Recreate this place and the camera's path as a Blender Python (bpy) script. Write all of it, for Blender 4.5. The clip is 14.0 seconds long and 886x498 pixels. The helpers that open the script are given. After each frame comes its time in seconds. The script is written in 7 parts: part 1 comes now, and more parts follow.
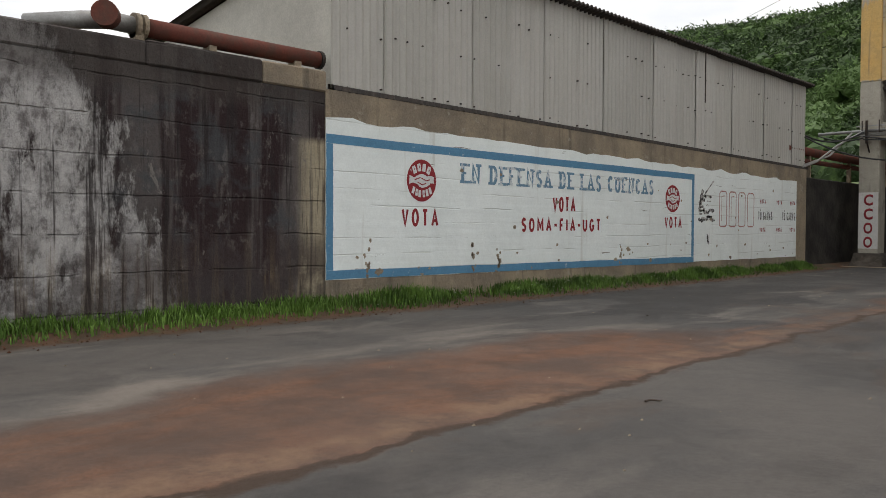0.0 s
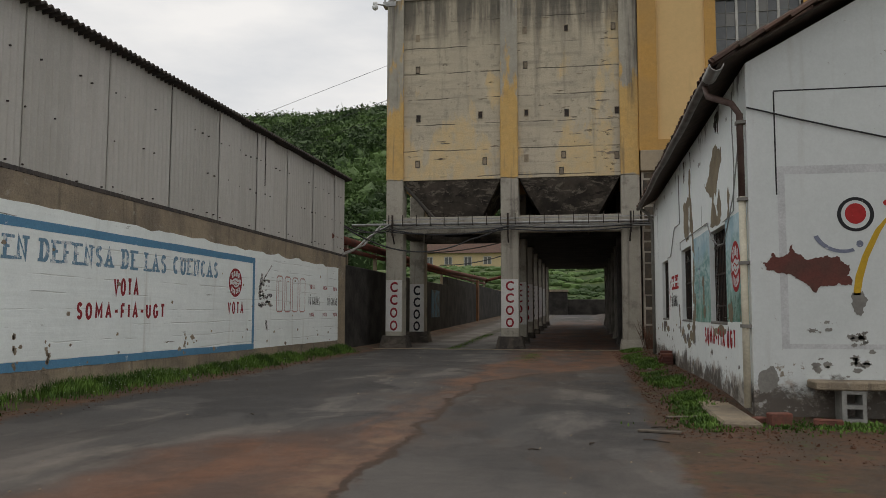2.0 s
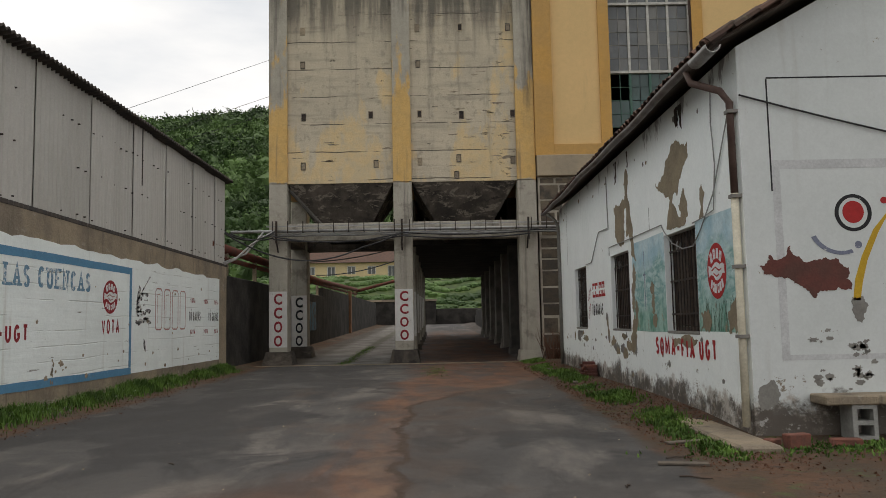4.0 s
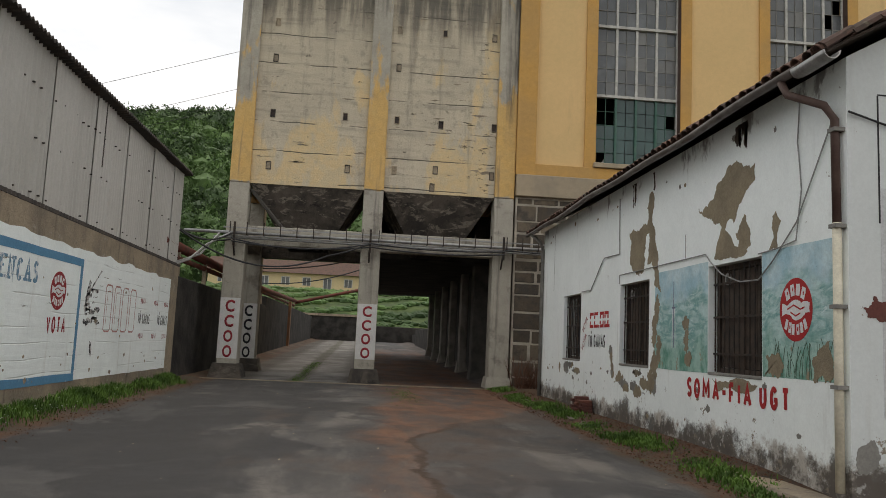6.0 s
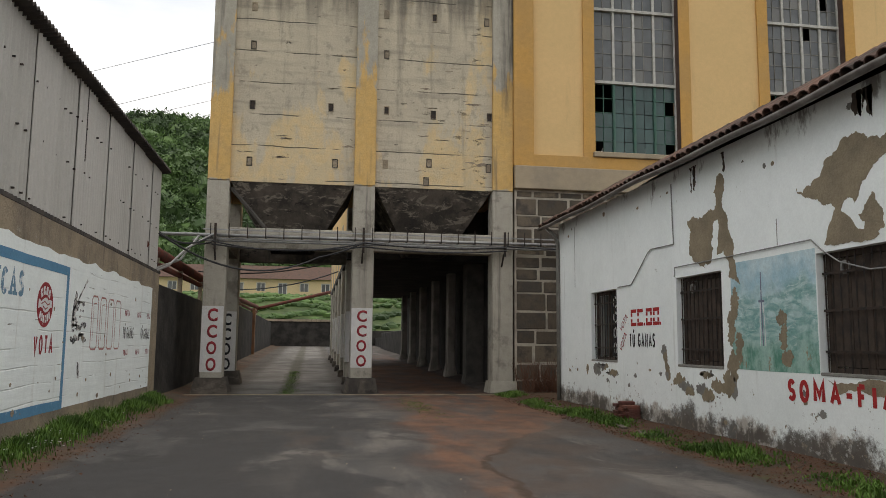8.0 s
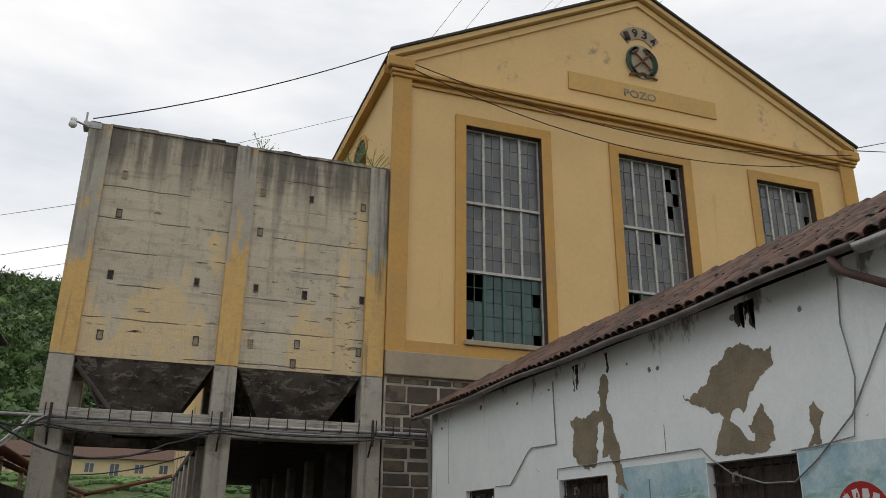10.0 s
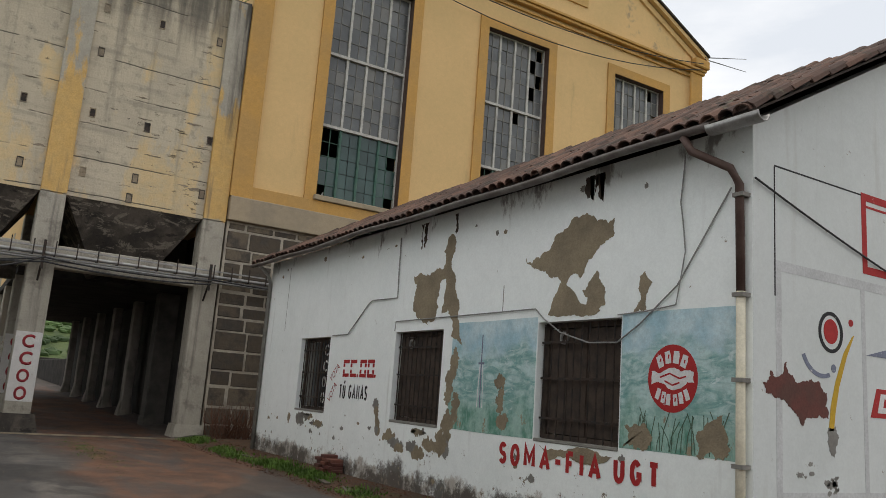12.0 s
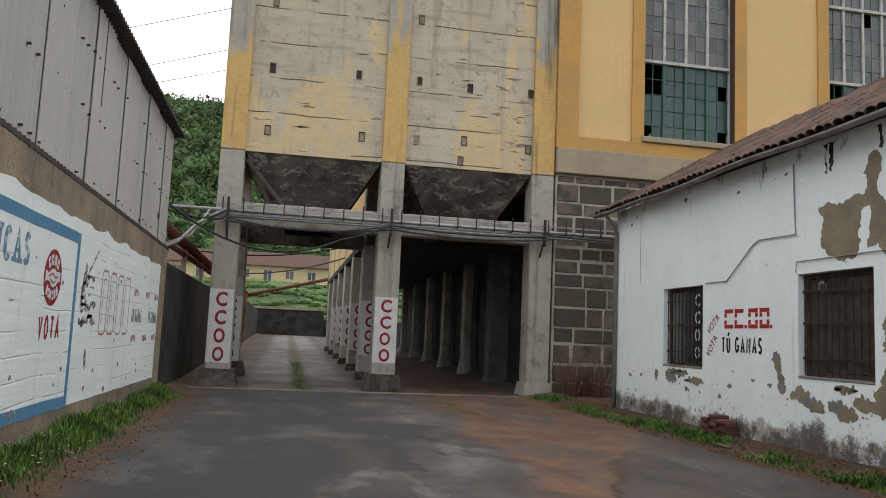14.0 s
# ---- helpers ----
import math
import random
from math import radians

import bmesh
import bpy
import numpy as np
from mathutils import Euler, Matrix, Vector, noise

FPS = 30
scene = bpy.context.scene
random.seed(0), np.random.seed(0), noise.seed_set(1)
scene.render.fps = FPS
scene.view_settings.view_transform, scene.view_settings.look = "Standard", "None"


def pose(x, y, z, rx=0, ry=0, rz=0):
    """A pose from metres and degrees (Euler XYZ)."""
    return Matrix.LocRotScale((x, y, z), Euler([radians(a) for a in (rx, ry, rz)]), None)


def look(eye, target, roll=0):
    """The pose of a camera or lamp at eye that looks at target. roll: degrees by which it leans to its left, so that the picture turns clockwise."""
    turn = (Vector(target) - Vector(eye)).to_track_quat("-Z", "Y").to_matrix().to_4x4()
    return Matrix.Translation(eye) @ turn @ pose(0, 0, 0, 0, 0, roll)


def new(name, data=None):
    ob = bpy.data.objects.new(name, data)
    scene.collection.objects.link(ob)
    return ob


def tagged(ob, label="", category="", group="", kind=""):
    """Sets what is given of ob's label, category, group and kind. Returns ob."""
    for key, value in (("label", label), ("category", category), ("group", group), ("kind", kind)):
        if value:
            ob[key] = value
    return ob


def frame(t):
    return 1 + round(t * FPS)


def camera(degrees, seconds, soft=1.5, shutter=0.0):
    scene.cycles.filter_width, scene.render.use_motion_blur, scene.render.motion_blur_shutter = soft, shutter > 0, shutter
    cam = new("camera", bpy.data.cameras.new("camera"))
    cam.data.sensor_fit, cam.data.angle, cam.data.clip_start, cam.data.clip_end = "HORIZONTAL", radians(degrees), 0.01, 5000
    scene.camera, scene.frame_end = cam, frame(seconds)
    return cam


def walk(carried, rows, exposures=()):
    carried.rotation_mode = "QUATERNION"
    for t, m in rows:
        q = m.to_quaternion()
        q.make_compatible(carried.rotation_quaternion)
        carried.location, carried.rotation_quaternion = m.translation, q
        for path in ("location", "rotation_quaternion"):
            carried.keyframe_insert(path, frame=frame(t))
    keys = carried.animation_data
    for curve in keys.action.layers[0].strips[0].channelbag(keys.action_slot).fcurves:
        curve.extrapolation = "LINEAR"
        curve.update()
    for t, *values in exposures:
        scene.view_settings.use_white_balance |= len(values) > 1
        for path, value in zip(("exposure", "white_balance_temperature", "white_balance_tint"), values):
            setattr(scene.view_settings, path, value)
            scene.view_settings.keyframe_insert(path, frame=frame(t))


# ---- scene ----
cam = camera(58.4, 14.0, soft=0.85)
PATH = [
    (0, (1.176, 0.513, 1.367), (-0.229, 1.935, 1.314), 0.2),
    (0.5, (0.669, 0.516, 1.441), (-0.31, 2.26, 1.434), 0.0),
    (1, (0.197, 0.614, 1.457), (-0.62, 2.436, 1.58), -0.4),
    (1.5, (-0.288, 0.7, 1.43), (-0.738, 2.639, 1.617), 0.2),
    (2, (-0.676, 1.007, 1.421), (-1.023, 2.97, 1.581), 0.1),
    (2.5, (-0.999, 1.529, 1.464), (-1.284, 3.499, 1.665), 1.8),
    (3, (-1.369, 1.95, 1.49), (-1.479, 3.943, 1.609), 1.5),
    (3.2, (-1.542, 2.07, 1.508), (-1.605, 4.06, 1.691), 0.6),
    (5.3, (-3.284, 3.777, 1.49), (-3.166, 5.767, 1.654), 0.6),
    (5.5, (-3.392, 3.926, 1.524), (-3.259, 5.916, 1.672), 2.0),
    (6, (-3.65, 4.401, 1.539), (-3.46, 6.378, 1.772), 2.6),
    (6.5, (-4.065, 4.851, 1.507), (-3.721, 6.815, 1.66), 1.6),
    (7, (-4.412, 5.344, 1.508), (-4.081, 7.313, 1.619), -0.0),
    (7.2, (-4.601, 5.583, 1.524), (-4.326, 7.558, 1.672), 0.3),
    (9.3, (-5.432, 7.002, 1.859), (-4.871, 8.883, 2.243), -0.3),
    (9.5, (-5.383, 7.033, 1.919), (-4.786, 8.884, 2.388), -0.8),
    (10, (-5.501, 6.963, 1.962), (-4.864, 8.735, 2.636), 0.6),
    (10.5, (-5.588, 6.888, 1.956), (-4.909, 8.598, 2.74), 1.0),
    (11, (-5.611, 6.897, 1.895), (-4.898, 8.627, 2.601), 1.2),
    (11.5, (-5.574, 6.966, 1.783), (-4.684, 8.695, 2.251), 4.0),
    (12, (-5.541, 7.233, 1.696), (-4.515, 8.908, 2.069), 4.2),
    (12.5, (-5.69, 7.585, 1.703), (-4.702, 9.303, 1.977), 3.6),
    (13, (-5.985, 7.995, 1.677), (-5.155, 9.8, 1.911), 0.6),
    (13.5, (-6.263, 8.472, 1.645), (-5.671, 10.365, 1.899), -0.2),
    (14, (-6.393, 9.009, 1.618), (-6.017, 10.961, 1.841), 2.5),
]
EXPOSURES = [(t, stops, warm, 10) for t, stops, warm in ((0, 0.26, 7050), (0.5, -0.14, 7050), (1.0, -0.24, 6950), (1.5, -0.2, 7000), (2.5, -0.16, 7200), (3, -0.06, 7200), (5.5, 0.22, 7150), (7, 0.32, 7150), (9.5, 0.4, 7000), (10.5, -0.3, 6950), (11, -0.28, 6950), (11.5, 0.12, 7100), (12.0, 0.28, 7050), (12.5, 0.64, 6900), (14, 0.6, 6750))]
walk(cam, [(t, look(e, g, r)) for t, e, g, r in PATH], EXPOSURES)

# ---- sky and sun (overcast spring day) ----
world = bpy.data.worlds.new("overcast_sky")
scene.world = world
world.use_nodes = True
wn, wl = world.node_tree.nodes, world.node_tree.links
wn.clear()
w_out = wn.new("ShaderNodeOutputWorld")
w_bg = wn.new("ShaderNodeBackground")
w_sky = wn.new("ShaderNodeTexSky")
w_sky.sky_type = "NISHITA"
w_sky.sun_disc = False
w_sky.sun_elevation = radians(80)
w_sky.sun_rotation = radians(37)
w_co = wn.new("ShaderNodeTexCoord")
w_map = wn.new("ShaderNodeMapping")
w_map.inputs["Scale"].default_value = (1.0, 1.0, 3.2)
w_noise = wn.new("ShaderNodeTexNoise")
w_noise.inputs["Scale"].default_value = 1.7
w_noise.inputs["Detail"].default_value = 7
w_noise.inputs["Roughness"].default_value = 0.55
w_ramp = wn.new("ShaderNodeValToRGB")
w_ramp.color_ramp.elements[0].position = 0.36
w_ramp.color_ramp.elements[0].color = (5.2, 5.7, 6.5, 1)
w_ramp.color_ramp.elements[1].position = 0.64
w_ramp.color_ramp.elements[1].color = (8.2, 8.4, 8.8, 1)
w_mix = wn.new("ShaderNodeMix")
w_mix.data_type = "RGBA"
w_mix.inputs["Factor"].default_value = 0.93
wl.new(w_co.outputs["Generated"], w_map.inputs["Vector"])
wl.new(w_map.outputs["Vector"], w_noise.inputs["Vector"])
wl.new(w_noise.outputs["Fac"], w_ramp.inputs["Fac"])
wl.new(w_sky.outputs["Color"], w_mix.inputs["A"])
wl.new(w_ramp.outputs["Color"], w_mix.inputs["B"])
wl.new(w_mix.outputs["Result"], w_bg.inputs["Color"])
wl.new(w_bg.outputs["Background"], w_out.inputs["Surface"])
w_bg.inputs["Strength"].default_value = 0.125

sun_data = bpy.data.lights.new("sun", "SUN")
sun_data.energy = 0.85
sun_data.angle = radians(40)
sun_data.color = (1.0, 0.97, 0.93)
sun = new("sun", sun_data)
sun.matrix_world = look((6, 20, 60), (0, 12, 0))


# ---- materials ----
class Graph:
    """Small helper round one material's node tree."""

    def __init__(self, name, rough=0.8, metal=0.0, spec=0.3):
        self.mat = bpy.data.materials.new(name)
        self.mat.use_nodes = True
        self.n, self.l = self.mat.node_tree.nodes, self.mat.node_tree.links
        self.b = self.n["Principled BSDF"]
        self.b.inputs["Roughness"].default_value = rough
        self.b.inputs["Metallic"].default_value = metal
        self.b.inputs["Specular IOR Level"].default_value = spec
        self.geo = self.n.new("ShaderNodeNewGeometry")
        self.pos = self.geo.outputs["Position"]

    def put(self, value, socket):
        if hasattr(value, "is_linked"):
            self.l.new(value, socket)
        elif isinstance(value, tuple) and len(value) == 3 and len(socket.default_value) == 4:
            socket.default_value = (*value, 1)
        else:
            socket.default_value = value

    def scaled(self, sx, sy, sz, shift=(0, 0, 0)):
        m = self.n.new("ShaderNodeMapping")
        m.inputs["Scale"].default_value = (sx, sy, sz)
        m.inputs["Location"].default_value = shift
        self.l.new(self.pos, m.inputs["Vector"])
        return m.outputs["Vector"]

    def noise(self, scale, detail=4, rough=0.55, vec=None, warp=0.0):
        t = self.n.new("ShaderNodeTexNoise")
        self.put(scale, t.inputs["Scale"])
        t.inputs["Detail"].default_value = detail
        t.inputs["Roughness"].default_value = rough
        t.inputs["Distortion"].default_value = warp
        self.l.new(vec or self.pos, t.inputs["Vector"])
        return t.outputs["Fac"]

    def axis(self, which):
        s = self.n.new("ShaderNodeSeparateXYZ")
        self.l.new(self.pos, s.inputs[0])
        return s.outputs[which]

    def op(self, kind, a, b=0.0, clamp=False):
        m = self.n.new("ShaderNodeMath")
        m.operation, m.use_clamp = kind, clamp
        self.put(a, m.inputs[0])
        self.put(b, m.inputs[1])
        return m.outputs[0]

    def step(self, value, lo, hi, a=0.0, b=1.0):
        r = self.n.new("ShaderNodeMapRange")
        r.interpolation_type = "SMOOTHSTEP"
        self.put(value, r.inputs["Value"])
        for key, v in (("From Min", lo), ("From Max", hi), ("To Min", a), ("To Max", b)):
            self.put(v, r.inputs[key])
        return r.outputs["Result"]

    def mix(self, fac, a, b, blend="MIX"):
        m = self.n.new("ShaderNodeMix")
        m.data_type, m.blend_type = "RGBA", blend
        self.put(fac, m.inputs["Factor"])
        self.put(a, m.inputs["A"])
        self.put(b, m.inputs["B"])
        return m.outputs["Result"]

    def random(self):
        return self.n.new("ShaderNodeObjectInfo").outputs["Random"]

    def island(self):
        return self.geo.outputs["Random Per Island"]

    def done(self, colour, height=None, strength=0.4, dist=0.02, rough=None, grainy=1.0):
        # grain at two scales on every surface
        grain = self.op("MULTIPLY", self.step(self.noise(30, 5, 0.75), 0.3, 0.7, 0.88, 1.08), self.step(self.noise(5.5, 6, 0.7), 0.32, 0.68, 0.94, 1.05))
        colour = self.mix(grainy, colour, grain, "MULTIPLY")
        self.put(colour, self.b.inputs["Base Color"])
        if rough is not None:
            self.put(rough, self.b.inputs["Roughness"])
        if height is not None:
            bump = self.n.new("ShaderNodeBump")
            bump.inputs["Strength"].default_value = strength
            bump.inputs["Distance"].default_value = dist
            self.l.new(height, bump.inputs["Height"])
            self.l.new(bump.outputs["Normal"], self.b.inputs["Normal"])
        return self.mat


def plain(name, colour, other=None, scale=6.0, rough=0.8, metal=0.0, bump=0.3, dist=0.01, fine=40.0):
    """A surface of two close tones, mottled at two scales."""
    g = Graph(name, rough, metal)
    other = other or tuple(c * 0.7 for c in colour)
    big = g.noise(scale, 5)
    small = g.noise(fine, 3)
    col = g.mix(g.step(big, 0.35, 0.68), colour, other)
    col = g.mix(g.op("MULTIPLY", small, 0.35), col, tuple(c * 0.75 for c in colour))
    return g.done(col, small, bump, dist)


def worn_paint(name, colour, under, loss=0.62, scale=5.0):
    """Paint that is scuffed through to what lies under it."""
    g = Graph(name, 0.75)
    gone = g.step(g.noise(scale, 8, 0.7), loss - 0.04, loss + 0.04)
    tone = g.mix(g.noise(1.3, 3), colour, tuple(c * 0.8 for c in colour))
    return g.done(g.mix(gone, tone, under), g.noise(60, 2), 0.15, 0.004)


def make_asphalt():
    g = Graph("asphalt_with_rusty_silt", 0.85)
    x, y = g.axis(0), g.axis(1)
    wob = g.op("MULTIPLY", g.op("SUBTRACT", g.noise(0.45, 5), 0.5), 2.0)
    fine_wob = g.op("MULTIPLY", g.op("SUBTRACT", g.noise(1.3, 7, 0.62, g.scaled(1, 0.6, 1)), 0.5), 0.7)
    xw = g.op("ADD", x, g.op("ADD", wob, fine_wob))
    xf = g.op("ADD", x, g.op("MULTIPLY", fine_wob, 0.7))
    grit = g.noise(70, 4, 0.75)
    speck = g.noise(26, 5, 0.75)
    cloud = g.noise(0.4, 7, 0.62)
    base = g.mix(g.step(cloud, 0.32, 0.68), (0.042, 0.040, 0.040), (0.088, 0.084, 0.081))
    base = g.mix(g.step(speck, 0.36, 0.7, 0, 0.6), base, (0.055, 0.05, 0.047))
    base = g.mix(g.step(grit, 0.55, 0.8, 0, 0.7), base, (0.17, 0.16, 0.15))
    # pale dusty streaks and dark damp stains
    streak = g.noise(1.0, 7, 0.62, g.scaled(0.7, 0.2, 1, (2, 0, 0)), 0.35)
    base = g.mix(g.step(streak, 0.5, 0.66, 0, 0.6), base, (0.19, 0.168, 0.148))
    swirl = g.noise(1.0, 7, 0.62, g.scaled(0.35, 0.7, 1, (9, 4, 0)), 0.5)
    base = g.mix(g.step(swirl, 0.55, 0.72, 0, 0.3), base, (0.19, 0.17, 0.15))
    damp = g.noise(0.55, 7, 0.65, g.scaled(1, 0.6, 1, (7, 3, 0)), 0.8)
    wetter = g.op("MULTIPLY", g.step(x, -5.2, -3.6, 0.09, 0.0), g.step(y, 9.0, 14.0))
    base = g.mix(g.step(g.op("ADD", damp, wetter), 0.49, 0.57, 0, 0.72), base, (0.033, 0.031, 0.031))
    dust = g.op("MULTIPLY", g.step(y, 7.0, 12.0, 0.55, 0.0), g.step(g.noise(0.8, 7, 0.65, g.scaled(1, 0.7, 1, (5, 1, 0))), 0.36, 0.6, 0.3, 1.0))
    base = g.mix(dust, base, (0.135, 0.118, 0.105))
    # rusty silt along the middle, narrowing and then widening into the further lane
    left = g.op("ADD", g.op("ADD", g.step(y, 2.5, 5.5, -4.45, -5.0), g.step(y, 8.0, 12.0, 0.0, 1.6)), g.step(y, 17.0, 24.0, 0.0, 0.5))
    right = g.op("ADD", g.op("ADD", g.step(y, 3.0, 9.0, -2.5, -2.6), g.step(y, 9.0, 13.0, 0.0, -0.15)), g.step(y, 16.5, 25.0, 0.0, 3.5))
    meander = g.op("MULTIPLY", g.op("SUBTRACT", g.noise(0.8, 6, 0.6), 0.5), 0.7)
    soft_l = g.step(g.op("SUBTRACT", xw, left), -0.5, 0.35)
    edge_d = g.op("SUBTRACT", right, g.op("ADD", xf, meander))
    silt = g.op("MULTIPLY", soft_l, g.step(edge_d, -0.08, 0.1))
    thin = g.op("MAXIMUM", g.step(g.noise(0.9, 7, 0.66, g.scaled(1.1, 0.3, 1), 0.8), 0.34, 0.6, 0.15, 1.0), g.step(y, 8.0, 12.0, 0.8, 0.2))
    silt = g.op("MULTIPLY", g.op("MULTIPLY", silt, thin), g.step(y, 60.0, 75.0, 1, 0))
    rust = g.mix(g.step(g.noise(1.2, 7, 0.65), 0.36, 0.64), (0.178, 0.084, 0.048), (0.098, 0.052, 0.034))
    rust = g.mix(g.step(speck, 0.45, 0.75, 0, 0.5), rust, (0.07, 0.043, 0.032))
    base = g.mix(g.op("MULTIPLY", silt, 0.9), base, rust)
    # pale dust washed up along both edges of the silt
    rim = g.op("ABSOLUTE", g.op("ADD", g.op("SUBTRACT", xw, left), 0.55))
    rim = g.op("MULTIPLY", g.step(rim, 0.08, 0.5, 0.7, 0), g.op("MULTIPLY", g.step(y, 8.0, 12.0, 1, 0.2), g.step(g.noise(1.0, 6, 0.6, g.scaled(1, 0.5, 1)), 0.4, 0.6)))
    base = g.mix(rim, base, (0.22, 0.188, 0.16))
    tan = g.op("MULTIPLY", g.step(g.op("ABSOLUTE", g.op("SUBTRACT", edge_d, 0.3)), 0.06, 0.3, 0.8, 0), g.op("MULTIPLY", g.step(y, 8.5, 13.0, 1, 0.25), g.step(g.noise(1.6, 7, 0.66), 0.38, 0.6)))
    base = g.mix(tan, base, (0.215, 0.132, 0.085))
    stray = g.op("MULTIPLY", g.step(g.noise(0.7, 7, 0.66, g.scaled(1, 0.5, 1, (0, 9, 0))), 0.55, 0.66, 0, 0.45), g.step(xw, -6.5, -4.5))
    base = g.mix(stray, base, (0.095, 0.066, 0.05))
    # crumbling dark groove where the silt ends, and brown smears beyond it
    groove = g.op("SUBTRACT", 1.0, g.step(g.op("ABSOLUTE", g.op("SUBTRACT", edge_d, 0.03)), 0.02, g.step(g.noise(2.2, 6, 0.7), 0.4, 0.65, 0.05, 0.17)))
    groove = g.op("MULTIPLY", groove, g.step(y, 18.0, 22.0, 0.95, 0))
    reach = g.step(y, 11.0, 18.0, -1.1, -3.4)
    smear = g.op("MULTIPLY", g.step(edge_d, reach, 0.0), g.step(g.noise(1.0, 7, 0.66), 0.36, 0.6, 0.1, 0.75))
    smear = g.op("MULTIPLY", smear, g.step(edge_d, 0.0, 0.1, 1, 0))
    base = g.mix(g.op("MULTIPLY", smear, g.step(y, 8.0, 13.0)), base, (0.082, 0.057, 0.044))
    base = g.mix(groove, base, (0.055, 0.034, 0.023))
    # concrete lane under the tower, dirty beside the pillars
    lane = g.op("MULTIPLY", g.step(y, 31.4, 31.5), g.step(g.op("ADD", x, g.op("MULTIPLY", fine_wob, 0.6)), -3.9, -3.4, 1, 0))
    track = g.mix(g.step(g.noise(0.6, 7, 0.65), 0.35, 0.62), (0.20, 0.185, 0.165), (0.105, 0.095, 0.083))
    mid = g.op("ABSOLUTE", g.op("ADD", xf, 5.85))
    track = g.mix(g.step(mid, 0.15, 0.45, 0.8, 0), track, (0.07, 0.062, 0.04))
    track = g.mix(g.step(mid, 1.2, 1.9, 0, 0.85), track, (0.06, 0.048, 0.036))
    base = g.mix(lane, base, track)
    # mossy dirt beside the walls
    verge = g.op("SUBTRACT", g.op("ADD", x, g.op("MULTIPLY", fine_wob, 1.3)), g.step(y, 16.0, 28.0, 0.2, 0.72))
    dirt_r = g.op("MULTIPLY", g.step(verge, -0.1, 0.14), g.step(y, 31.0, 32.0, 1, 0))
    dirt_l = g.step(g.op("ADD", x, g.op("MULTIPLY", fine_wob, 1.2)), -8.55, -8.2, 1, 0)
    dirt = g.op("MAXIMUM", dirt_r, dirt_l, True)
    moss = g.mix(g.step(g.noise(1.4, 7, 0.66), 0.4, 0.6), (0.105, 0.052, 0.028), (0.065, 0.043, 0.026))
    moss = g.mix(g.step(g.noise(8, 6, 0.7), 0.5, 0.66), moss, (0.042, 0.028, 0.02))
    moss = g.mix(g.step(g.noise(2.2, 6, 0.7, g.scaled(1, 1, 1, (4, 4, 0))), 0.57, 0.66, 0, 0.7), moss, (0.06, 0.085, 0.022))
    base = g.mix(g.op("MULTIPLY", dirt, 0.95), base, moss)
    # green slopes far behind
    base = g.mix(g.step(g.op("ADD", y, g.op("MULTIPLY", wob, 0.6)), 96.0, 97.0), base, g.mix(g.step(g.noise(0.5, 7, 0.7), 0.4, 0.62), (0.035, 0.06, 0.015), (0.075, 0.105, 0.03)))
    far_side = g.op("MAXIMUM", g.step(x, 26.0, 30.0), g.step(x, -26.0, -22.0, 1, 0), True)
    base = g.mix(far_side, base, g.mix(g.noise(0.3, 6), (0.06, 0.10, 0.025), (0.10, 0.13, 0.04)))
    h = g.op("ADD", g.op("MULTIPLY", grit, 0.6), g.op("ADD", g.noise(7, 6, 0.65), g.op("MULTIPLY", groove, -1.2)))
    return g.done(base, h, 0.6, 0.025, g.step(cloud, 0.3, 0.7, 0.68, 0.9))


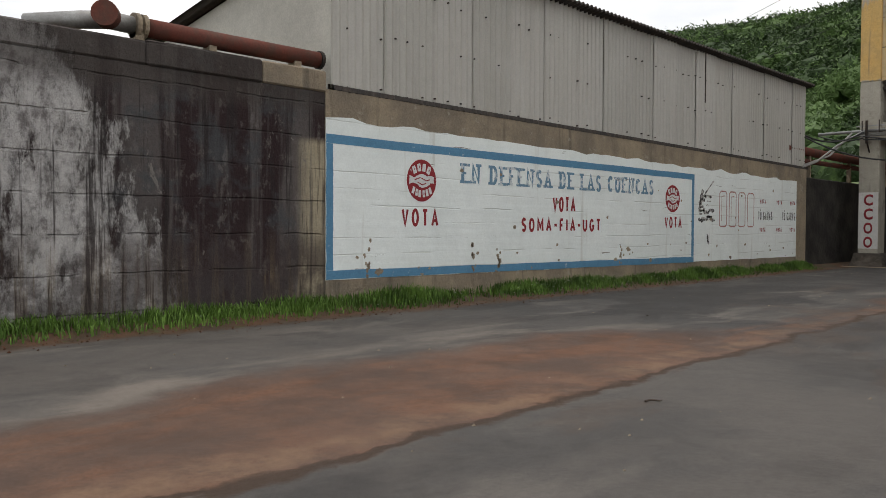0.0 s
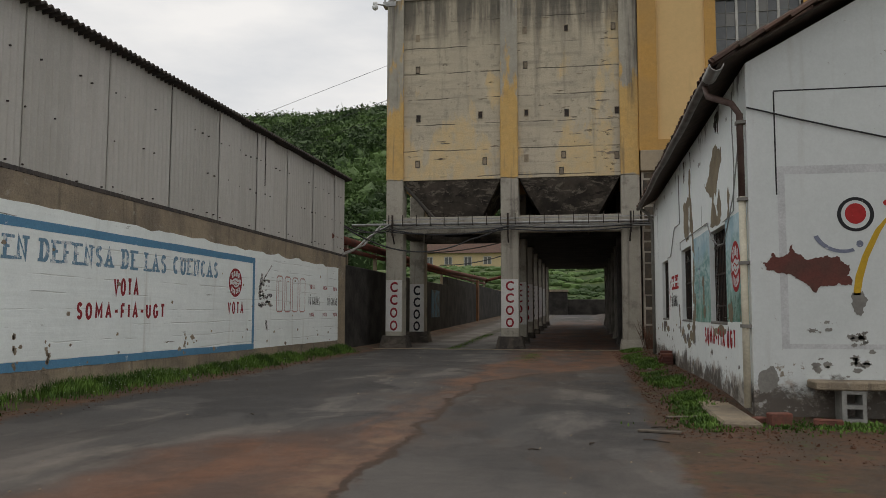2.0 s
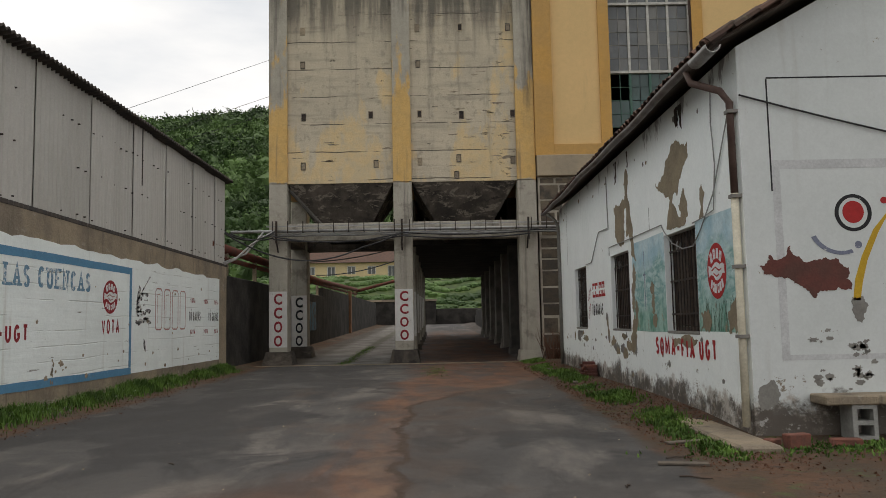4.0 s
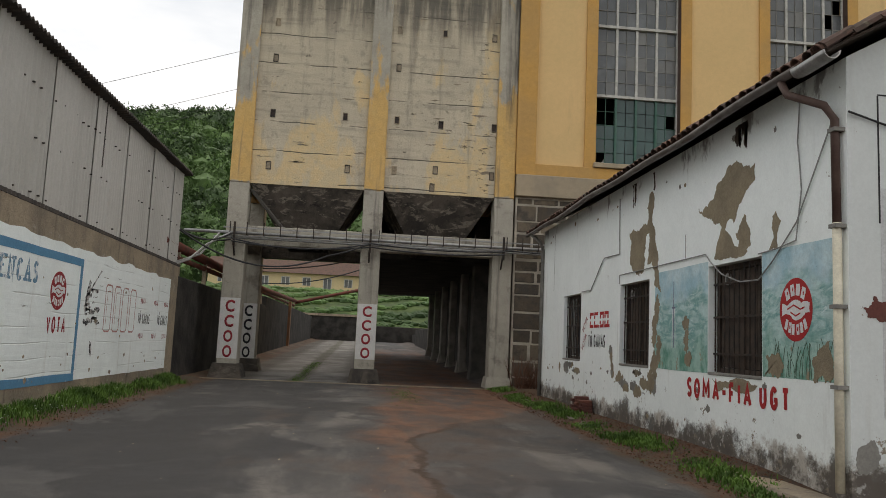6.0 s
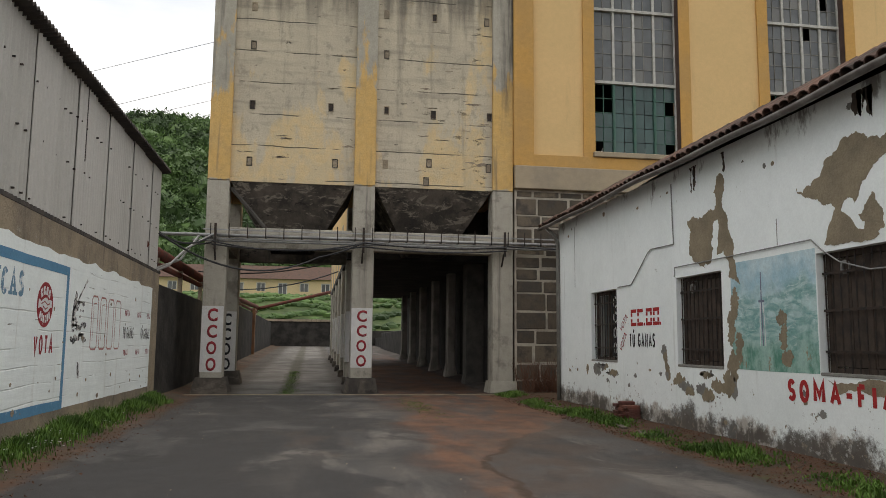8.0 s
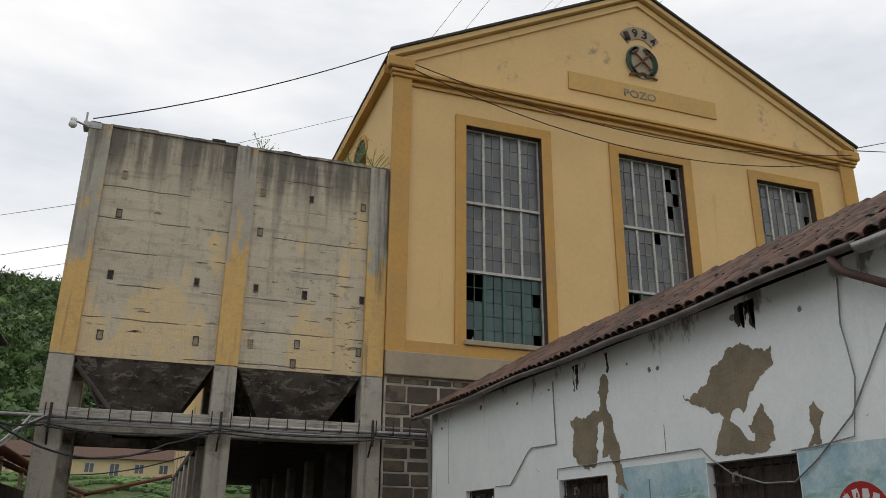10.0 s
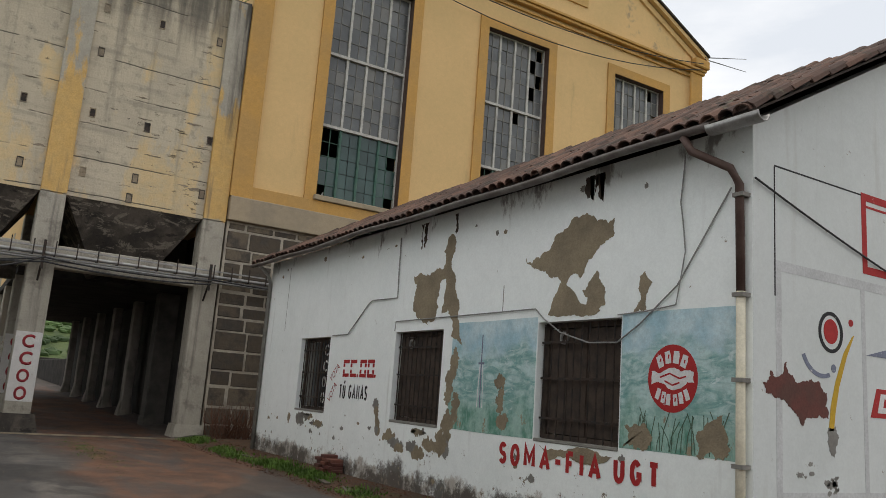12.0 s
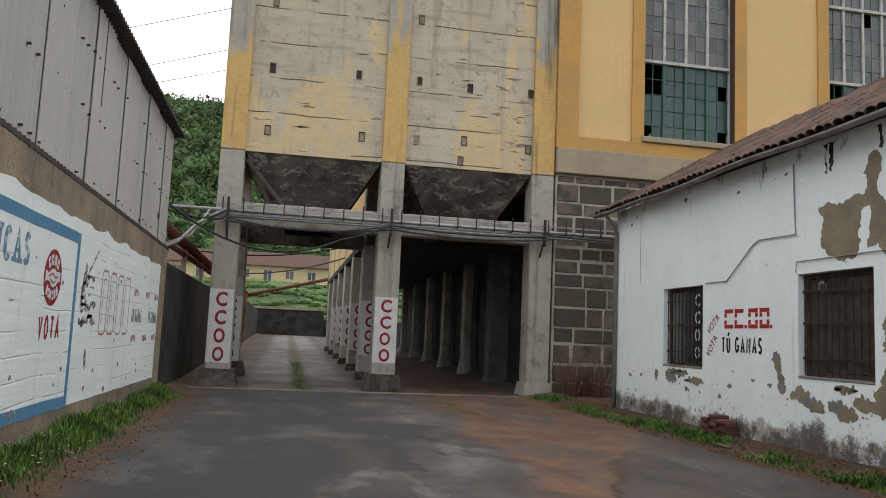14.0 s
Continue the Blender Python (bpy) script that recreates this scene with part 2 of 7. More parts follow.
def make_tower_concrete():
    g = Graph("tower_concrete_with_old_ochre_paint", 0.88)
    z, x = g.axis(2), g.axis(0)
    big = g.noise(0.55, 7, 0.62)
    streak = g.noise(1.0, 6, 0.6, g.scaled(2.4, 2.4, 0.22))
    board = g.noise(1.0, 4, 0.5, g.scaled(0.5, 0.5, 5.0))
    col = g.mix(g.step(big, 0.3, 0.7), (0.56, 0.485, 0.365), (0.47, 0.41, 0.315))
    mott = g.noise(3.2, 7, 0.7)
    col = g.mix(g.step(mott, 0.52, 0.68, 0, 0.5), col, (0.23, 0.205, 0.165))
    col = g.mix(g.op("MULTIPLY", g.step(board, 0.5, 0.75), 0.45), col, (0.24, 0.215, 0.175))
    # ochre paint left on the lower courses and on the pilasters
    lower = g.step(z, 7.0, 12.5, 0.10, -0.04)
    foot = g.step(z, 6.72, 6.80)
    rest = g.op("ADD", g.noise(0.7, 6, 0.58, g.scaled(1.0, 1.0, 0.42)), lower)
    paint = g.op("MULTIPLY", g.step(rest, 0.53, 0.60), foot)
    paint = g.op("MULTIPLY", paint, g.step(z, 12.0, 14.0, 1, 0.25))
    col = g.mix(g.op("MULTIPLY", paint, 0.8), col, g.mix(g.step(g.noise(2.2, 7, 0.7), 0.4, 0.62), (0.67, 0.49, 0.255), (0.60, 0.475, 0.29)))
    # soot run down from the parapet and bare stained holes
    top = g.op("MULTIPLY", g.step(g.op("ADD", z, g.op("MULTIPLY", streak, 3.0)), 13.6, 15.6), g.step(streak, 0.34, 0.55, 0.35, 1.0))
    col = g.mix(g.op("MULTIPLY", top, 0.8), col, (0.07, 0.066, 0.06))
    wet = g.op("MULTIPLY", g.step(x, 1.0, 1.4), g.step(z, 10.0, 12.5))
    col = g.mix(g.op("MULTIPLY", wet, g.step(streak, 0.38, 0.6, 0.1, 0.75)), col, (0.075, 0.07, 0.065))
    col = g.mix(g.step(streak, 0.56, 0.74, 0, 0.5), col, (0.17, 0.15, 0.125))
    joint = g.op("SUBTRACT", 1.0, g.step(g.op("ABSOLUTE", g.op("SUBTRACT", g.op("FRACT", g.op("ADD", g.op("MULTIPLY", z, 0.93), g.op("MULTIPLY", g.noise(0.9, 5), 0.12))), 0.5)), 0.008, 0.022))
    joint = g.op("MULTIPLY", joint, g.step(g.noise(0.7, 5, 0.6), 0.42, 0.52))
    col = g.mix(g.op("MULTIPLY", joint, 0.9), col, (0.10, 0.088, 0.07))
    pit = g.step(g.op("ADD", g.noise(1.0, 8, 0.74, g.scaled(1.7, 1.7, 4.6)), g.op("MULTIPLY", g.step(x, -1.5, 0.4), g.step(z, 8.0, 10.2, 0.05, 0.0))), 0.635, 0.655)
    col = g.mix(g.op("MULTIPLY", pit, 0.75), col, (0.12, 0.10, 0.078))
    h = g.op("ADD", g.op("MULTIPLY", board, 0.8), g.op("SUBTRACT", g.noise(16, 6, 0.7), g.op("ADD", joint, g.op("MULTIPLY", pit, 1.4))))
    return g.done(col, h, 0.7, 0.03, None, 0.5)


def make_pilaster():
    g = Graph("pilaster_concrete_with_orange_paint", 0.88)
    z = g.axis(2)
    rag = g.op("MULTIPLY", g.op("SUBTRACT", g.noise(2.2, 6), 0.5), 0.5)
    zz = g.op("ADD", z, rag)
    streak = g.noise(1.0, 6, 0.6, g.scaled(5, 5, 0.3))
    col = g.mix(g.noise(1.2, 6), (0.48, 0.44, 0.365), (0.33, 0.305, 0.255))
    worn = g.noise(0.8, 7, 0.65, g.scaled(1.6, 1.6, 0.5))
    paint = g.op("MULTIPLY", g.step(zz, 6.78, 6.86), g.step(g.op("ADD", worn, g.step(z, 7.2, 12.5, 0.28, -0.06)), 0.5, 0.58))
    col = g.mix(g.op("MULTIPLY", paint, 0.9), col, g.mix(g.noise(2.4, 5), (0.68, 0.39, 0.10), (0.60, 0.41, 0.17)))
    col = g.mix(g.step(streak, 0.54, 0.72, 0, 0.6), col, (0.14, 0.125, 0.11))
    top = g.op("MULTIPLY", g.step(z, 12.6, 14.4), g.step(streak, 0.36, 0.6))
    col = g.mix(g.op("MULTIPLY", top, 0.7), col, (0.075, 0.07, 0.065))
    run = g.op("MULTIPLY", g.step(g.axis(0), 1.05, 1.3), g.step(g.op("ADD", z, g.op("MULTIPLY", streak, 3.0)), 10.0, 12.5))
    col = g.mix(g.op("MULTIPLY", run, g.step(streak, 0.36, 0.58, 0.2, 0.85)), col, (0.075, 0.068, 0.06))
    stain = g.noise(1.3, 8, 0.7)
    col = g.mix(g.op("MULTIPLY", g.step(stain, 0.5, 0.64), g.step(z, 6.6, 6.9, 0.55, 0.15)), col, (0.12, 0.105, 0.088))
    return g.done(col, g.op("ADD", g.noise(18, 6, 0.7), g.noise(1.5, 4)), 0.7, 0.025)


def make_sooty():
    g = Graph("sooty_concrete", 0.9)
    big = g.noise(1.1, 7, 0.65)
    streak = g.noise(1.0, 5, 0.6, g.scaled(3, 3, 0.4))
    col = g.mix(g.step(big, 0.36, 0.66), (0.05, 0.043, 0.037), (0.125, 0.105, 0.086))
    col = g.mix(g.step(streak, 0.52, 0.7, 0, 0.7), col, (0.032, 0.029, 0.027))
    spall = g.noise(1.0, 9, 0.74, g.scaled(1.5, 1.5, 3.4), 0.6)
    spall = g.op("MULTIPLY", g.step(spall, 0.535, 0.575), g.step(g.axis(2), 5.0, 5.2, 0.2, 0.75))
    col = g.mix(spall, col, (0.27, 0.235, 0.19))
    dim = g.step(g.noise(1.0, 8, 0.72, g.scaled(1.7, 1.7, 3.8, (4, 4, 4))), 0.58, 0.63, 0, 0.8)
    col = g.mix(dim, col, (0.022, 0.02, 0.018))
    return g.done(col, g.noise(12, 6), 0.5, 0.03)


def make_stained_wall():
    g = Graph("rain_stained_wall", 0.88)
    y, z = g.axis(1), g.axis(2)
    band = g.noise(1.0, 6, 0.6, g.scaled(1, 1.5, 0.09), 0.25)
    cloud = g.noise(0.9, 8, 0.68)
    drip = g.noise(1.0, 8, 0.68, g.scaled(1, 6.5, 0.3))
    scab = g.noise(4.5, 8, 0.74, g.scaled(1, 1, 0.7))
    col = g.mix(g.step(band, 0.46, 0.55), (0.027, 0.014, 0.015), (0.092, 0.08, 0.077))
    col = g.mix(g.step(cloud, 0.5, 0.62, 0, 0.7), col, (0.06, 0.066, 0.072))
    col = g.mix(g.step(scab, 0.53, 0.64, 0, 0.45), col, (0.17, 0.155, 0.145))
    # pale lime crust running down in the southern half
    slope = g.step(g.op("ADD", y, g.op("MULTIPLY", z, 0.5)), 5.7, 6.7, 0.17, -0.07)
    crust = g.op("ADD", g.noise(1.6, 9, 0.74, g.scaled(1, 1.3, 0.5)), slope)
    col = g.mix(g.op("MULTIPLY", g.step(crust, 0.55, 0.64), g.step(scab, 0.34, 0.56, 0.25, 0.9)), col, (0.50, 0.485, 0.475))
    low = g.op("MULTIPLY", g.step(z, 0.5, 1.5, 1, 0), g.step(drip, 0.46, 0.58))
    col = g.mix(g.op("MULTIPLY", low, 0.55), col, (0.25, 0.19, 0.115))
    near_paint = g.op("MULTIPLY", g.step(y, 7.75, 8.15), g.step(z, 2.7, 2.85, 1, 0))
    col = g.mix(g.op("MULTIPLY", near_paint, g.step(drip, 0.36, 0.52, 0.15, 0.9)), col, (0.43, 0.37, 0.26))
    col = g.mix(g.op("MULTIPLY", g.step(drip, 0.53, 0.62), 0.85), col, (0.024, 0.018, 0.018))
    gouge = g.step(g.noise(1.0, 9, 0.75, g.scaled(1, 1.6, 1.1, (0, 2, 5)), 1.2), 0.63, 0.65)
    col = g.mix(g.op("MULTIPLY", gouge, 0.8), col, (0.20, 0.185, 0.17))
    damp = g.op("MULTIPLY", g.step(z, 0.9, 1.5, 1, 0), g.step(cloud, 0.42, 0.56))
    col = g.mix(g.op("MULTIPLY", damp, 0.7), col, (0.05, 0.035, 0.034))
    top = g.step(g.op("ADD", z, g.op("MULTIPLY", scab, 0.5)), 3.3, 3.7, 0, 0.7)
    col = g.mix(top, col, (0.06, 0.05, 0.045))
    joint = g.op("SUBTRACT", 1.0, g.step(g.op("ABSOLUTE", g.op("SUBTRACT", g.op("FRACT", g.op("ADD", g.op("MULTIPLY", z, 1.9), g.op("MULTIPLY", g.noise(1.2, 5), 0.2))), 0.5)), 0.012, 0.035))
    joint = g.op("MULTIPLY", joint, g.step(g.noise(1.4, 5, 0.6), 0.42, 0.54))
    col = g.mix(g.op("MULTIPLY", joint, 0.22), col, (0.025, 0.02, 0.02))
    h = g.op("ADD", g.op("SUBTRACT", g.step(crust, 0.5, 0.7), joint), g.noise(12, 8, 0.72))
    return g.done(col, h, 0.9, 0.035)


def make_bare_wall():
    g = Graph("bare_brown_concrete", 0.9)
    col = g.mix(g.step(g.noise(0.9, 7, 0.62), 0.35, 0.65), (0.36, 0.29, 0.205), (0.23, 0.19, 0.145))
    drip = g.noise(1.0, 6, 0.6, g.scaled(4, 4, 0.4))
    col = g.mix(g.step(drip, 0.55, 0.7, 0, 0.6), col, (0.10, 0.085, 0.07))
    col = g.mix(g.step(g.noise(4, 7, 0.7), 0.6, 0.66, 0, 0.5), col, (0.42, 0.39, 0.33))
    return g.done(col, g.op("ADD", g.noise(16, 7, 0.7), g.noise(3, 4)), 0.9, 0.04)


def make_limewash():
    g = Graph("white_painted_concrete", 0.82)
    board = g.noise(1.0, 4, 0.5, g.scaled(1, 0.35, 4.5))
    col = g.mix(g.step(g.noise(0.7, 6), 0.35, 0.7), (0.845, 0.895, 0.88), (0.775, 0.825, 0.81))
    crack = g.step(g.noise(1.0, 8, 0.72, g.scaled(1, 0.45, 6.5)), 0.655, 0.675)
    col = g.mix(crack, col, (0.22, 0.20, 0.17))
    col = g.mix(g.step(g.noise(1.0, 5, 0.6, g.scaled(1, 4, 0.35)), 0.6, 0.75, 0, 0.35), col, (0.45, 0.42, 0.36))
    line = g.op("ABSOLUTE", g.op("SUBTRACT", g.op("FRACT", g.op("ADD", g.op("MULTIPLY", g.axis(2), 3.6), g.op("MULTIPLY", g.noise(0.5, 4, 0.5), 0.4))), 0.5))
    line = g.op("MULTIPLY", g.step(line, 0.015, 0.05, 1, 0), g.step(g.noise(1.0, 5, 0.6, g.scaled(1, 0.6, 3.0, (0, 4, 1))), 0.47, 0.57))
    col = g.mix(g.op("MULTIPLY", line, 0.4), col, (0.42, 0.41, 0.37))
    h = g.op("ADD", board, g.op("SUBTRACT", g.op("MULTIPLY", g.noise(8, 4), 0.3), g.op("ADD", crack, g.op("MULTIPLY", line, 0.7))))
    return g.done(col, h, 0.5, 0.025, None, 0.4)


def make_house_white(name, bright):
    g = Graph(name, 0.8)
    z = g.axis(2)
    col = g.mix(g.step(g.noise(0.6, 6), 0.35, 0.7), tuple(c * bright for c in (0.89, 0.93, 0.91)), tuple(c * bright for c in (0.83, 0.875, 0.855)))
    drip = g.noise(1.0, 6, 0.6, g.scaled(3.2, 3.2, 0.3))
    col = g.mix(g.step(drip, 0.6, 0.76, 0, 0.3), col, (0.40, 0.38, 0.34))
    # mould, brown damp and lost paint along the foot of the wall
    damp = g.op("ADD", g.noise(1.5, 9, 0.75), g.step(z, 0.1, 1.0, 0.16, -0.26))
    col = g.mix(g.step(damp, 0.5, 0.62, 0, 0.75), col, g.mix(g.noise(0.8, 5), (0.40, 0.31, 0.24), (0.30, 0.27, 0.225)))
    mould = g.op("ADD", g.noise(1.15, 10, 0.78, g.scaled(1, 1, 1.1, (3, 5, 0))), g.step(z, 0.2, 0.95, 0.14, -0.24))
    col = g.mix(g.step(mould, 0.52, 0.64, 0, 0.92), col, g.mix(g.noise(2.5, 6), (0.05, 0.045, 0.04), (0.13, 0.105, 0.085)))
    flak = g.step(g.noise(5.0, 9, 0.76, g.scaled(1, 1, 1.3, (1, 2, 0))), 0.57, 0.62)
    col = g.mix(g.op("MULTIPLY", flak, g.step(z, 0.25, 0.9, 0.5, 0.0)), col, (0.62, 0.61, 0.58))
    # dark brown patches, denser towards the eave, on the front only
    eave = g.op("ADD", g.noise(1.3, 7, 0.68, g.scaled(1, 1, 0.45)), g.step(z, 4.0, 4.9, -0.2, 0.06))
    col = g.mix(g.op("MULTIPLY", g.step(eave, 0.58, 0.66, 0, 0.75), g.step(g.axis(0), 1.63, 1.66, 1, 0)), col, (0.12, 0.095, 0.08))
    chip = g.step(g.op("ADD", g.noise(4.5, 9, 0.76), g.step(z, 0.3, 1.4, 0.07, 0.0)), 0.665, 0.685)
    col = g.mix(chip, col, (0.25, 0.21, 0.16))
    return g.done(col, g.op("SUBTRACT", g.noise(9, 4), g.op("MULTIPLY", chip, 1.5)), 0.25, 0.012, None, 0.35)


def make_landscape():
    g = Graph("painted_mountain_landscape", 0.78)
    y, z = g.axis(1), g.axis(2)
    ridge = g.op("ADD", z, g.op("MULTIPLY", g.op("SUBTRACT", g.noise(1.5, 6, 0.6), 0.5), 1.1))
    sky = g.mix(g.step(g.noise(2.0, 5), 0.38, 0.62), (0.36, 0.55, 0.62), (0.55, 0.69, 0.72))
    strokes = g.noise(2.6, 6, 0.62, g.scaled(1, 0.8, 2.2), 1.4)
    hills = g.mix(g.step(strokes, 0.34, 0.62), (0.17, 0.36, 0.34), (0.48, 0.64, 0.62))
    snow = g.noise(3.6, 6, 0.66, g.scaled(1, 0.7, 1.8, (3, 1, 0)), 1.6)
    hills = g.mix(g.step(snow, 0.56, 0.66, 0, 0.8), hills, (0.64, 0.74, 0.73))
    col = g.mix(g.step(ridge, 2.3, 2.6), hills, sky)
    low = g.mix(g.step(g.noise(3.0, 7, 0.66, g.scaled(1, 1.4, 0.8)), 0.36, 0.6), (0.10, 0.27, 0.20), (0.34, 0.52, 0.45))
    col = g.mix(g.step(ridge, 1.45, 2.0, 1, 0), col, low)
    lost = g.op("ADD", g.noise(2.4, 9, 0.76, g.scaled(1, 1.5, 0.8)), g.step(z, 1.4, 2.0, 0.02, -0.10))
    col = g.mix(g.step(lost, 0.60, 0.62), col, (0.31, 0.255, 0.175))
    dark = g.step(g.noise(7.0, 9, 0.76), 0.66, 0.69, 0, 0.7)
    col = g.mix(dark, col, (0.06, 0.09, 0.08))
    return g.done(col, g.noise(14, 6, 0.7), 0.5, 0.012)


def make_yellow():
    g = Graph("yellow_ochre_render", 0.85)
    col = g.mix(g.step(g.noise(0.35, 6), 0.35, 0.7), (0.72, 0.485, 0.23), (0.66, 0.455, 0.215))
    drip = g.noise(1.0, 7, 0.65, g.scaled(1.6, 1.6, 0.25))
    col = g.mix(g.step(drip, 0.6, 0.78, 0, 0.45), col, (0.40, 0.28, 0.14))
    stain = g.op("ADD", g.noise(0.5, 8, 0.68), g.step(g.axis(2), 15.8, 18.2, -0.2, 0.0))
    col = g.mix(g.step(stain, 0.6, 0.7, 0, 0.75), col, (0.21, 0.18, 0.15))
    return g.done(col, g.op("ADD", g.noise(10, 5), g.noise(1.2, 3)), 0.18, 0.02, None, 0.5)


def make_stone():
    g = Graph("brown_ashlar", 0.88)
    tone = g.mix(g.random(), (0.08, 0.064, 0.048), (0.20, 0.16, 0.115))
    tone = g.mix(g.step(g.noise(2.4, 7, 0.65), 0.42, 0.66), tone, (0.075, 0.065, 0.055))
    return g.done(tone, g.noise(9, 7, 0.65), 0.8, 0.03)


def make_tile():
    g = Graph("old_clay_tile", 0.9)
    r = g.op("FRACT", g.op("ADD", g.op("MULTIPLY", g.random(), 3.7), g.island()))
    col = g.mix(r, (0.05, 0.032, 0.027), (0.15, 0.085, 0.062))
    col = g.mix(g.step(g.noise(3.0, 7, 0.68), 0.5, 0.64, 0, 0.85), col, (0.045, 0.038, 0.03))
    col = g.mix(g.step(g.noise(6.0, 6), 0.62, 0.72, 0, 0.6), col, (0.16, 0.14, 0.09))
    return g.done(col, g.noise(25, 4), 0.5, 0.01)


def make_sheet():
    g = Graph("weathered_fibre_cement", 0.9, 0.0, 0.12)
    r = g.random()
    col = g.mix(r, (0.44, 0.425, 0.39), (0.50, 0.48, 0.445))
    drip = g.noise(1.0, 7, 0.62, g.scaled(1, 6.0, 0.28))
    col = g.mix(g.step(drip, 0.45, 0.72, 0, 0.2), col, (0.30, 0.28, 0.245))
    col = g.mix(g.step(g.noise(0.6, 6), 0.5, 0.7, 0, 0.4), col, (0.52, 0.505, 0.475))
    return g.done(col, g.noise(40, 4), 0.1, 0.004, None, 0.5)


def make_pane(name, colour, dusty, rough=0.22):
    g = Graph(name, rough, 0.0, 0.5)
    tone = g.mix(g.step(g.random(), 0.3, 1.1), colour, dusty)
    tone = g.mix(g.step(g.noise(1.2, 6), 0.45, 0.7), tone, tuple(c * 1.5 for c in colour))
    g.b.inputs["IOR"].default_value = 1.5
    return g.done(tone, g.noise(1.5, 2), 0.08, 0.02)


def make_foliage(name, dark, light, scale, low, spread=1.0):
    """Leaves: each leaf its own tone, in drifts of lighter and darker growth."""
    g = Graph(name, 0.65, 0.0, 0.25)
    col = g.mix(g.op("MULTIPLY", g.island(), spread), dark, light)
    col = g.mix(g.step(g.noise(scale, 5, 0.6), 0.40, 0.58), col, tuple(c * low for c in dark))
    col = g.mix(g.step(g.noise(scale * 2.3, 3, 0.5), 0.54, 0.68, 0, 0.7), col, tuple(c * 1.25 for c in light))
    big = g.noise(0.03, 4)
    col = g.mix(g.step(big, 0.48, 0.6, 0, 0.45), col, tuple(c * 1.15 for c in light))
    return g.done(col)


ASPHALT = make_asphalt()
TOWER = make_tower_concrete()
PILASTER = make_pilaster()
SOOT = make_sooty()
STAINED = make_stained_wall()
BARE = make_bare_wall()
LIME = make_limewash()
HOUSE_WHITE = make_house_white("flaking_white_housepaint", 1.0)
# housepaint at 0.70: greyer gable, its weaker light put into the colour
GABLE_WHITE = make_house_white("greyed_shaded_gable_paint", 0.70)
LANDSCAPE = make_landscape()
YELLOW = make_yellow()
STONE = make_stone()
TILE = make_tile()
SHEET = make_sheet()
GLASS = make_pane("dusty_window_glass", (0.085, 0.092, 0.095), (0.17, 0.165, 0.15))
GREEN_GLASS = make_pane("dusty_green_glass", (0.028, 0.06, 0.055), (0.05, 0.10, 0.09))
ORANGE = plain("orange_trim_paint", (0.58, 0.325, 0.095), (0.50, 0.30, 0.11), 0.8)
BEIGE = plain("beige_render", (0.40, 0.32, 0.22), (0.30, 0.25, 0.185), 0.8)
MORTAR = plain("pale_mortar", (0.46, 0.41, 0.33), (0.24, 0.21, 0.175), 1.6)
RENDER = plain("tan_cement_render", (0.30, 0.245, 0.165), (0.22, 0.18, 0.125), 2.5, bump=0.6, dist=0.02)
MAROON = plain("maroon_underpaint", (0.145, 0.05, 0.04), (0.10, 0.05, 0.04), 3.0)
GREY_PATCH = plain("grey_cement_patch", (0.26, 0.25, 0.225), (0.19, 0.18, 0.165), 4.0)
COLUMN = PILASTER
# darker pillar concrete: soot, with the lane's shade mixed into the colour
DIM_COLUMN = plain("sooty_shaded_pillar_concrete", (0.115, 0.105, 0.092), (0.05, 0.046, 0.042), 1.4, bump=0.5, dist=0.02, fine=18)
SLIM = plain("pale_lane_pillar_concrete", (0.30, 0.275, 0.24), (0.17, 0.155, 0.135), 1.6, bump=0.5, dist=0.02, fine=18)
LABEL = worn_paint("chipped_white_panel_paint", (0.72, 0.70, 0.67), (0.36, 0.33, 0.28), 0.66)
BLUE = worn_paint("blue_border_paint", (0.105, 0.27, 0.43), (0.55, 0.62, 0.66), 0.66)
BLUE_TEXT = worn_paint("faded_blue_letter_paint", (0.16, 0.29, 0.40), (0.62, 0.66, 0.68), 0.56, 7)
RED = worn_paint("dark_red_letter_paint", (0.30, 0.028, 0.035), (0.62, 0.55, 0.53), 0.66, 8)
RED_BRIGHT = worn_paint("bright_red_paint", (0.44, 0.03, 0.03), (0.62, 0.50, 0.47), 0.68, 7)
RED_OUTLINE = worn_paint("thin_red_outline_paint", (0.46, 0.22, 0.20), (0.68, 0.62, 0.6), 0.6, 7)
BLACK = worn_paint("black_paint", (0.025, 0.025, 0.027), (0.40, 0.39, 0.37), 0.66, 9)
SCRIBBLE = worn_paint("rubbed_black_paint", (0.06, 0.06, 0.065), (0.55, 0.54, 0.52), 0.5, 11)
SLATE = worn_paint("slate_blue_paint", (0.19, 0.21, 0.28), (0.6, 0.6, 0.6), 0.62, 8)
GOLD = worn_paint("mustard_paint", (0.58, 0.36, 0.03), (0.62, 0.56, 0.4), 0.66, 8)
WHITE = worn_paint("white_paint", (0.76, 0.76, 0.75), (0.5, 0.48, 0.45), 0.68, 6)
RUST = plain("rusty_red_pipe_paint", (0.17, 0.05, 0.035), (0.10, 0.055, 0.042), 3.5, 0.75, 0.2)
GALV = plain("dull_galvanised_metal", (0.40, 0.40, 0.39), (0.27, 0.26, 0.25), 4.0, 0.5, 0.7, 0.1)
IRON = plain("dark_iron", (0.035, 0.032, 0.03), (0.075, 0.05, 0.038), 8.0, 0.65, 0.4, 0.2)
CABLE = plain("black_cable_sheath", (0.028, 0.028, 0.03), (0.05, 0.05, 0.05), 8.0, 0.6)
PALE_CABLE = plain("grey_cable_sheath", (0.32, 0.32, 0.31), (0.22, 0.22, 0.21), 8.0, 0.6)
